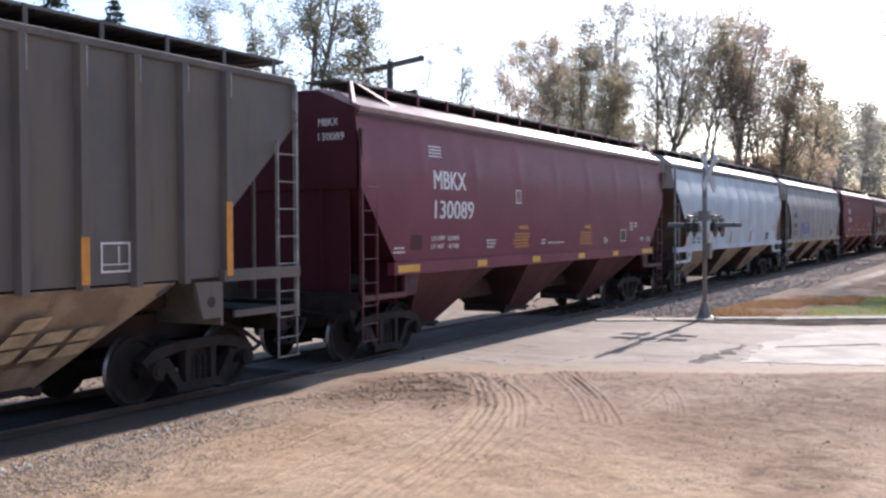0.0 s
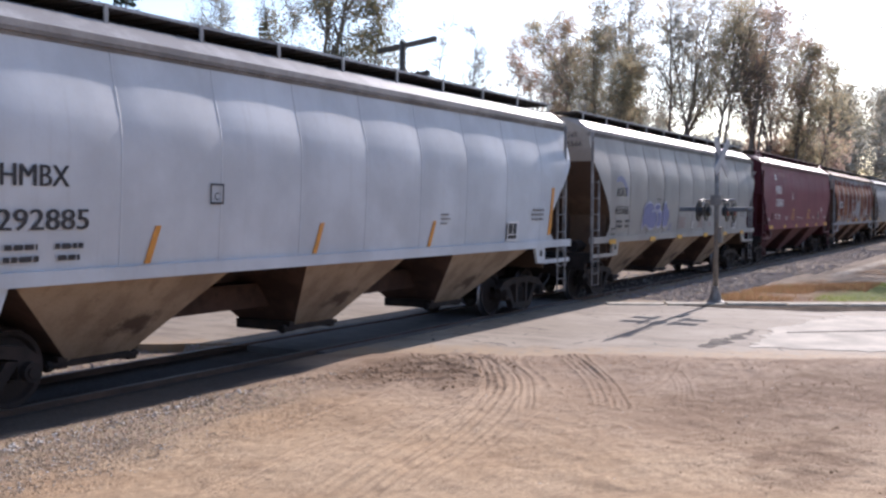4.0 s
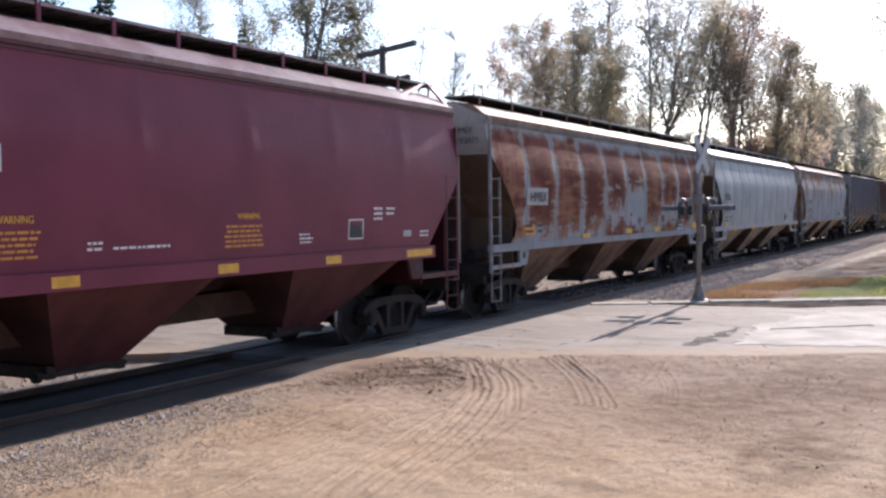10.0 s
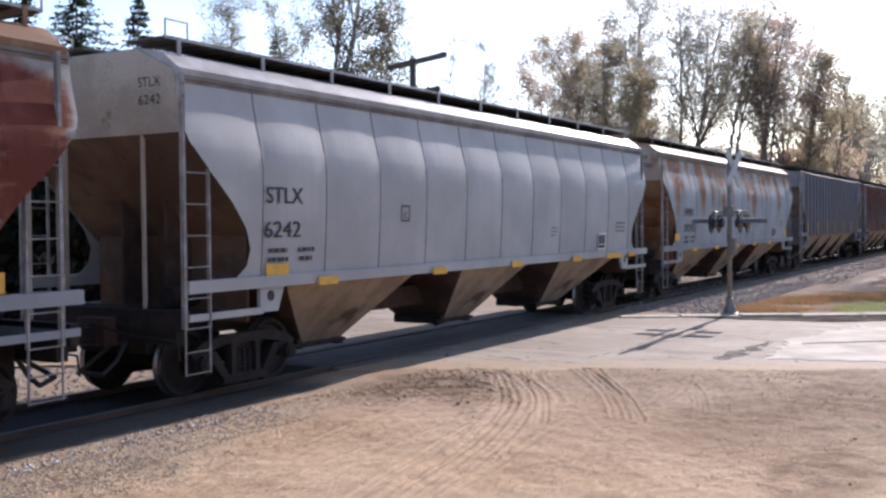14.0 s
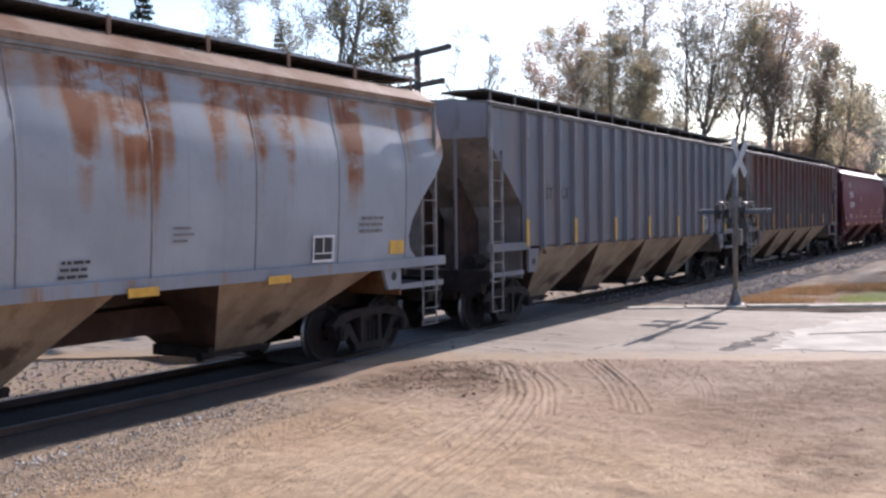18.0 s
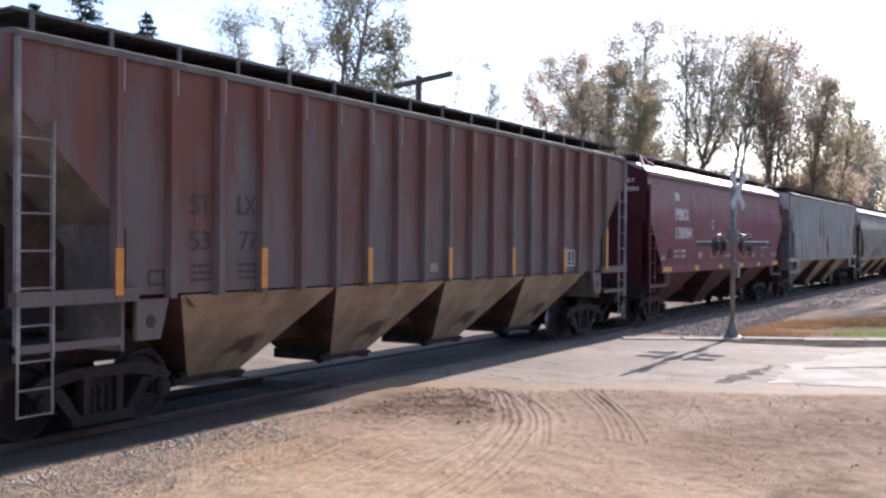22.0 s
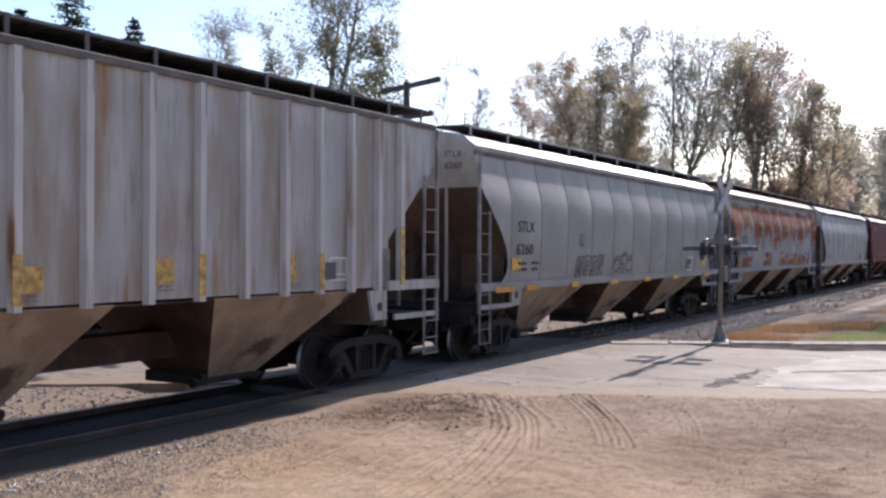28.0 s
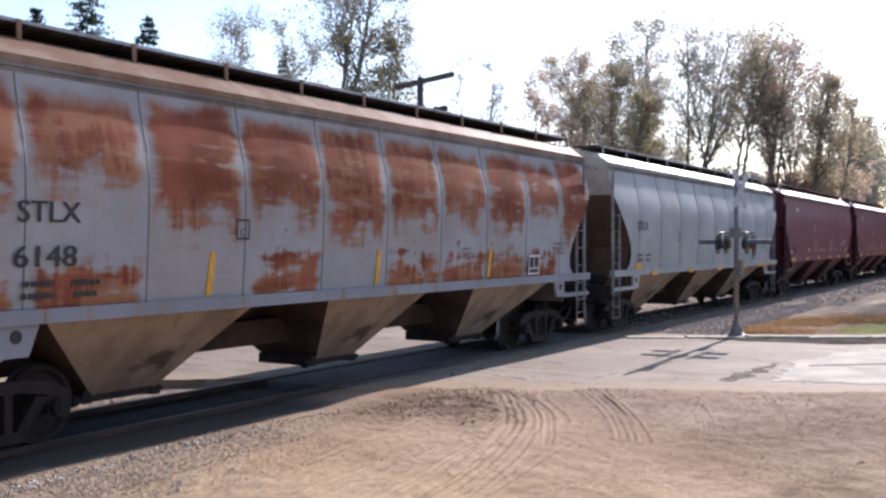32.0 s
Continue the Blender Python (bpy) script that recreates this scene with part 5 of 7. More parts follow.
def seam_parts(car, kind, half, paint):
    """Ribs or welded battens, each a piece of its own, on both sides."""
    k = KINDS[kind]
    ss = seams(kind, half)
    if kind == "ribbed":
        bm = bmesh.new()
        a, b = k["sill"] - 0.05, k["eave"] - 0.06
        prism_y = [(-0.066, -0.002), (-0.052, -0.105), (0.052, -0.105), (0.066, -0.002)]
        lo = [bm.verts.new((x, y, a)) for x, y in prism_y]
        hi = [bm.verts.new((x, y, b)) for x, y in prism_y]
        bm.faces.new(lo), bm.faces.new(hi[::-1])
        for i in range(4):
            bm.faces.new((lo[i], lo[(i + 1) % 4], hi[(i + 1) % 4], hi[i]))
        first = None
        for x in ss:
            for sg in (-1, 1):
                m = pose(x, sg * 1.50, 0, 0, 0, 0 if sg < 0 else 180)
                if first is None:
                    first = part("rib", bm, paint, car)
                    first.matrix_basis = m
                else:
                    again(first, m)
    elif kind == "round":
        first = None
        for x in ss[1:-1]:
            if abs(x) > half - 1.25:
                continue
            if first is None:
                bm = bmesh.new()
                zs = [k["sill"] + 0.1 + (k["eave"] - k["sill"] - 0.15) * i / 10 for i in range(11)]
                prev = None
                for z in zs:
                    y = side_y(kind, z)
                    ring = [bm.verts.new((dx, -(y + d), z)) for dx, d in ((-0.016, -0.01), (-0.009, 0.007), (0.009, 0.007), (0.016, -0.01))]
                    if prev:
                        for i in range(3):
                            bm.faces.new((prev[i], prev[i + 1], ring[i + 1], ring[i]))
                    prev = ring
                first = part("weld_seam", bm, paint if paint is WHITE else SEAM, car, smooth=True)
                first.matrix_basis = pose(x, 0, 0)
            else:
                again(first, pose(x, 0, 0))


def end_parts(car, kind, half, paint, lower, e):
    k = KINDS[kind]
    zc = k["reachz"]
    bm = bmesh.new()
    w = 1.46
    ye = side_y(kind, k["eave"])
    x = e * (half - 0.03)
    top = k["eave"] + k["rise"] - 0.02
    pts = [(-w - 0.02, zc), (w + 0.02, zc), (w + 0.02, k["eave"] - 0.5), (ye - 0.02, k["eave"]), (0.7, top), (-0.7, top), (-ye + 0.02, k["eave"]), (-w - 0.02, k["eave"] - 0.5)]
    a = [bm.verts.new((x, y, z)) for y, z in pts]
    b = [bm.verts.new((x - e * 0.05, y, z)) for y, z in pts]
    bm.faces.new(a), bm.faces.new(b[::-1])
    for i in range(len(a)):
        j = (i + 1) % len(a)
        bm.faces.new((a[i], b[i], b[j], a[j]))
    part("end_wall", bm, paint, car)
    # slope sheet, from the end wall in and down to the hopper
    bm = bmesh.new()
    run = [(0.03, zc)]
    for i in range(1, 9):
        z = zc - (zc - 1.75) * i / 8
        d = inset(kind, z) if kind == "round" else (zc - z) * (0.9 if kind == "smooth" else 1.13)
        if kind == "round" and z < 2.3:
            d = max(d, 1.08 + (2.3 - z) * 1.0)
        run.append((d + 0.04, z))
    run += [(max(2.05, run[-1][0] + 0.2) if kind != "ribbed" else run[-1][0] + 0.28, 1.50)]
    prev = None
    for d, z in run:
        ys = side_y(kind, max(z, k["sill"])) - 0.012
        row = [bm.verts.new((e * (half - d), y, z)) for y in (-ys, 0, ys)] + [bm.verts.new((e * (half - d - 0.06), y, z - 0.03)) for y in (-ys, 0, ys)]
        if prev:
            for i in (0, 1, 3, 4):
                bm.faces.new((prev[i], prev[i + 1], row[i + 1], row[i]))
        prev = row
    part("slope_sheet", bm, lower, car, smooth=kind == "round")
    if kind == "smooth":
        # closed sheet over the lower end, between the corner posts
        bm = bmesh.new()
        xa, xb = sorted((e * (half - 0.07), e * (half - 0.10)))
        box(bm, xa, xb, -1.30, 1.30, 1.24, zc - 0.002)
        part("end_sheet", bm, paint, car)
    # upright plate under the slope sheet, with a stiffener in its middle
    d = {"smooth": 1.25, "round": 1.24, "ribbed": 1.56}[kind]
    zt = {"smooth": 1.85, "round": 2.22, "ribbed": 2.50}[kind]
    bm = bmesh.new()
    xa, xb = sorted((e * (half - d), e * (half - d - 0.05)))
    box(bm, xa, xb, -1.45, 1.45, 1.0, zt)
    plate = part("end_bulkhead", bm, SLOPE_GREY if kind == "ribbed" else lower, car)
    bm = bmesh.new()
    xa, xb = sorted((e * (half - d + 0.12), e * (half - d)))
    box(bm, xa, xb, -0.10, 0.10, 1.12, zt + 0.15)
    part("stiffener", bm, HOP_END, plate)
    # end post in the middle and the two corner posts
    bm = bmesh.new()
    tube(bm, (e * (half - 0.06), 0, 1.25), (e * (half - 0.06), 0, zc + 0.2), 0.035)
    post = part("end_post", bm, paint, car)
    post.matrix_basis = pose(0, -0.75, 0)
    again(post, pose(0, 0.75, 0))


def ladder_parts(car, kind, half, paint, e, sg):
    """A side ladder at one corner: two stiles, a stirrup and rungs of their own."""
    k = KINDS[kind]
    top = {"smooth": 3.05, "round": 3.25, "ribbed": 3.6}[kind]
    bm = bmesh.new()
    y0 = sg * 1.585
    shift = (0.22 if e > 0 else -0.10) if kind == "round" else 0.0
    xa, xb = e * (half - 0.03 - shift), e * (half - 0.50 - shift)
    ztop = k["eave"] - (0.05 if kind != "smooth" else 0.35)
    box(bm, min(xa, xa - e * 0.05), max(xa, xa - e * 0.05), min(y0, y0 - sg * 0.06), max(y0, y0 - sg * 0.06), 1.02, ztop)
    box(bm, xb - 0.014, xb + 0.014, min(y0, y0 - sg * 0.05), max(y0, y0 - sg * 0.05), 1.02, top)
    for x in (xa - e * 0.03, xb):
        tube(bm, (x, y0 - sg * 0.02, 1.05), (x, y0 - sg * 0.02, 0.42), 0.016)
    lad = part("ladder", bm, paint, car)
    bm = bmesh.new()
    tube(bm, (xa, y0, 0), (xb, y0, 0), 0.011, seg=5)
    first = None
    for z in [0.44, 0.72, 1.02] + [1.40 + 0.40 * i for i in range(int((top - 1.40) / 0.40) + 1)]:
        if first is None:
            first = part("rung", bm, paint, lad)
            first.matrix_basis = pose(0, 0, z)
        else:
            again(first, pose(0, 0, z))


def roof_parts(car, kind, half, roof_mat, board_mat):
    k = KINDS[kind]
    ye = side_y(kind, k["eave"])
    ez = k["eave"]
    bm = bmesh.new()
    pts = [(-ye - 0.05, ez - 0.05), (-ye - 0.06, ez + 0.03), (-ye + 0.02, ez + 0.06), (-k["hip"], ez + k["rise"] - 0.07), (-0.72, ez + k["rise"]), (0.72, ez + k["rise"]), (k["hip"], ez + k["rise"] - 0.07), (ye - 0.02, ez + 0.06), (ye + 0.06, ez + 0.03), (ye + 0.05, ez - 0.05)]
    n = 12
    hl = half - 0.06
    rows = [[bm.verts.new((-hl + 2 * hl * i / n, y, z)) for y, z in pts] for i in range(n + 1)]
    for r, s in zip(rows, rows[1:]):
        for i in range(len(pts)):
            j = (i + 1) % len(pts)
            bm.faces.new((r[i], r[j], s[j], s[i]))
    bm.faces.new(rows[0]), bm.faces.new(rows[-1][::-1])
    part("roof", bm, roof_mat, car)
    # angles under the eave; on round cars the grey carries the fascia's shade
    if kind != "ribbed":
        for sg in (-1, 1):
            bm = bmesh.new()
            for z0, z1, out in ((ez - 0.10, ez - 0.052, 0.045), (ez - 0.15, ez - 0.104, 0.022)):
                ya, yb = sorted((sg * (ye - 0.03), sg * (ye + out)))
                box(bm, -half + 0.02, half - 0.02, ya, yb, z0, z1)
            part("eave_angle", bm, MAROON_LADDER if kind == "smooth" else SLOPE_GREY, car)
    # trough hatches along the middle
    bm = bmesh.new()
    h = (half * 2 - 2.4) / 4
    box(bm, -h / 2 + 0.04, h / 2 - 0.04, -0.46, 0.46, 0, k["board"] - k["rise"] + (0.0 if kind == "smooth" else -0.03))
    first = part("hatch_cover", bm, board_mat, car)
    for i in range(4):
        m = pose(-half + 1.2 + h * (i + 0.5), 0, ez + k["rise"] - 0.01)
        if i == 0:
            first.matrix_basis = m
        else:
            again(first, m)
    # running boards with bearers, and the posts that carry them
    zb = ez + k["board"]
    for sg in (-1, 1):
        bm = bmesh.new()
        y0, y1 = sg * k["reach"], sg * 0.42
        box(bm, -half + 0.1, half - 0.1, min(y1, y1 + sg * 0.03), max(y1, y1 + sg * 0.03), zb - 0.04, zb)
        m = 7
        for i in range(m):
            y = y0 + (y1 - y0) * (i + 0.5) / m
            wd = abs(y1 - y0) / m * 0.488
            box(bm, -half + 0.1, half - 0.1, y - wd, y + wd, zb - 0.03, zb)
        nb = int(half * 2 / 0.33)
        for i in range(nb):
            x = -half + 0.15 + (2 * half - 0.3) * i / (nb - 1)
            box(bm, x - 0.012, x + 0.012, min(y0, y1) + 0.03, max(y0, y1) - 0.03, zb - 0.05, zb - 0.028)
        board = part("running_board", bm, board_mat, car)
        bm = bmesh.new()
        box(bm, -half + 0.1, half - 0.1, min(y0, y0 - sg * 0.02), max(y0, y0 - sg * 0.02), zb - 0.03, zb + 0.012)
        part("edge_strip", bm, GALV if kind == "round" else roof_mat, board)
    n = {"round": 11, "smooth": 15, "ribbed": 17}[kind]
    bm = bmesh.new()
    zr = ez + k["rise"] - 0.07 - (0.06 if kind == "ribbed" else 0.0)
    box(bm, -0.03, 0.03, -0.012, 0.012, zr - ez - 0.03, k["board"] + 0.01)
    first = None
    for i in range(n):
        x = -half + 0.35 + (2 * half - 0.7) * i / (n - 1)
        for sg in (-1, 1):
            m = pose(x, sg * (k["reach"] + 0.012), ez, 0, 0, 0 if sg < 0 else 180)
            if first is None:
                first = part("board_post", bm, roof_mat if kind != "smooth" else MAROON, car)
                first.matrix_basis = m
            else:
                again(first, m)
    if kind == "round":
        first = None
        for sg in (-1, 1):
            for x0 in (-half + 0.12, half - 0.52):
                if first is None:
                    bm = bmesh.new()
                    for x in (0, 0.4):
                        tube(bm, (x, 0, 0), (x, 0, 0.22), 0.014, seg=5)
                    tube(bm, (0, 0, 0.22), (0.4, 0, 0.22), 0.014, seg=5)
                    first = part("grab_rail", bm, roof_mat, car)
                    first.matrix_basis = pose(x0, sg * k["reach"], zb)
                else:
                    again(first, pose(x0, sg * k["reach"], zb))
    if kind == "smooth":
        for e in (-1, 1):
            for sg in (-1, 1):
                xe = e * (half - 0.02)
                bm = bmesh.new()
                hexa(bm, [(xe, sg * 1.42, ez + 0.06), (xe - e * 0.10, sg * 1.42, ez + 0.06), (xe - e * 0.10, sg * 1.36, ez + 0.06), (xe, sg * 1.36, ez + 0.06)],
                     [(xe - e * 0.32, sg * 1.15, zb), (xe - e * 0.40, sg * 1.15, zb), (xe - e * 0.40, sg * 1.09, zb), (xe - e * 0.32, sg * 1.09, zb)])
                part("roof_brace", bm, MAROON_LADDER, car)
                bm = bmesh.new()
                hexa(bm, [(xe - e * 1.5, sg * 1.30, ez + 0.14), (xe - e * 1.75, sg * 1.30, ez + 0.14), (xe - e * 1.75, sg * 1.20, ez + 0.16), (xe - e * 1.5, sg * 1.20, ez + 0.16)],
                     [(xe - e * 0.5, sg * 1.14, zb - 0.02), (xe - e * 0.6, sg * 1.14, zb - 0.02), (xe - e * 0.6, sg * 1.08, zb - 0.02), (xe - e * 0.5, sg * 1.08, zb - 0.02)])
                part("roof_brace", bm, MAROON, car)


def under_parts(car, kind, half, paint, hop_mat, sill_mat, bays=None):
    k = KINDS[kind]
    z1 = k["sill"]
    # side sills
    for sg in (-1, 1):
        ya, yb = sorted((sg * 1.60, sg * 1.46))
        if kind == "ribbed":
            for e in (-1, 1):
                bm = bmesh.new()
                xa, xb = sorted((e * (half - 0.02), e * (half - 1.7)))
                box(bm, xa, xb, ya, yb, z1 - 0.06, z1 + 0.10)
                part("side_sill", bm, sill_mat, car)
        else:
            bm = bmesh.new()
            inner = 1.0 if kind == "smooth" else 0.0
            box(bm, -half + inner, half - inner, ya, yb, z1 - 0.06, z1 + (0.16 if kind == "smooth" else 0.10))
            part("side_sill", bm, sill_mat, car)
    # hopper bays with their outlet gates
    n = bays or k["bays"]
    pitch = 4.55 if n == 3 else (2 * half - 4.9) / n
    outer = 2.5 if kind == "ribbed" else 2.05
    zb, bw, yt, yb = 0.40, 0.52, 1.48, 0.52
    zt = z1 - 0.03
    gate = bmesh.new()
    box(gate, -bw + 0.04, bw - 0.04, -yb - 0.02, yb + 0.02, zb - 0.07, zb + 0.02)
    box(gate, -bw - 0.05, bw + 0.10, -yb - 0.05, -yb, zb - 0.055, zb + 0.0)
    tube(gate, (-bw - 0.02, -yb - 0.02, zb - 0.03), (-bw - 0.36, -yb - 0.02, zb - 0.03), 0.035)
    tube(gate, (-bw - 0.26, -yb - 0.02, zb - 0.03), (-bw - 0.34, -yb - 0.02, zb - 0.03), 0.07, seg=8)
    box(gate, -bw - 0.16, -bw - 0.02, -yb - 0.04, yb + 0.04, zb - 0.08, zb + 0.08)
    box(gate, bw + 0.02, bw + 0.16, -yb + 0.05, yb - 0.05, zb - 0.12, zb)
    g = None
    for i in range(n):
        x = -pitch * (n - 1) / 2 + pitch * i
        wide = 1.42 if n == 3 else pitch / 2 - 0.02
        lo = -(half - outer) if i == 0 else x - wide
        hi = half - outer if i == n - 1 else x + wide
        bm = bmesh.new()
        # a shallow band under the sill, then the funnel
        zm, ym = zt - 0.02, yt
        q0 = [(lo, -yt, zt), (hi, -yt, zt), (hi, yt, zt), (lo, yt, zt)]
        q1 = [(lo, -ym, zm), (hi, -ym, zm), (hi, ym, zm), (lo, ym, zm)]
        q2 = [(x - bw, -yb, zb), (x + bw, -yb, zb), (x + bw, yb, zb), (x - bw, yb, zb)]
        rings = [[bm.verts.new((px - x, py, pz)) for px, py, pz in q] for q in (q2, q1, q0)]
        for r, t in zip(rings, rings[1:]):
            for j in range(4):
                bm.faces.new((r[j], r[(j + 1) % 4], t[(j + 1) % 4], t[j]))
        bm.faces.new(rings[0][::-1]), bm.faces.new(rings[2])
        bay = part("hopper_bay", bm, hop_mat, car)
        bay.matrix_basis = pose(x, 0, 0)
        # faces across the car take a darker copy: their shade is in the colour
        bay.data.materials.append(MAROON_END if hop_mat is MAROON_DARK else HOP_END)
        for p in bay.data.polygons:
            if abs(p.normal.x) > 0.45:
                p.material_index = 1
        if g is None:
            g = part("outlet_gate", gate, GRIME, bay)
        else:
            again(g, None, bay)
    # centre sill, end platform, couplers, jacking plates
    bm = bmesh.new()
    box(bm, -half - 0.2, half + 0.2, -0.26, 0.26, 0.74, 1.12)
    part("centre_sill", bm, HOP_END, car)
    bm = bmesh.new()
    box(bm, -half + outer, half - outer, -1.46, 1.46, zt - 0.03, zt - 0.005)
    part("floor_sheet", bm, HOP_END, car)
    for e in (-1, 1):
        bm = bmesh.new()
        xa, xb = sorted((e * (half - 1.0), e * (half - 0.01)))
        box(bm, xa, xb, -1.50, 1.50, 1.14, 1.18)
        box(bm, min(e * (half - 0.12), e * half), max(e * (half - 0.12), e * half), -1.50, 1.50, 0.98, 1.24)
        deck = part("end_platform", bm, GRIME, car)
        for y in (-1.57, 1.52):
            bm = bmesh.new()
            box(bm, min(e * (half - 1.45), e * (half - 0.03)), max(e * (half - 1.45), e * (half - 0.03)), y, y + 0.05, 1.10, 1.19)
            part("edge_bar", bm, MAROON_LADDER if kind == "smooth" else sill_mat, deck)
        bm = bmesh.new()
        a = e * (half + 0.15)
        box(bm, min(a, a + e * 0.42), max(a, a + e * 0.42), -0.09, 0.09, 0.80, 1.0)
        hexa(bm, [(a + e * 0.40, -0.16, 0.72), (a + e * 0.70, -0.14, 0.72), (a + e * 0.70, 0.10, 0.72), (a + e * 0.40, 0.16, 0.72)],
             [(a + e * 0.40, -0.16, 1.04), (a + e * 0.70, -0.14, 1.04), (a + e * 0.70, 0.10, 1.04), (a + e * 0.40, 0.16, 1.04)])
        tube(bm, (a, -0.3, 0.75), (a + e * 0.5, -0.28, 0.45), 0.03)
        part("coupler", bm, GRIME, car)
        # end sill, hose and levers that fill the gap between cars
        bm = bmesh.new()
        b = e * (half - 0.02)
        box(bm, min(b, b - e * 0.16), max(b, b - e * 0.16), -1.34, 1.34, 0.80, 1.14)
        box(bm, min(b - e * 0.16, b - e * 0.7), max(b - e * 0.16, b - e * 0.7), -0.62, 0.62, 0.62, 1.10)
        part("end_sill", bm, GRIME, car)
        bm = bmesh.new()
        hose = [(b, -0.42, 0.80), (b + e * 0.16, -0.42, 0.56), (b + e * 0.36, -0.38, 0.40), (b + e * 0.62, -0.32, 0.46)]
        for p, q in zip(hose, hose[1:]):
            tube(bm, p, q, 0.032, seg=7)
        part("air_hose", bm, LAMP_BLACK, car)
        bm = bmesh.new()
        tube(bm, (b + e * 0.06, -1.42, 0.86), (b + e * 0.06, -0.55, 0.90), 0.014, seg=5)
        tube(bm, (b + e * 0.06, -0.55, 0.90), (b + e * 0.34, -0.14, 1.06), 0.014, seg=5)
        tube(bm, (b + e * 0.06, -1.42, 0.86), (b + e * 0.06, -1.46, 0.62), 0.014, seg=5)
        part("uncoupling_lever", bm, GRIME, car)
        c = half - (1.92 if kind == "ribbed" else 1.62)
        for sg in (-1, 1):
            y = sg * 1.56
            bm = bmesh.new()
            prism(bm, [(e * (c + 0.22), z1 - 0.05), (e * (c - 0.30), z1 - 0.05), (e * (c - 0.16), 1.12), (e * (c + 0.22), 1.12)], y, y - sg * 0.06)
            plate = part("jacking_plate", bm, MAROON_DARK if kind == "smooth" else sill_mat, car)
            # black disc laid on the plate, the hole's darkness put into colour
            bm = bmesh.new()
            tube(bm, (e * c, sg * 1.545, 1.34), (e * c, sg * 1.566, 1.34), 0.075, seg=12)
            part("jacking_hole", bm, LAMP_BLACK, plate)
    # brake gear on the platforms
    bm = bmesh.new()
    tube(bm, (-half + 0.30, -0.9, 1.38), (-half + 0.80, -0.9, 1.38), 0.15, seg=10)
    tube(bm, (-half + 0.80, -0.9, 1.38), (-half + 1.15, -0.9, 1.38), 0.05)
    part("brake_cylinder", bm, GRIME, car)
    bm = bmesh.new()
    tube(bm, (half - 0.45, -0.6, 1.42), (half - 0.45, 0.6, 1.42), 0.19, seg=12)
    part("air_reservoir", bm, GRIME, car)
    # web plates between platform and slope sheet
    for e in (-1, 1):
        for y in (-0.42, 0.42):
            bm = bmesh.new()
            zc = k["reachz"]
            run = 2.5 if kind == "ribbed" else 1.9
            prism(bm, [(e * (half - 0.75), 1.2), (e * (half - 0.75), zc - 0.75), (e * (half - run), 1.2)], y - 0.02, y + 0.02)
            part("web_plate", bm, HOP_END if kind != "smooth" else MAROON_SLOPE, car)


TRUCK = {}


def truck_meshes():
    """The meshes of a truck, made once."""
    if TRUCK:
        return TRUCK
    bm = bmesh.new()
    box(bm, -0.22, 0.22, -1.0, 1.0, 0.45, 0.72)
    box(bm, -0.17, 0.17, -0.30, 0.30, 0.72, 0.80)
    box(bm, -1.05, 1.05, -0.5, -0.42, 0.38, 0.46)
    box(bm, -1.05, 1.05, 0.42, 0.5, 0.38, 0.46)
    for s in (-1, 1):
        box(bm, min(s * 0.36, s * 0.46), max(s * 0.36, s * 0.46), -0.82, 0.82, 0.30, 0.44)
    TRUCK["truck"] = bm
    bm = bmesh.new()
    for sg in (1,):
        a, b = -0.075, 0.075
        w = 0.89
        # top chord, arched over the axle boxes
        prism(bm, [(-w - 0.20, 0.60), (-w + 0.02, 0.74), (-0.45, 0.80), (0.45, 0.80), (w - 0.02, 0.74), (w + 0.20, 0.60), (w + 0.12, 0.50), (w - 0.12, 0.60), (0.42, 0.67), (-0.42, 0.67), (-w + 0.12, 0.60), (-w - 0.12, 0.50)], a, b)
        # tension members and bottom
        for s in (-1, 1):
            hexa(bm, [(s * 0.28, a, 0.14), (s * 0.44, a, 0.17), (s * 0.44, b, 0.17), (s * 0.28, b, 0.14)],
                 [(s * (w - 0.28), a, 0.60), (s * (w - 0.10), a, 0.58), (s * (w - 0.10), b, 0.58), (s * (w - 0.28), b, 0.60)])
            box(bm, min(s * 0.20, s * 0.30), max(s * 0.20, s * 0.30), a, b, 0.22, 0.70)
            box(bm, min(s * (w - 0.13), s * (w + 0.13)), max(s * (w - 0.13), s * (w + 0.13)), a, b, 0.38, 0.62)
            tube(bm, (s * w, -0.03, R_WHEEL), (s * w, -0.17, R_WHEEL), 0.115, seg=12)
            tube(bm, (s * w, -0.17, R_WHEEL), (s * w, -0.19, R_WHEEL), 0.07, seg=8)
        box(bm, -0.46, 0.46, a, b, 0.12, 0.24)
    TRUCK["side_frame"] = bm
    bm = bmesh.new()
    prof = [(0.03, 0.22)]
    for i in range(6):
        prof += [(0.058, 0.23 + i * 0.055), (0.058, 0.26 + i * 0.055), (0.042, 0.27 + i * 0.055), (0.042, 0.28 + i * 0.055)]
    lathe(bm, prof + [(0.03, 0.57)], 8, False)
    TRUCK["spring"] = bm
    return TRUCK


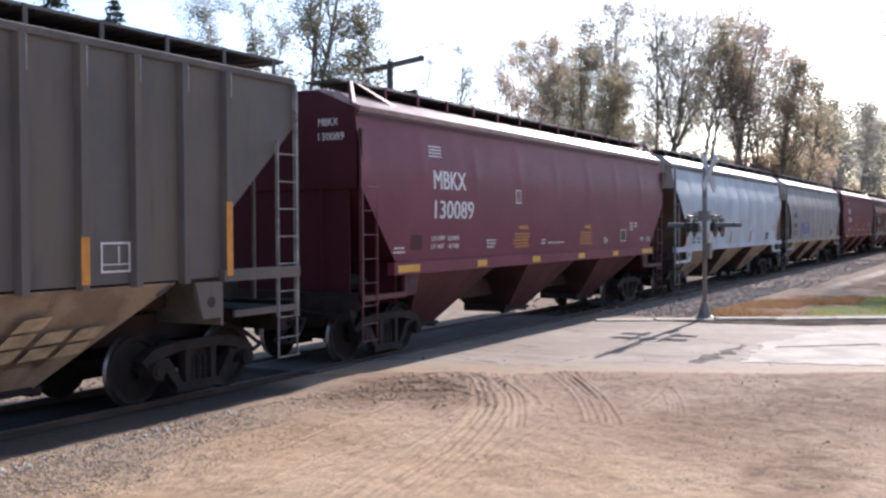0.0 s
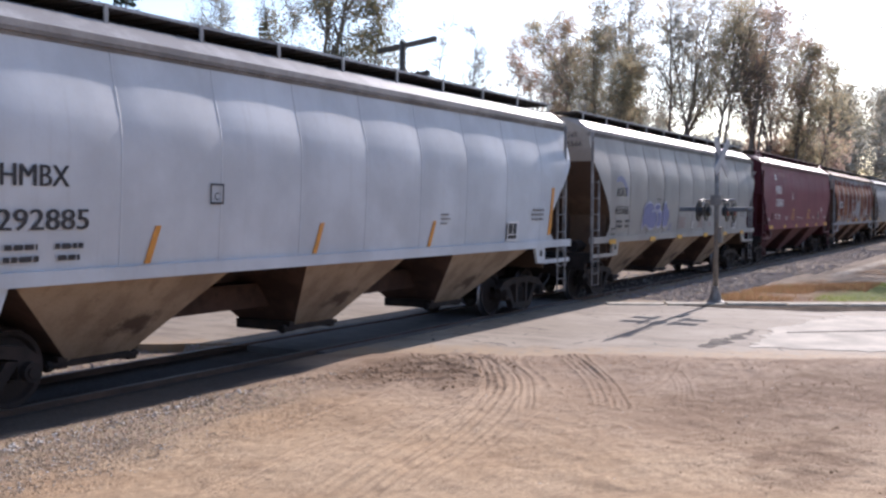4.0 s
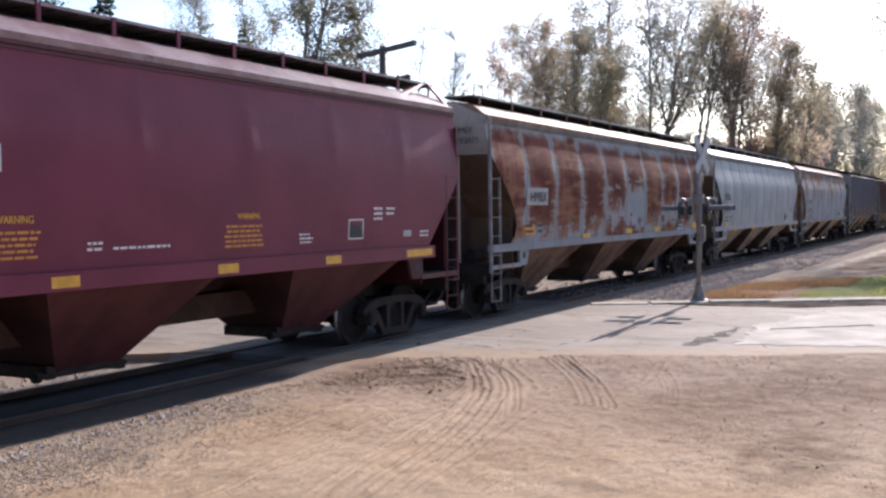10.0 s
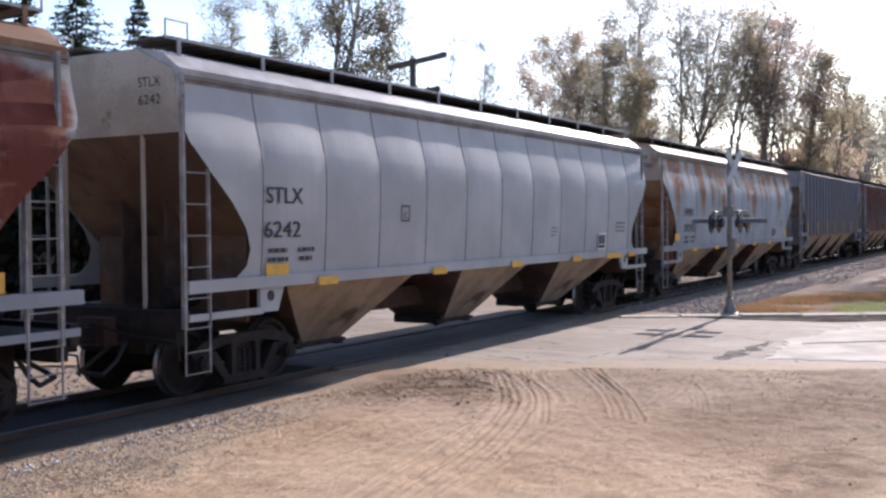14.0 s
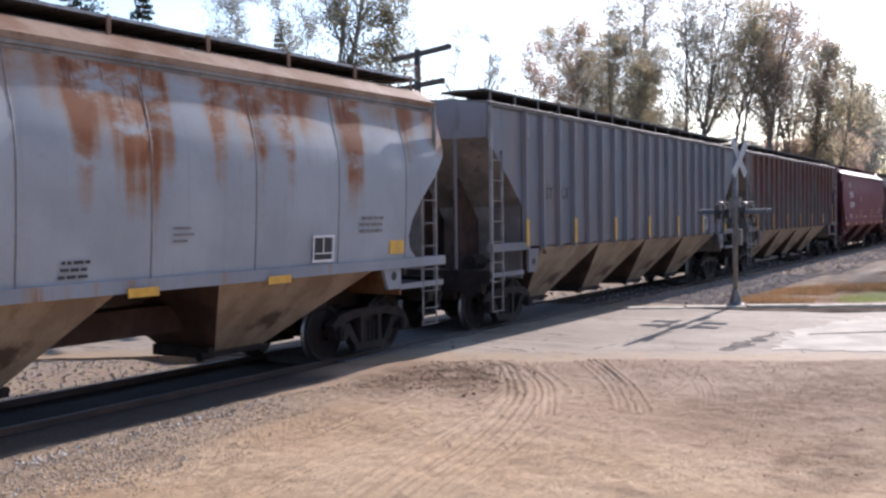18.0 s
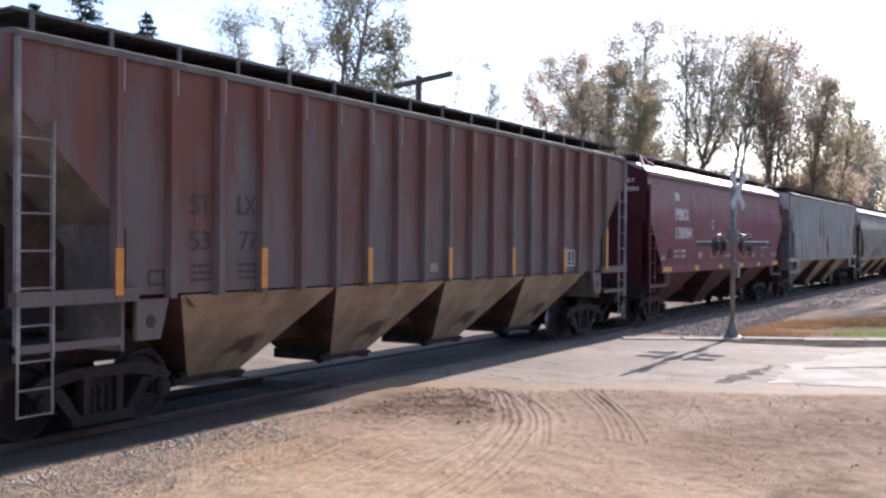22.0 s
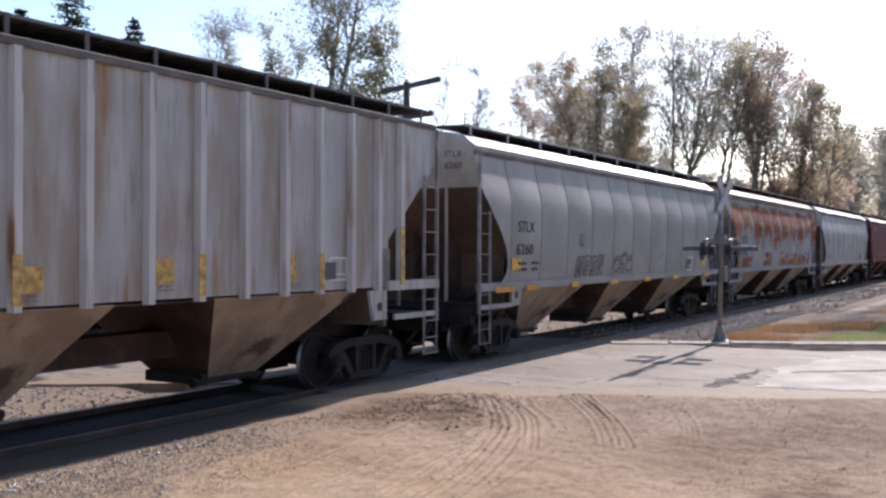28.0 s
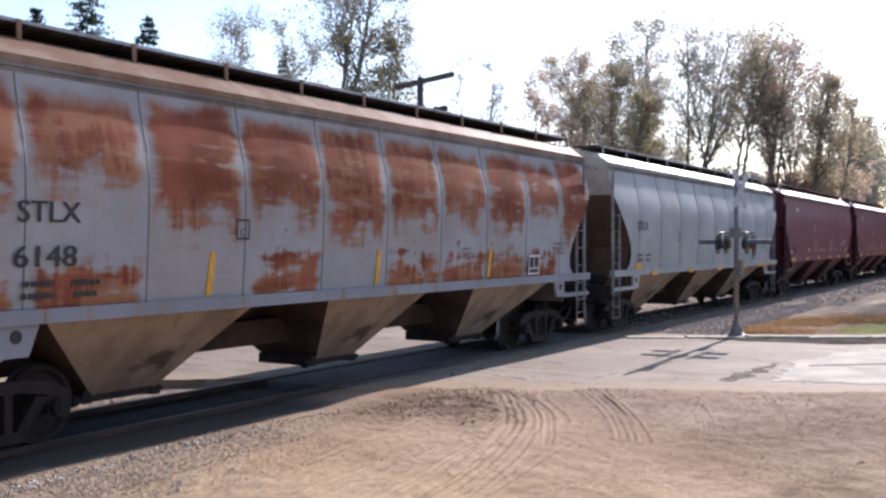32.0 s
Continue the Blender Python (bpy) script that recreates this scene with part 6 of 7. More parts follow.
def wheelset_mesh():
    bm = bmesh.new()
    for s in (-1, 1):
        prof = [(0.10, s * 0.66), (0.13, s * 0.80), (0.16, s * 0.765), (0.36, s * 0.735), (0.40, s * 0.785), (R_WHEEL - 0.004, s * 0.79), (R_WHEEL, s * 0.72), (R_WHEEL + 0.026, s * 0.685), (R_WHEEL + 0.024, s * 0.665), (0.40, s * 0.66), (0.36, s * 0.70), (0.16, s * 0.70)]
        lathe(bm, prof, 32)
        # cast marks on the plate, so that the turning shows
        for i in range(3):
            a = 2 * math.pi * i / 3
            tube(bm, (0.27 * math.cos(a), s * 0.73, 0.27 * math.sin(a)), (0.27 * math.cos(a), s * 0.755, 0.27 * math.sin(a)), 0.03, seg=6)
    tube(bm, (0, -1.0, 0), (0, 1.0, 0), 0.08, seg=12)
    return bm


def truck_on(car, x):
    """A truck: bolster, two side frames with springs, two wheelsets."""
    if "first" not in TRUCK:
        mm = truck_meshes()
        made = part("truck", mm["truck"], GRIME, car)
        f = part("side_frame", mm["side_frame"], GRIME, made, "cast steel side frame, grimy")
        s = part("spring", mm["spring"], GRIME, made)
        w = part("wheelset", wheelset_mesh(), WHEEL, made)
        w.data.materials.append(TREAD)
        for p in w.data.polygons:
            r = math.hypot(p.center.x, p.center.z)
            if r > R_WHEEL - 0.03 and abs(p.normal.y) < 0.75:
                p.material_index = 1
        TRUCK["first"] = (made.data, f, s, w)
        f.matrix_basis, s.matrix_basis, w.matrix_basis = pose(0, -1.02, 0), pose(-0.12, -1.02, 0), pose(-0.89, 0, R_WHEEL)
    else:
        data, f, s, w = TRUCK["first"]
        made = new("truck", data)
        made.parent = car
        again(f, pose(0, -1.02, 0), made), again(s, pose(-0.12, -1.02, 0), made)
        w = again(w, pose(-0.89, 0, R_WHEEL), made)
    again(f, pose(0, 1.02, 0, 0, 0, 180), made)
    for dx, y in ((0.0, -1.02), (0.12, -1.02), (-0.12, 1.02), (0.0, 1.02), (0.12, 1.02)):
        again(s, pose(dx, y, 0, 0, 0, 0 if y < 0 else 180), made)
    w2 = again(w, pose(0.89, 0, R_WHEEL), made)
    made.matrix_basis = pose(x, 0, 0)
    WHEELS.append((w, -0.89))
    WHEELS.append((w2, 0.89))
    return made


WHEELS = []
CARS = []


def on_side(me, kind, lift=0.008):
    """Bends a flat mesh in x and z to lie on the near side."""
    for v in me.vertices:
        v.co.y = -(side_y(kind, v.co.z) + lift + (0.024 if kind == "round" else 0.0))


def lettering(car, kind, half, body, x, z, w, h, mat, name="lettering", lift=0.008, bold=0.035):
    """Letters on the near side: x from the leading end, z of their foot, width and height; bold by a double stroke."""
    me = text_mesh(body)
    xs, ys = [v.co.x for v in me.vertices], [v.co.y for v in me.vertices]
    sx, sy = w / (max(xs) - min(xs)), h / (max(ys) - min(ys))
    vs, fs = [], []
    polys = [tuple(p.vertices) for p in me.polygons]
    for i, d in enumerate((-0.5, 0.5)):
        n = len(vs)
        for v in me.vertices:
            vz = z + (v.co.y - min(ys)) * sy
            vy = side_y(kind, vz) + lift + 0.0015 * i + (0.024 if kind == "round" else 0.0)
            vs.append((-half + x + (v.co.x - min(xs)) * sx + d * bold * h * 1.6, -vy, vz))
        fs += [tuple(j + n for j in p) for p in polys]
    out = bpy.data.meshes.new(name)
    out.from_pydata(vs, [], fs)
    out.materials.append(mat)
    bpy.data.meshes.remove(me)
    ob = tagged(new(name, out), kind="stuff")
    ob.parent = car
    return ob


def end_lettering(car, kind, half, lines, mat):
    """Small letters on the leading end wall, read from outside it."""
    for body, z in lines:
        me = text_mesh(body)
        xs, ys = [v.co.x for v in me.vertices], [v.co.y for v in me.vertices]
        sx, sy = (0.40 + 0.12 * (len(body) > 4)) / (max(xs) - min(xs)), 0.125 / (max(ys) - min(ys))
        for v in me.vertices:
            v.co = (-half + 0.022, -0.72 - (v.co.x - min(xs)) * sx, z + (v.co.y - min(ys)) * sy)
        me.materials.append(mat)
        ob = tagged(new("end_lettering", me), kind="stuff")
        ob.parent = car


def bars(car, kind, half, rows, mat, name="stencil"):
    """Small unreadable stencils as plain bars: x from the leading end, z, width, height."""
    bm = bmesh.new()
    for x, z, w, h in rows:
        v = [bm.verts.new((-half + a, 0, b)) for a, b in ((x, z), (x + w, z), (x + w, z + h), (x, z + h))]
        bm.faces.new(v)
    ob = tagged(part(name, bm, mat, car), kind="stuff")
    on_side(ob.data, kind, 0.009)
    return ob


def plate_on(car, kind, half, x, z, w, h, mat, name="reflector", lift=0.006, lean=0.0):
    """A thin plate fixed to the near side."""
    bm = bmesh.new()
    a = -half + x
    if h > 0.3 and kind != "ribbed":
        rows = []
        for i in range(9):
            u = i / 8
            y = -(side_y(kind, z + h * u) + lift + (0.026 if kind == "round" else 0.0))
            rows.append([bm.verts.new((a + lean * u + dx, y + dy, z + h * u)) for dx, dy in ((0, 0), (w, 0), (w, 0.02), (0, 0.02))])
        for p, q in zip(rows, rows[1:]):
            for i in range(4):
                bm.faces.new((p[i], p[(i + 1) % 4], q[(i + 1) % 4], q[i]))
        bm.faces.new(rows[0]), bm.faces.new(rows[-1])
        return part(name, bm, mat, car)
    prism(bm, [(a, z), (a + w, z), (a + w + lean, z + h), (a + lean, z + h)], 0, 0.012)
    ob = part(name, bm, mat, car)
    y = side_y(kind, max(z, KINDS[kind]["sill"])) + lift + (0.024 if kind == "round" else 0.0) + (0.108 if kind == "ribbed" else 0)
    ob.matrix_basis = pose(0, -(y + 0.006), 0)
    return ob


def words(car, kind, half, x, z, w, lines, pitch, mat, seed):
    """Lines of tiny writing as short bars with gaps between the words."""
    rnd = random.Random(seed)
    rows = []
    for i in range(lines):
        a = x + rnd.uniform(0, 0.12) * w
        end = x + w * rnd.uniform(0.85, 1.0)
        while a < end - 0.02:
            b = min(end, a + rnd.uniform(0.05, 0.16))
            rows.append((a, z - pitch * i, b - a, pitch * 0.46))
            a = b + 0.022
    return bars(car, kind, half, rows, mat)


def outline_box(car, kind, half, x, z, w, h, mat, inner=True):
    t = 0.025
    rows = [(x, z, w, t), (x, z + h - t, w, t), (x, z + t, t, h - 2 * t), (x + w - t, z + t, t, h - 2 * t)]
    if inner:
        rows += [(x + w * 0.3, z + h * 0.25, t * 1.4, h * 0.5), (x + w * 0.3, z + h * 0.70, w * 0.4, t * 1.4)]
    return bars(car, kind, half, rows, mat, "stencil_box")


def hopper_car(kind, x0, x1, paint, roof, hop, sill=None, lower=None, label="", post=None, bays=None, end=None, ribs=None):
    """A covered hopper wagon whose eaves run from x0 to x1 at the clip's start."""
    half, mid = (x1 - x0) / 2, (x0 + x1) / 2
    car = empty("covered_hopper_car", pose(mid, 0, 0))
    tagged(car, label, "railway wagon", "cars of the train")
    sill = sill or paint
    lower = lower or BROWN_END
    for sg in (-1, 1):
        side_sheet(car, kind, half, paint, sg)
    seam_parts(car, kind, half, ribs or paint)
    for e in (-1, 1):
        end_parts(car, kind, half, end or paint, lower, e)
        for sg in (-1, 1):
            ladder_parts(car, kind, half, post or LADDER, e, sg)
        truck_on(car, e * (half - 1.62))
    roof_parts(car, kind, half, roof, GRATE)
    under_parts(car, kind, half, paint, hop, sill, bays)
    CARS.append((car, mid))
    return car, half


ROOF_PINK = blotched("dusty_maroon_roof", (0.25, 0.145, 0.14), (0.36, 0.26, 0.25), rough=0.38)
ROOF_PALE = blotched("dusty_pale_roof", (0.30, 0.285, 0.275), (0.42, 0.405, 0.395), rough=0.45, speck=(0.2, 0.17, 0.14), gloss=0.28)
ROOF_TAN = blotched("rusty_tan_roof", (0.23, 0.135, 0.085), (0.33, 0.235, 0.17), rough=0.62, speck=(0.15, 0.08, 0.05), gloss=0.10)
ROOF_DARK = blotched("dark_dusty_roof", (0.10, 0.09, 0.085), (0.16, 0.14, 0.13), rough=0.7)


def maroon_car(x0, x1, number=None, lx=2.42, label="maroon smooth-sided covered hopper wagon with white lettering"):
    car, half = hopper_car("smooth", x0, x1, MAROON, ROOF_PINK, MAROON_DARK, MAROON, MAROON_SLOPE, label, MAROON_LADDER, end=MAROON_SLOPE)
    k = "smooth"
    for x, w in ((1.12, 0.75), (4.15, 0.42), (6.85, 0.40), (9.6, 0.42), (12.1, 0.42), (14.57, 0.92)):
        plate_on(car, k, half, x, 1.53, w, 0.13, YELLOW, lift=0.055)
    if number:
        lettering(car, k, half, "MBKX", lx, 3.03, 1.26, 0.34, WHITE_LET)
        lettering(car, k, half, number, lx + 0.03, 2.48, 1.55, 0.34, WHITE_LET)
        end_lettering(car, k, half, (("MBKX", 4.02), (number, 3.78)), WHITE_LET)
        lettering(car, k, half, "LD LMT  224300", lx - 0.06, 2.07, 1.05, 0.085, WHITE_LET)
        lettering(car, k, half, "LT WT    61700", lx - 0.06, 1.92, 1.05, 0.085, WHITE_LET)
    outline_box(car, k, half, 5.98, 2.82, 0.27, 0.29, WHITE_LET, False)
    lettering(car, k, half, "C", 6.06, 2.87, 0.10, 0.11, WHITE_LET, bold=0.02)
    words(car, k, half, 6.03, 3.02, 0.17, 1, 0.03, WHITE_LET, 4)
    plate_on(car, k, half, 12.80, 1.92, 0.40, 0.29, BLACK, "card_board", 0.006)
    outline_box(car, k, half, 12.78, 1.90, 0.44, 0.33, WHITE_LET, False)
    bars(car, k, half, [(2.3, 3.80 - 0.06 * i, 0.48, 0.022) for i in range(4)], WHITE_LET)
    for i, (x, z, w, n, pitch) in enumerate(((1.0, 1.94, 0.42, 2, 0.07), (4.60, 2.03, 0.44, 3, 0.065), (7.37, 2.0, 0.26, 2, 0.07), (7.76, 1.93, 1.05, 1, 0.07), (11.45, 2.0, 0.36, 3, 0.06), (13.51, 2.38, 0.30, 3, 0.085), (13.90, 2.38, 0.34, 2, 0.085), (15.08, 1.96, 0.38, 2, 0.07), (14.17, 1.66, 0.34, 2, 0.06))):
        words(car, k, half, x, z, w, n, pitch, WHITE_LET, i)
    for x in (5.88, 9.76):
        lettering(car, k, half, "WARNING", x + 0.28, 2.265, 0.49, 0.085, YELLOW, "warning_stencil")
        words(car, k, half, x, 2.15, 0.90, 5, 0.068, ORANGE, int(x))
    plate_on(car, k, half, 1.65, 1.92, 0.34, 0.26, MAROON_DARK, "card_board", 0.01)
    plate_on(car, k, half, 14.52, 1.90, 0.26, 0.11, SIGN, "card", 0.006)
    return car, half


def round_car(x0, x1, paint, mark=None, number=None, sill=None, roof=None, hop=None, label="", ink=None, mark_at=(1.55, 2.88), extra=None, slope=None, pitch=None):
    PITCH["round"] = pitch
    car, half = hopper_car("round", x0, x1, paint, roof or ROOF_PALE, hop or TAN, sill, slope or BROWN_END, label, end=END_RUSTY if slope is SLOPE_ORANGE or paint is WHITE else END_DUSTY)
    k = "round"
    ink = ink or BLACK
    mx, mz = mark_at
    if mark:
        lettering(car, k, half, mark, mx, mz - 0.23, 0.80 + 0.08 * (mark == "HMBX"), 0.23, ink)
        end_lettering(car, k, half, ((mark, 4.13), (number or "", 3.90)) if number else ((mark, 4.13),), ink)
    if number:
        lettering(car, k, half, number, mx - 0.04, mz - 0.71, 0.20 * len(number), 0.23, ink)
    words(car, k, half, mx + 0.05, mz - 0.92, 0.46, 2, 0.13, ink, 3)
    words(car, k, half, mx + 0.70, mz - 0.92, 0.40, 2, 0.13, ink, 8)
    bars(car, k, half, [(11.0, 2.2, 0.3, 0.025), (11.0, 2.12, 0.36, 0.025), (11.0, 2.04, 0.25, 0.025)], SEAM)
    outline_box(car, k, half, 4.92, 2.37, 0.26, 0.27, ink, False)
    lettering(car, k, half, "C", 5.00, 2.42, 0.09, 0.10, ink, "stencil", bold=0.02)
    plate_on(car, k, half, 13.8, 1.70, 0.44, 0.32, BLACK, "card_board", 0.004)
    bars(car, k, half, [(13.76, 1.66, 0.52, 0.035), (13.76, 2.025, 0.52, 0.035), (13.76, 1.695, 0.035, 0.33), (14.245, 1.695, 0.035, 0.33), (14.0, 1.80, 0.025, 0.22), (13.8, 1.78, 0.44, 0.02)], WHITE_LET, "board_frame").location.y = -0.02
    words(car, k, half, 14.93, 2.28, 0.70, 3, 0.10, SEAM, 5)
    if extra:
        extra(car, k, half)
    return car, half


def ribbed_car(x0, x1, paint, hop=None, roof=None, label="", stripe=None, bays=None, rib_paint=None, ribs=None, lower=None):
    PITCH["ribbed"] = ribs
    car, half = hopper_car("ribbed", x0, x1, paint, roof or ROOF_DARK, hop or TAN, None, lower or SLOPE_GREY, label, bays=bays, ribs=rib_paint or {RIB_GREY: RIB_GREY_RIB, RIB_TAUPE: RIB_TAUPE_RIB, RIB_BROWN: RIB_BROWN_RIB}[paint])
    k = "ribbed"
    ss = seams(k, half)
    m = stripe or YELLOW
    for i in (0, 3, 6, 9, 12, 15, 18):
        tall = 1.0 if i == 18 else 0.55
        plate_on(car, k, half, ss[i] + half - 0.075, k and 1.68, 0.12, tall, m, lift=0.0)
    x = ss[15] + half + 0.15
    bm = bmesh.new()
    for a, b, c, d in ((0.15, 1.80, 0.46, 0.025), (0.15, 2.14, 0.46, 0.025), (0.15, 1.825, 0.025, 0.315), (0.585, 1.825, 0.025, 0.315), (0.42, 1.9, 0.018, 0.22), (0.175, 1.89, 0.41, 0.015)):
        prism(bm, [(x - half + a, b), (x - half + a + c, b), (x - half + a + c, b + d), (x - half + a, b + d)], -1.512, -1.505)
    tagged(part("stencil_box", bm, WHITE_LET, car), kind="stuff")
    # pale slivers at the heads of the ribs, sun glints added as thin strips
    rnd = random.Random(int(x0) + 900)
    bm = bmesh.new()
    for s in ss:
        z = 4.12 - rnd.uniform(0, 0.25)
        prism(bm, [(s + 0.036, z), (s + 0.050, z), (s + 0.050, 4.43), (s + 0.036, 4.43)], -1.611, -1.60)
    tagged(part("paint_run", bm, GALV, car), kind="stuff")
    return car, half


# ---- the cars, from the front of what is seen to the back ----
FADED_RED = plain("faded_red_stencil", (0.30, 0.185, 0.17), 0.7)


END_STAIN = blotched("orange_primer_stain", (0.22, 0.07, 0.035), (0.30, 0.21, 0.16), rough=0.85, scale=1.6, speck=(0.22, 0.06, 0.03))


def white_extra(car, k, half):
    # orange stain on the leading end, with a pale plate under the letters
    for name, mat, out, ring in (
            ("end_stain", END_STAIN, 0.026, [(-0.40, 3.80), (-0.47, 3.86), (-0.55, 3.82), (-0.60, 3.92), (-0.68, 3.97), (-0.72, 4.10), (-0.86, 4.20), (-1.00, 4.27), (-1.04, 4.33), (-0.94, 4.36), (-0.86, 4.44), (-0.74, 4.42), (-0.66, 4.50), (-0.56, 4.49), (-0.54, 4.36), (-0.48, 4.24), (-0.46, 4.06), (-0.41, 3.95)]),
            ("mark_plate", RIB_WHITE, 0.0235, [(-0.68, 4.105), (-1.17, 4.105), (-1.17, 4.28), (-0.68, 4.28)])):
        bm = bmesh.new()
        front = [bm.verts.new((-half + out, y, z)) for y, z in ring]
        back = [bm.verts.new((-half + 0.034, y, z)) for y, z in ring]
        bm.faces.new(front), bm.faces.new(back[::-1])
        for i in range(len(ring)):
            j = (i + 1) % len(ring)
            bm.faces.new((front[i], back[i], back[j], front[j]))
        bmesh.ops.recalc_face_normals(bm, faces=bm.faces)
        part(name, bm, mat, car)
    plate_on(car, k, half, 1.02, 1.64, 0.11, 0.98, RED_STRIPE, lean=0.26)
    for x, z in ((3.82, 1.64), (7.2, 1.64), (10.6, 1.64)):
        plate_on(car, k, half, x, z, 0.09, 0.46, ORANGE, lean=0.16)
    plate_on(car, k, half, 15.9, 1.75, 0.13, 1.05, ORANGE, lean=0.10)
    words(car, k, half, 1.28, 1.72, 0.22, 2, 0.06, RED_STRIPE, 12)


def cream_extra(car, k, half):
    for x in (0.95, 4.23, 6.86, 9.82, 12.35, 14.86):
        plate_on(car, k, half, x, 1.43, 0.46, 0.12, YELLOW, lift=0.09)
    for i, (x, z, w, n, mat) in enumerate(((7.05, 2.05, 0.80, 5, FADED_RED), (9.15, 2.05, 0.76, 5, FADED_RED), (6.0, 1.86, 0.44, 3, GRAFF_BLUE), (8.54, 1.9, 0.27, 3, WHITE_LET), (10.5, 1.86, 0.4, 2, FADED_RED))):
        words(car, k, half, x, z, w, n, 0.075, mat, i)
    lettering(car, k, half, "LD LMT", 1.58, 1.95, 0.38, 0.075, BLACK, "stencil", bold=0.02)
    lettering(car, k, half, "LT  WT", 1.58, 1.80, 0.38, 0.075, BLACK, "stencil", bold=0.02)
    outline_box(car, k, half, 1.22, 1.66, 0.30, 0.17, BLACK, False)
    # a sprayed tag of swollen shapes, each with a pale soft outline
    fat = (
        ((0.03, 0.04), (0.05, 0.45), (0.09, 0.78), (0.22, 0.95), (0.35, 0.93), (0.40, 0.76), (0.34, 0.62), (0.46, 0.66), (0.54, 0.45), (0.51, 0.18), (0.40, 0.03), (0.25, 0.07), (0.13, 0.19)),
        ((0.43, 0.80), (0.54, 0.92), (0.65, 0.86), (0.63, 0.74), (0.50, 0.70)),
        ((0.55, 0.58), (0.70, 0.63), (0.73, 0.46), (0.72, 0.22), (0.64, 0.09), (0.54, 0.14), (0.59, 0.34)),
        ((0.75, 0.52), (0.79, 0.84), (0.88, 0.99), (0.92, 0.76), (0.99, 0.66), (0.99, 0.34), (0.91, 0.10), (0.81, 0.09), (0.76, 0.28)),
    )
    for i, shape in enumerate(fat):
        ring = spline([shape[-1], *shape, shape[0]], 6)[6:-1]
        ring = ring * (2.45, 0.78) + (-half + 3.57, 1.76)
        mid = ring.mean(0)
        ahead, behind = np.roll(ring, -1, 0), np.roll(ring, 1, 0)
        out = np.stack([(ahead - behind)[:, 1], -(ahead - behind)[:, 0]], 1)
        out /= np.linalg.norm(out, axis=1)[:, None] + 1e-9
        out *= np.sign(np.sum((ring - mid) * out))
        for mat, grow_by, lift, name in ((GRAFF_PALE, 0.042, 0.010, "graffiti_outline"), (GRAFF_BLUE, -0.010, 0.026, "graffiti_fill")):
            bm = bmesh.new()
            bm.faces.new([bm.verts.new((x, 0.0, z)) for x, z in ring + out * grow_by])
            ob = part(name, bm, mat, car)
            bmesh_tri(ob.data)
            on_side(ob.data, k, lift + 0.003 * i)
    # a faint sweep of spray across the reporting mark
    sweep = spline([(1.50, 3.10), (1.90, 3.12), (2.20, 2.95), (2.34, 2.74), (2.24, 2.50)], 8)
    bm = bmesh.new()
    rails = []
    for a, b in sweep:
        rails.append((bm.verts.new((-half + a - 0.05, 0, b - 0.07)), bm.verts.new((-half + a + 0.05, 0, b + 0.07))))
    for (a, b), (c, d) in zip(rails, rails[1:]):
        bm.faces.new((a, b, d, c))
    ob = part("graffiti_spray", bm, SPRAY_FAINT, car)
    on_side(ob.data, k, 0.006)


def bmesh_tri(me):
    """Splits a wide flat face so that it can lie on a curved side."""
    bm = bmesh.new()
    bm.from_mesh(me)
    bmesh.ops.triangulate(bm, faces=bm.faces)
    bmesh.ops.subdivide_edges(bm, edges=[e for e in bm.edges if e.calc_length() > 0.3], cuts=2)
    bm.to_mesh(me)
    bm.free()


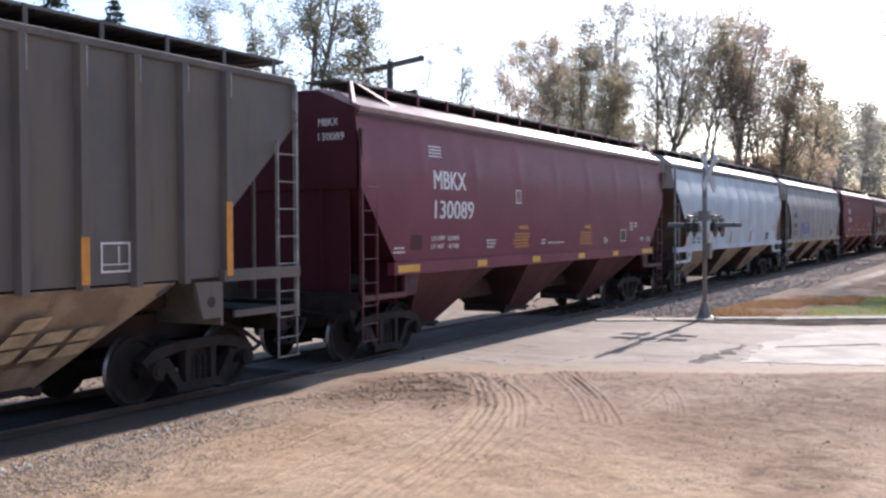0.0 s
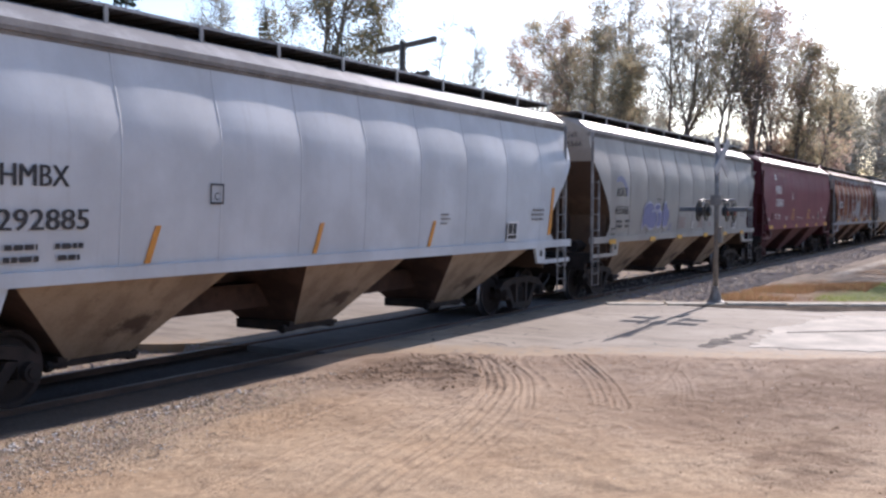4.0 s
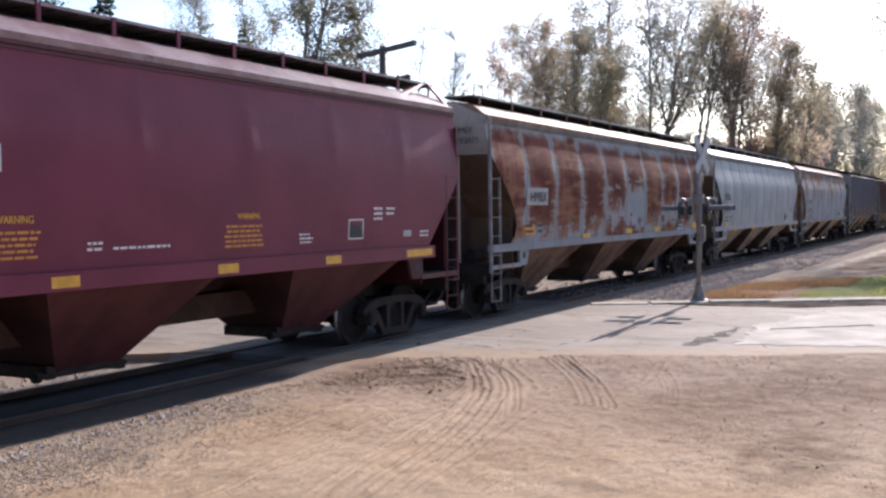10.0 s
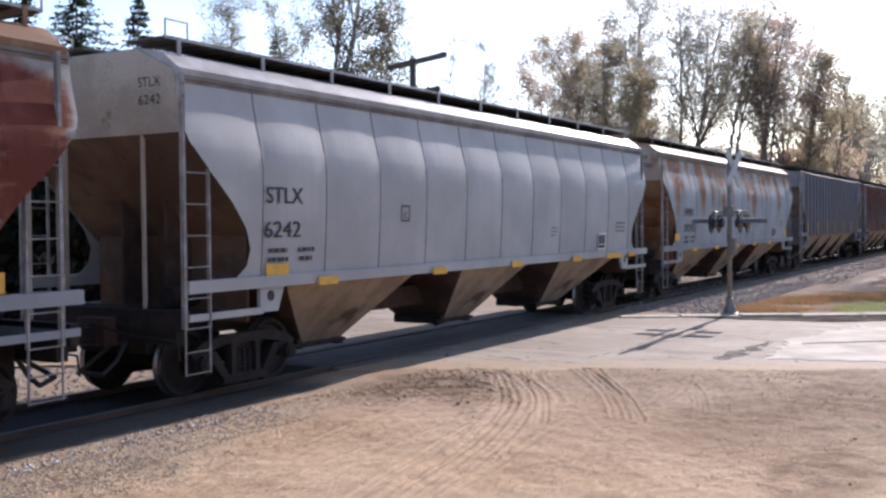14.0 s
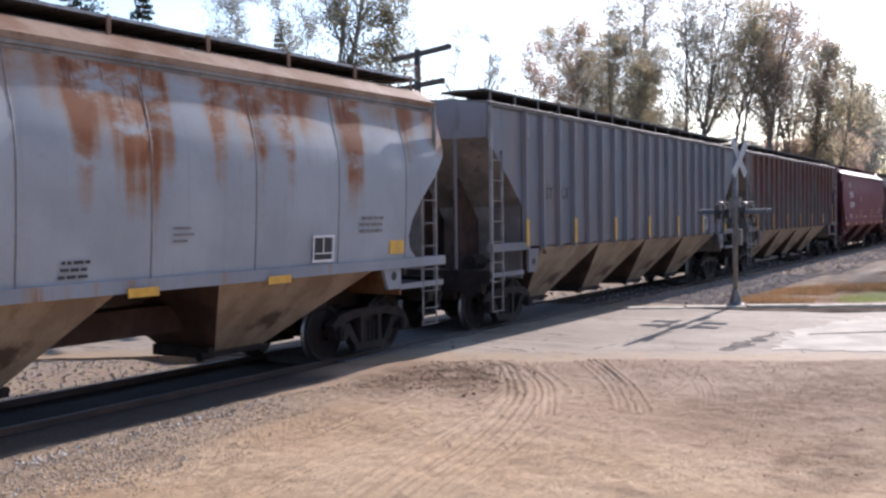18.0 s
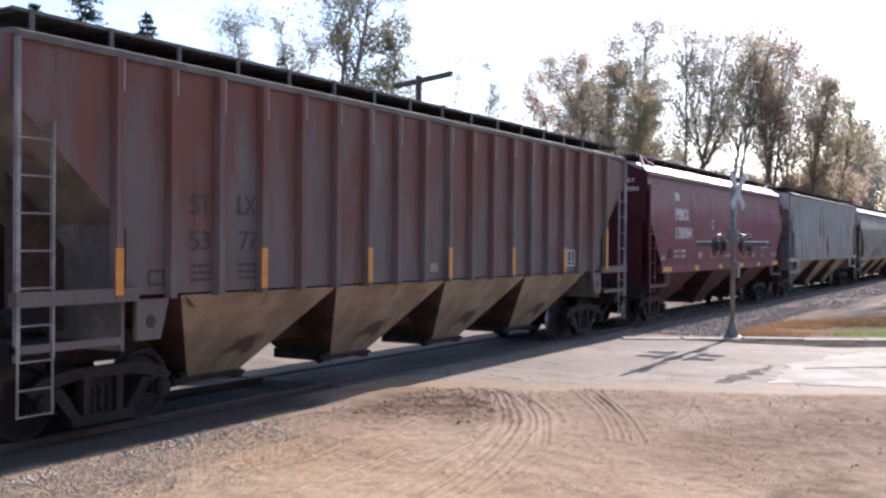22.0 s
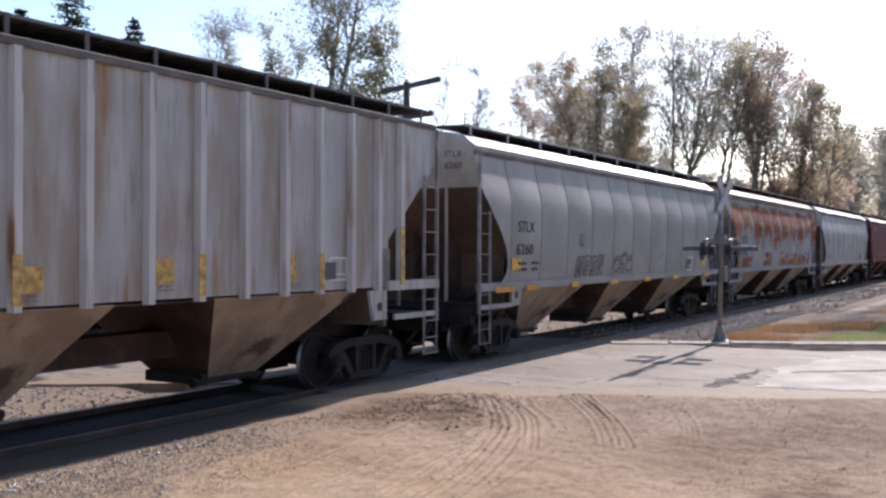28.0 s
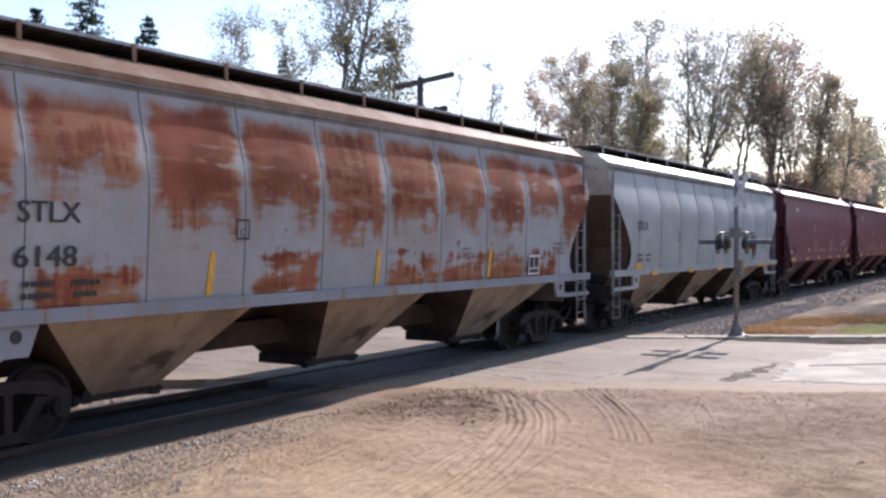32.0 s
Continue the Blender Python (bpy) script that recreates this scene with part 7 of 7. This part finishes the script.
def line_graffiti(car, k, half):
    plate_on(car, k, half, 1.33, 1.87, 0.45, 0.24, YELLOW, lift=0.004)
    for x, w, mat in ((0.49, 0.88, ORANGE), (1.94, 0.6, ORANGE), (4.40, 0.42, YELLOW), (6.94, 0.5, YELLOW), (9.6, 0.5, YELLOW), (12.2, 0.5, YELLOW), (15.6, 0.6, YELLOW)):
        plate_on(car, k, half, x, 1.42, w, 0.12, mat, lift=0.09)
    plate_on(car, k, half, 15.35, 1.80, 0.55, 0.26, YELLOW, lift=0.004)
    # two sprayed words in double outline, too loose to read
    zig = [(0.0, 0.0), (0.06, 0.45), (0.16, 0.45), (0.22, 0.22), (0.30, 0.47), (0.40, 0.47), (0.34, 0.0), (0.26, 0.0), (0.28, 0.25), (0.20, 0.06), (0.13, 0.25), (0.10, 0.0), (0.0, 0.0)]
    enn = [(0.0, 0.0), (0.06, 0.47), (0.16, 0.47), (0.27, 0.20), (0.29, 0.47), (0.39, 0.47), (0.34, 0.0), (0.24, 0.0), (0.13, 0.27), (0.10, 0.0), (0.0, 0.0)]
    loop = [(0.2 + 0.23 * math.cos(0.7 * i), 0.24 + (0.27 - 0.012 * i) * math.sin(0.7 * i)) for i in range(14)]
    bend = [(0.36, 0.40), (0.20, 0.50), (0.04, 0.40), (0.10, 0.27), (0.30, 0.22), (0.28, 0.04), (0.06, 0.0), (0.0, 0.10), (0.16, 0.14), (0.14, 0.20), (0.02, 0.26), (0.0, 0.42), (0.18, 0.55), (0.40, 0.48), (0.36, 0.40)]
    ring = [(0.02, 0.05), (0.05, 0.42), (0.15, 0.47), (0.34, 0.46), (0.37, 0.40), (0.32, 0.05), (0.22, 0.0), (0.02, 0.05), (0.12, 0.12), (0.16, 0.34), (0.26, 0.35), (0.23, 0.12), (0.12, 0.12)]
    bm = bmesh.new()
    for x0, shapes in ((4.72, (zig, ring, ring, enn)), (7.3, (loop, bend, loop))):
        for i, shape in enumerate(shapes):
            pts = [(-half + x0 + i * 0.46 + px + 0.16 * pz, 1.66 + pz + 0.02 * (i % 2)) for px, pz in shape]
            for (a, b), (c, d) in zip(pts, pts[1:]):
                ln = math.hypot(c - a, d - b)
                ux, uz = -(d - b) / ln * 0.015, (c - a) / ln * 0.015
                bm.faces.new([bm.verts.new((p, 0, q)) for p, q in ((a + ux, b + uz), (c + ux, d + uz), (c - ux, d - uz), (a - ux, b - uz))])
    ob = tagged(part("graffiti_scrawl", bm, BLACK, car), kind="stuff")
    on_side(ob.data, k, 0.012)


def rust_extra(car, k, half):
    for x, z, w, h in ((1.55, 1.78, 0.6, 0.24), (5.2, 1.6, 0.55, 0.12), (8.6, 1.64, 0.5, 0.14), (11.3, 1.64, 0.5, 0.14), (15.6, 1.64, 0.6, 0.22)):
        plate_on(car, k, half, x, z, w, h, ORANGE if z > 1.7 else YELLOW)


def chalk_scrawl(car, half):
    """Two thin chalk loops low on the side."""
    bm = bmesh.new()
    for pts in ([(6.55, 2.05), (6.75, 1.90), (6.95, 1.82), (7.12, 1.95), (7.20, 2.10)], [(7.55, 2.28), (7.32, 2.22), (7.28, 2.0), (7.36, 1.78), (7.55, 1.70)], [(9.10, 2.02), (9.22, 2.10), (9.20, 1.98), (9.10, 1.88), (9.26, 1.86)]):
        line = spline(pts, 6)
        for (a, b), (c, d) in zip(line, line[1:]):
            ln = math.hypot(c - a, d - b)
            ux, uz = -(d - b) / ln * 0.009, (c - a) / ln * 0.009
            bm.faces.new([bm.verts.new((-half + p, 0, q)) for p, q in ((a + ux, b + uz), (c + ux, d + uz), (c - ux, d - uz), (a - ux, b - uz))])
    ob = tagged(part("chalk_lines", bm, SIGN, car), kind="stuff")
    on_side(ob.data, "round", 0.010)


def yellow_slashes(car, k, half):
    for x in (4.4, 8.2, 12.0):
        plate_on(car, k, half, x, 1.66, 0.10, 0.55, YELLOW, lean=0.06)


def drip_extra(car, k, half):
    plate_on(car, k, half, 1.03, 1.75, 0.43, 0.22, YELLOW)
    plate_on(car, k, half, 15.83, 1.71, 0.42, 0.22, YELLOW)
    for x in (2.6, 5.1, 7.7, 10.23, 12.72):
        plate_on(car, k, half, x, 1.41, 0.48, 0.11, YELLOW, lift=0.09)
    words(car, k, half, 9.3, 1.84, 0.45, 3, 0.08, BLACK, 2)


def few_yellow(car, k, half):
    plate_on(car, k, half, 1.5, 1.62, 0.5, 0.16, YELLOW)
    for x in (2.6, 5.9, 9.0, 12.13):
        plate_on(car, k, half, x, 1.43, 0.48, 0.125, YELLOW, lift=0.09)
    plate_on(car, k, half, 14.23, 1.43, 0.98, 0.125, YELLOW, lift=0.09)
    plate_on(car, k, half, 15.75, 1.43, 0.48, 0.12, ORANGE, lift=0.09)


c0, h0 = ribbed_car(-5.75, 12.25, RIB_TAUPE, label="taupe-grey rib-sided covered hopper wagon with orange stripes", stripe=ORANGE, bays=3)
# pale sprayed blocks on its last hopper
for i, (u, v) in enumerate(((0, 0), (1, 0), (2, 0), (0.15, 1), (1.15, 1), (2.15, 1), (0.3, 2))):
    bm = bmesh.new()
    pts = []
    for a, b in ((0, 0), (0.40, 0.02), (0.46, 0.17), (0.08, 0.16)):
        z = 0.78 + v * 0.19 + b
        pts.append((4.05 + u * 0.5 + a, -(0.52 + (z - 0.40) / 0.93 * 0.86) - 0.012, z))
    bm.faces.new([bm.verts.new(p) for p in pts])
    part("graffiti_block", bm, GRAFF_SAND, c0)
maroon_car(13.9, 30.5, "130089")
round_car(32.0, 49.2, WHITE, "HMBX", "292885", label="white round-sided covered hopper wagon with orange slashes", mark_at=(1.78, 2.78), extra=white_extra)
round_car(50.7, 68.0, CREAM, "AOKX", "65566", label="grey-cream round-sided covered hopper wagon with blue graffiti", mark_at=(1.5, 2.90), extra=cream_extra, pitch=1.505)
maroon_car(69.7, 86.3, "130068")
c5, h5 = round_car(87.8, 105.0, RUSTY, label="pale blue-grey covered hopper wagon eaten by dark red rust", roof=ROOF_TAN, sill=BLUE_SILL, extra=rust_extra, hop=HOP_RUST)
plate_on(c5, "round", h5, 1.64, 2.45, 1.19, 0.39, SIGN, "letter_board", 0.012)
lettering(c5, "round", h5, "HMBX", 1.78, 2.53, 0.92, 0.22, BLACK, lift=0.045)
end_lettering(c5, "round", h5, (("HMBX", 3.98), ("292871", 3.76)), BLACK)
chalk_scrawl(c5, h5)
round_car(106.64, 124.0, PALE, "STLX", "6242", label="pale grey round-sided covered hopper wagon with black lettering", mark_at=(1.47, 2.86), extra=few_yellow, pitch=1.45)
round_car(125.5, 143.1, STREAKED, "HMBX", "292925", label="blue-grey covered hopper wagon with orange rust running from the roof", roof=ROOF_TAN, sill=BLUE_SILL, mark_at=(1.88, 2.73), extra=drip_extra, pitch=1.88, slope=SLOPE_ORANGE)
c8, h8 = ribbed_car(144.9, 163.15, RIB_GREY, label="slate-grey rib-sided covered hopper wagon with yellow stripes")
c9, h9 = ribbed_car(164.65, 182.8, RIB_BROWN, label="faded brown rib-sided covered hopper wagon with orange stripes", stripe=ORANGE, ribs=tuple(0.852 * i for i in range(10)))
# ghosts of old lettering, split over the panels between the ribs
FADED = plain("faded_letter_paint", (0.07, 0.06, 0.064), 0.8)
for body, x, z in (("ST", 2.64, 2.66), ("LX", 3.51, 2.68), ("53", 2.62, 2.20), ("77", 3.55, 2.20)):
    lettering(c9, "ribbed", h9, body, x, z, 0.36, 0.25, FADED, "faded_lettering")
for i, x in enumerate((2.6, 3.5)):
    words(c9, "ribbed", h9, x, 1.98, 0.45, 3, 0.09, FADED, i)
outline_box(c9, "ribbed", h9, 1.93, 1.77, 0.26, 0.19, BLACK, False)
for body, x, z in (("ST", 2.66, 2.66), ("LX", 3.53, 2.68)):
    lettering(c8, "ribbed", h8, body, x, z, 0.36, 0.25, FADED, "faded_lettering")
plate_on(c9, "ribbed", h9, 8.50, 1.80, 0.27, 0.15, END_DUSTY, "worn_card", lift=-0.100)
maroon_car(184.6, 200.85, "130084", 2.25)
c11, h11 = ribbed_car(202.5, 220.3, RIB_PALE, label="pale grey rib-sided covered hopper wagon with rust streaks", stripe=OLD_YELLOW, bays=3, rib_paint=RIB_WHITE, ribs=(0.0, 0.95, 1.90, 2.78, 3.65, 4.52, 5.35, 6.18, 6.94, 7.63))
outline_box(c11, "ribbed", h11, 5.42, 2.38, 0.28, 0.30, BLACK, False)
lettering(c11, "ribbed", h11, "C", 5.51, 2.45, 0.10, 0.12, BLACK, bold=0.02)
plate_on(c11, "ribbed", h11, 14.32, 1.82, 0.40, 0.27, DARK_GREY, "card_board", lift=-0.100)
plate_on(c11, "ribbed", h11, 15.86, 1.72, 0.40, 0.58, SLOPE_GREY, "paint_patch", lift=-0.100)
for i, (x, z, w, h) in enumerate(((7.18, 1.86, 0.22, 0.50), (8.95, 1.80, 0.34, 0.30), (10.95, 1.85, 0.30, 0.32), (13.5, 1.80, 0.22, 0.42))):
    plate_on(c11, "ribbed", h11, x, z, w, h, OLD_YELLOW, "worn_reflector", lift=-0.100)
    words(c11, "ribbed", h11, x + 0.02, z - 0.04, 0.3, 2, 0.05, SEAM, 40 + i)
round_car(221.95, 239.5, STONE, "STLX", "6260", label="stone-grey round-sided covered hopper wagon with line graffiti", mark_at=(1.55, 2.89), extra=line_graffiti, pitch=1.495)
round_car(241.2, 258.3, RUSTY_ORANGE, "STLX", "6148", label="pale blue covered hopper wagon covered in orange rust", roof=ROOF_TAN, sill=BLUE_SILL, mark_at=(1.6, 2.78), extra=yellow_slashes, slope=SLOPE_GREY)
round_car(259.9, 277.5, PALE, "STLX", label="pale blue-grey round-sided covered hopper wagon", extra=few_yellow)
maroon_car(279.2, 295.6)
maroon_car(297.3, 313.9)
round_car(315.5, 332.7, STONE, label="grey round-sided covered hopper wagon")
ribbed_car(334.3, 352.3, RIB_BROWN, label="brown rib-sided covered hopper wagon")
round_car(353.9, 371.1, PALE, label="pale grey round-sided covered hopper wagon")


# ---- what moves: the cars along the track and their wheelsets ----
def motions():
    for car, mid in CARS:
        walk(car, [(i * 0.5, pose(mid - gone(i * 0.5), 0, 0)) for i in range(65)])
    turn = [(i / 15.0, -math.degrees(gone(i / 15.0) / R_WHEEL)) for i in range(481)]
    first = {}
    for wheelset, x in WHEELS:
        if x not in first:
            walk(wheelset, [(t, pose(x, 0, R_WHEEL, 0, a, 0)) for t, a in turn])
            first[x] = wheelset.animation_data
        else:
            wheelset.rotation_mode = "QUATERNION"
            wheelset.animation_data_create()
            wheelset.animation_data.action = first[x].action
            wheelset.animation_data.action_slot = first[x].action_slot


motions()
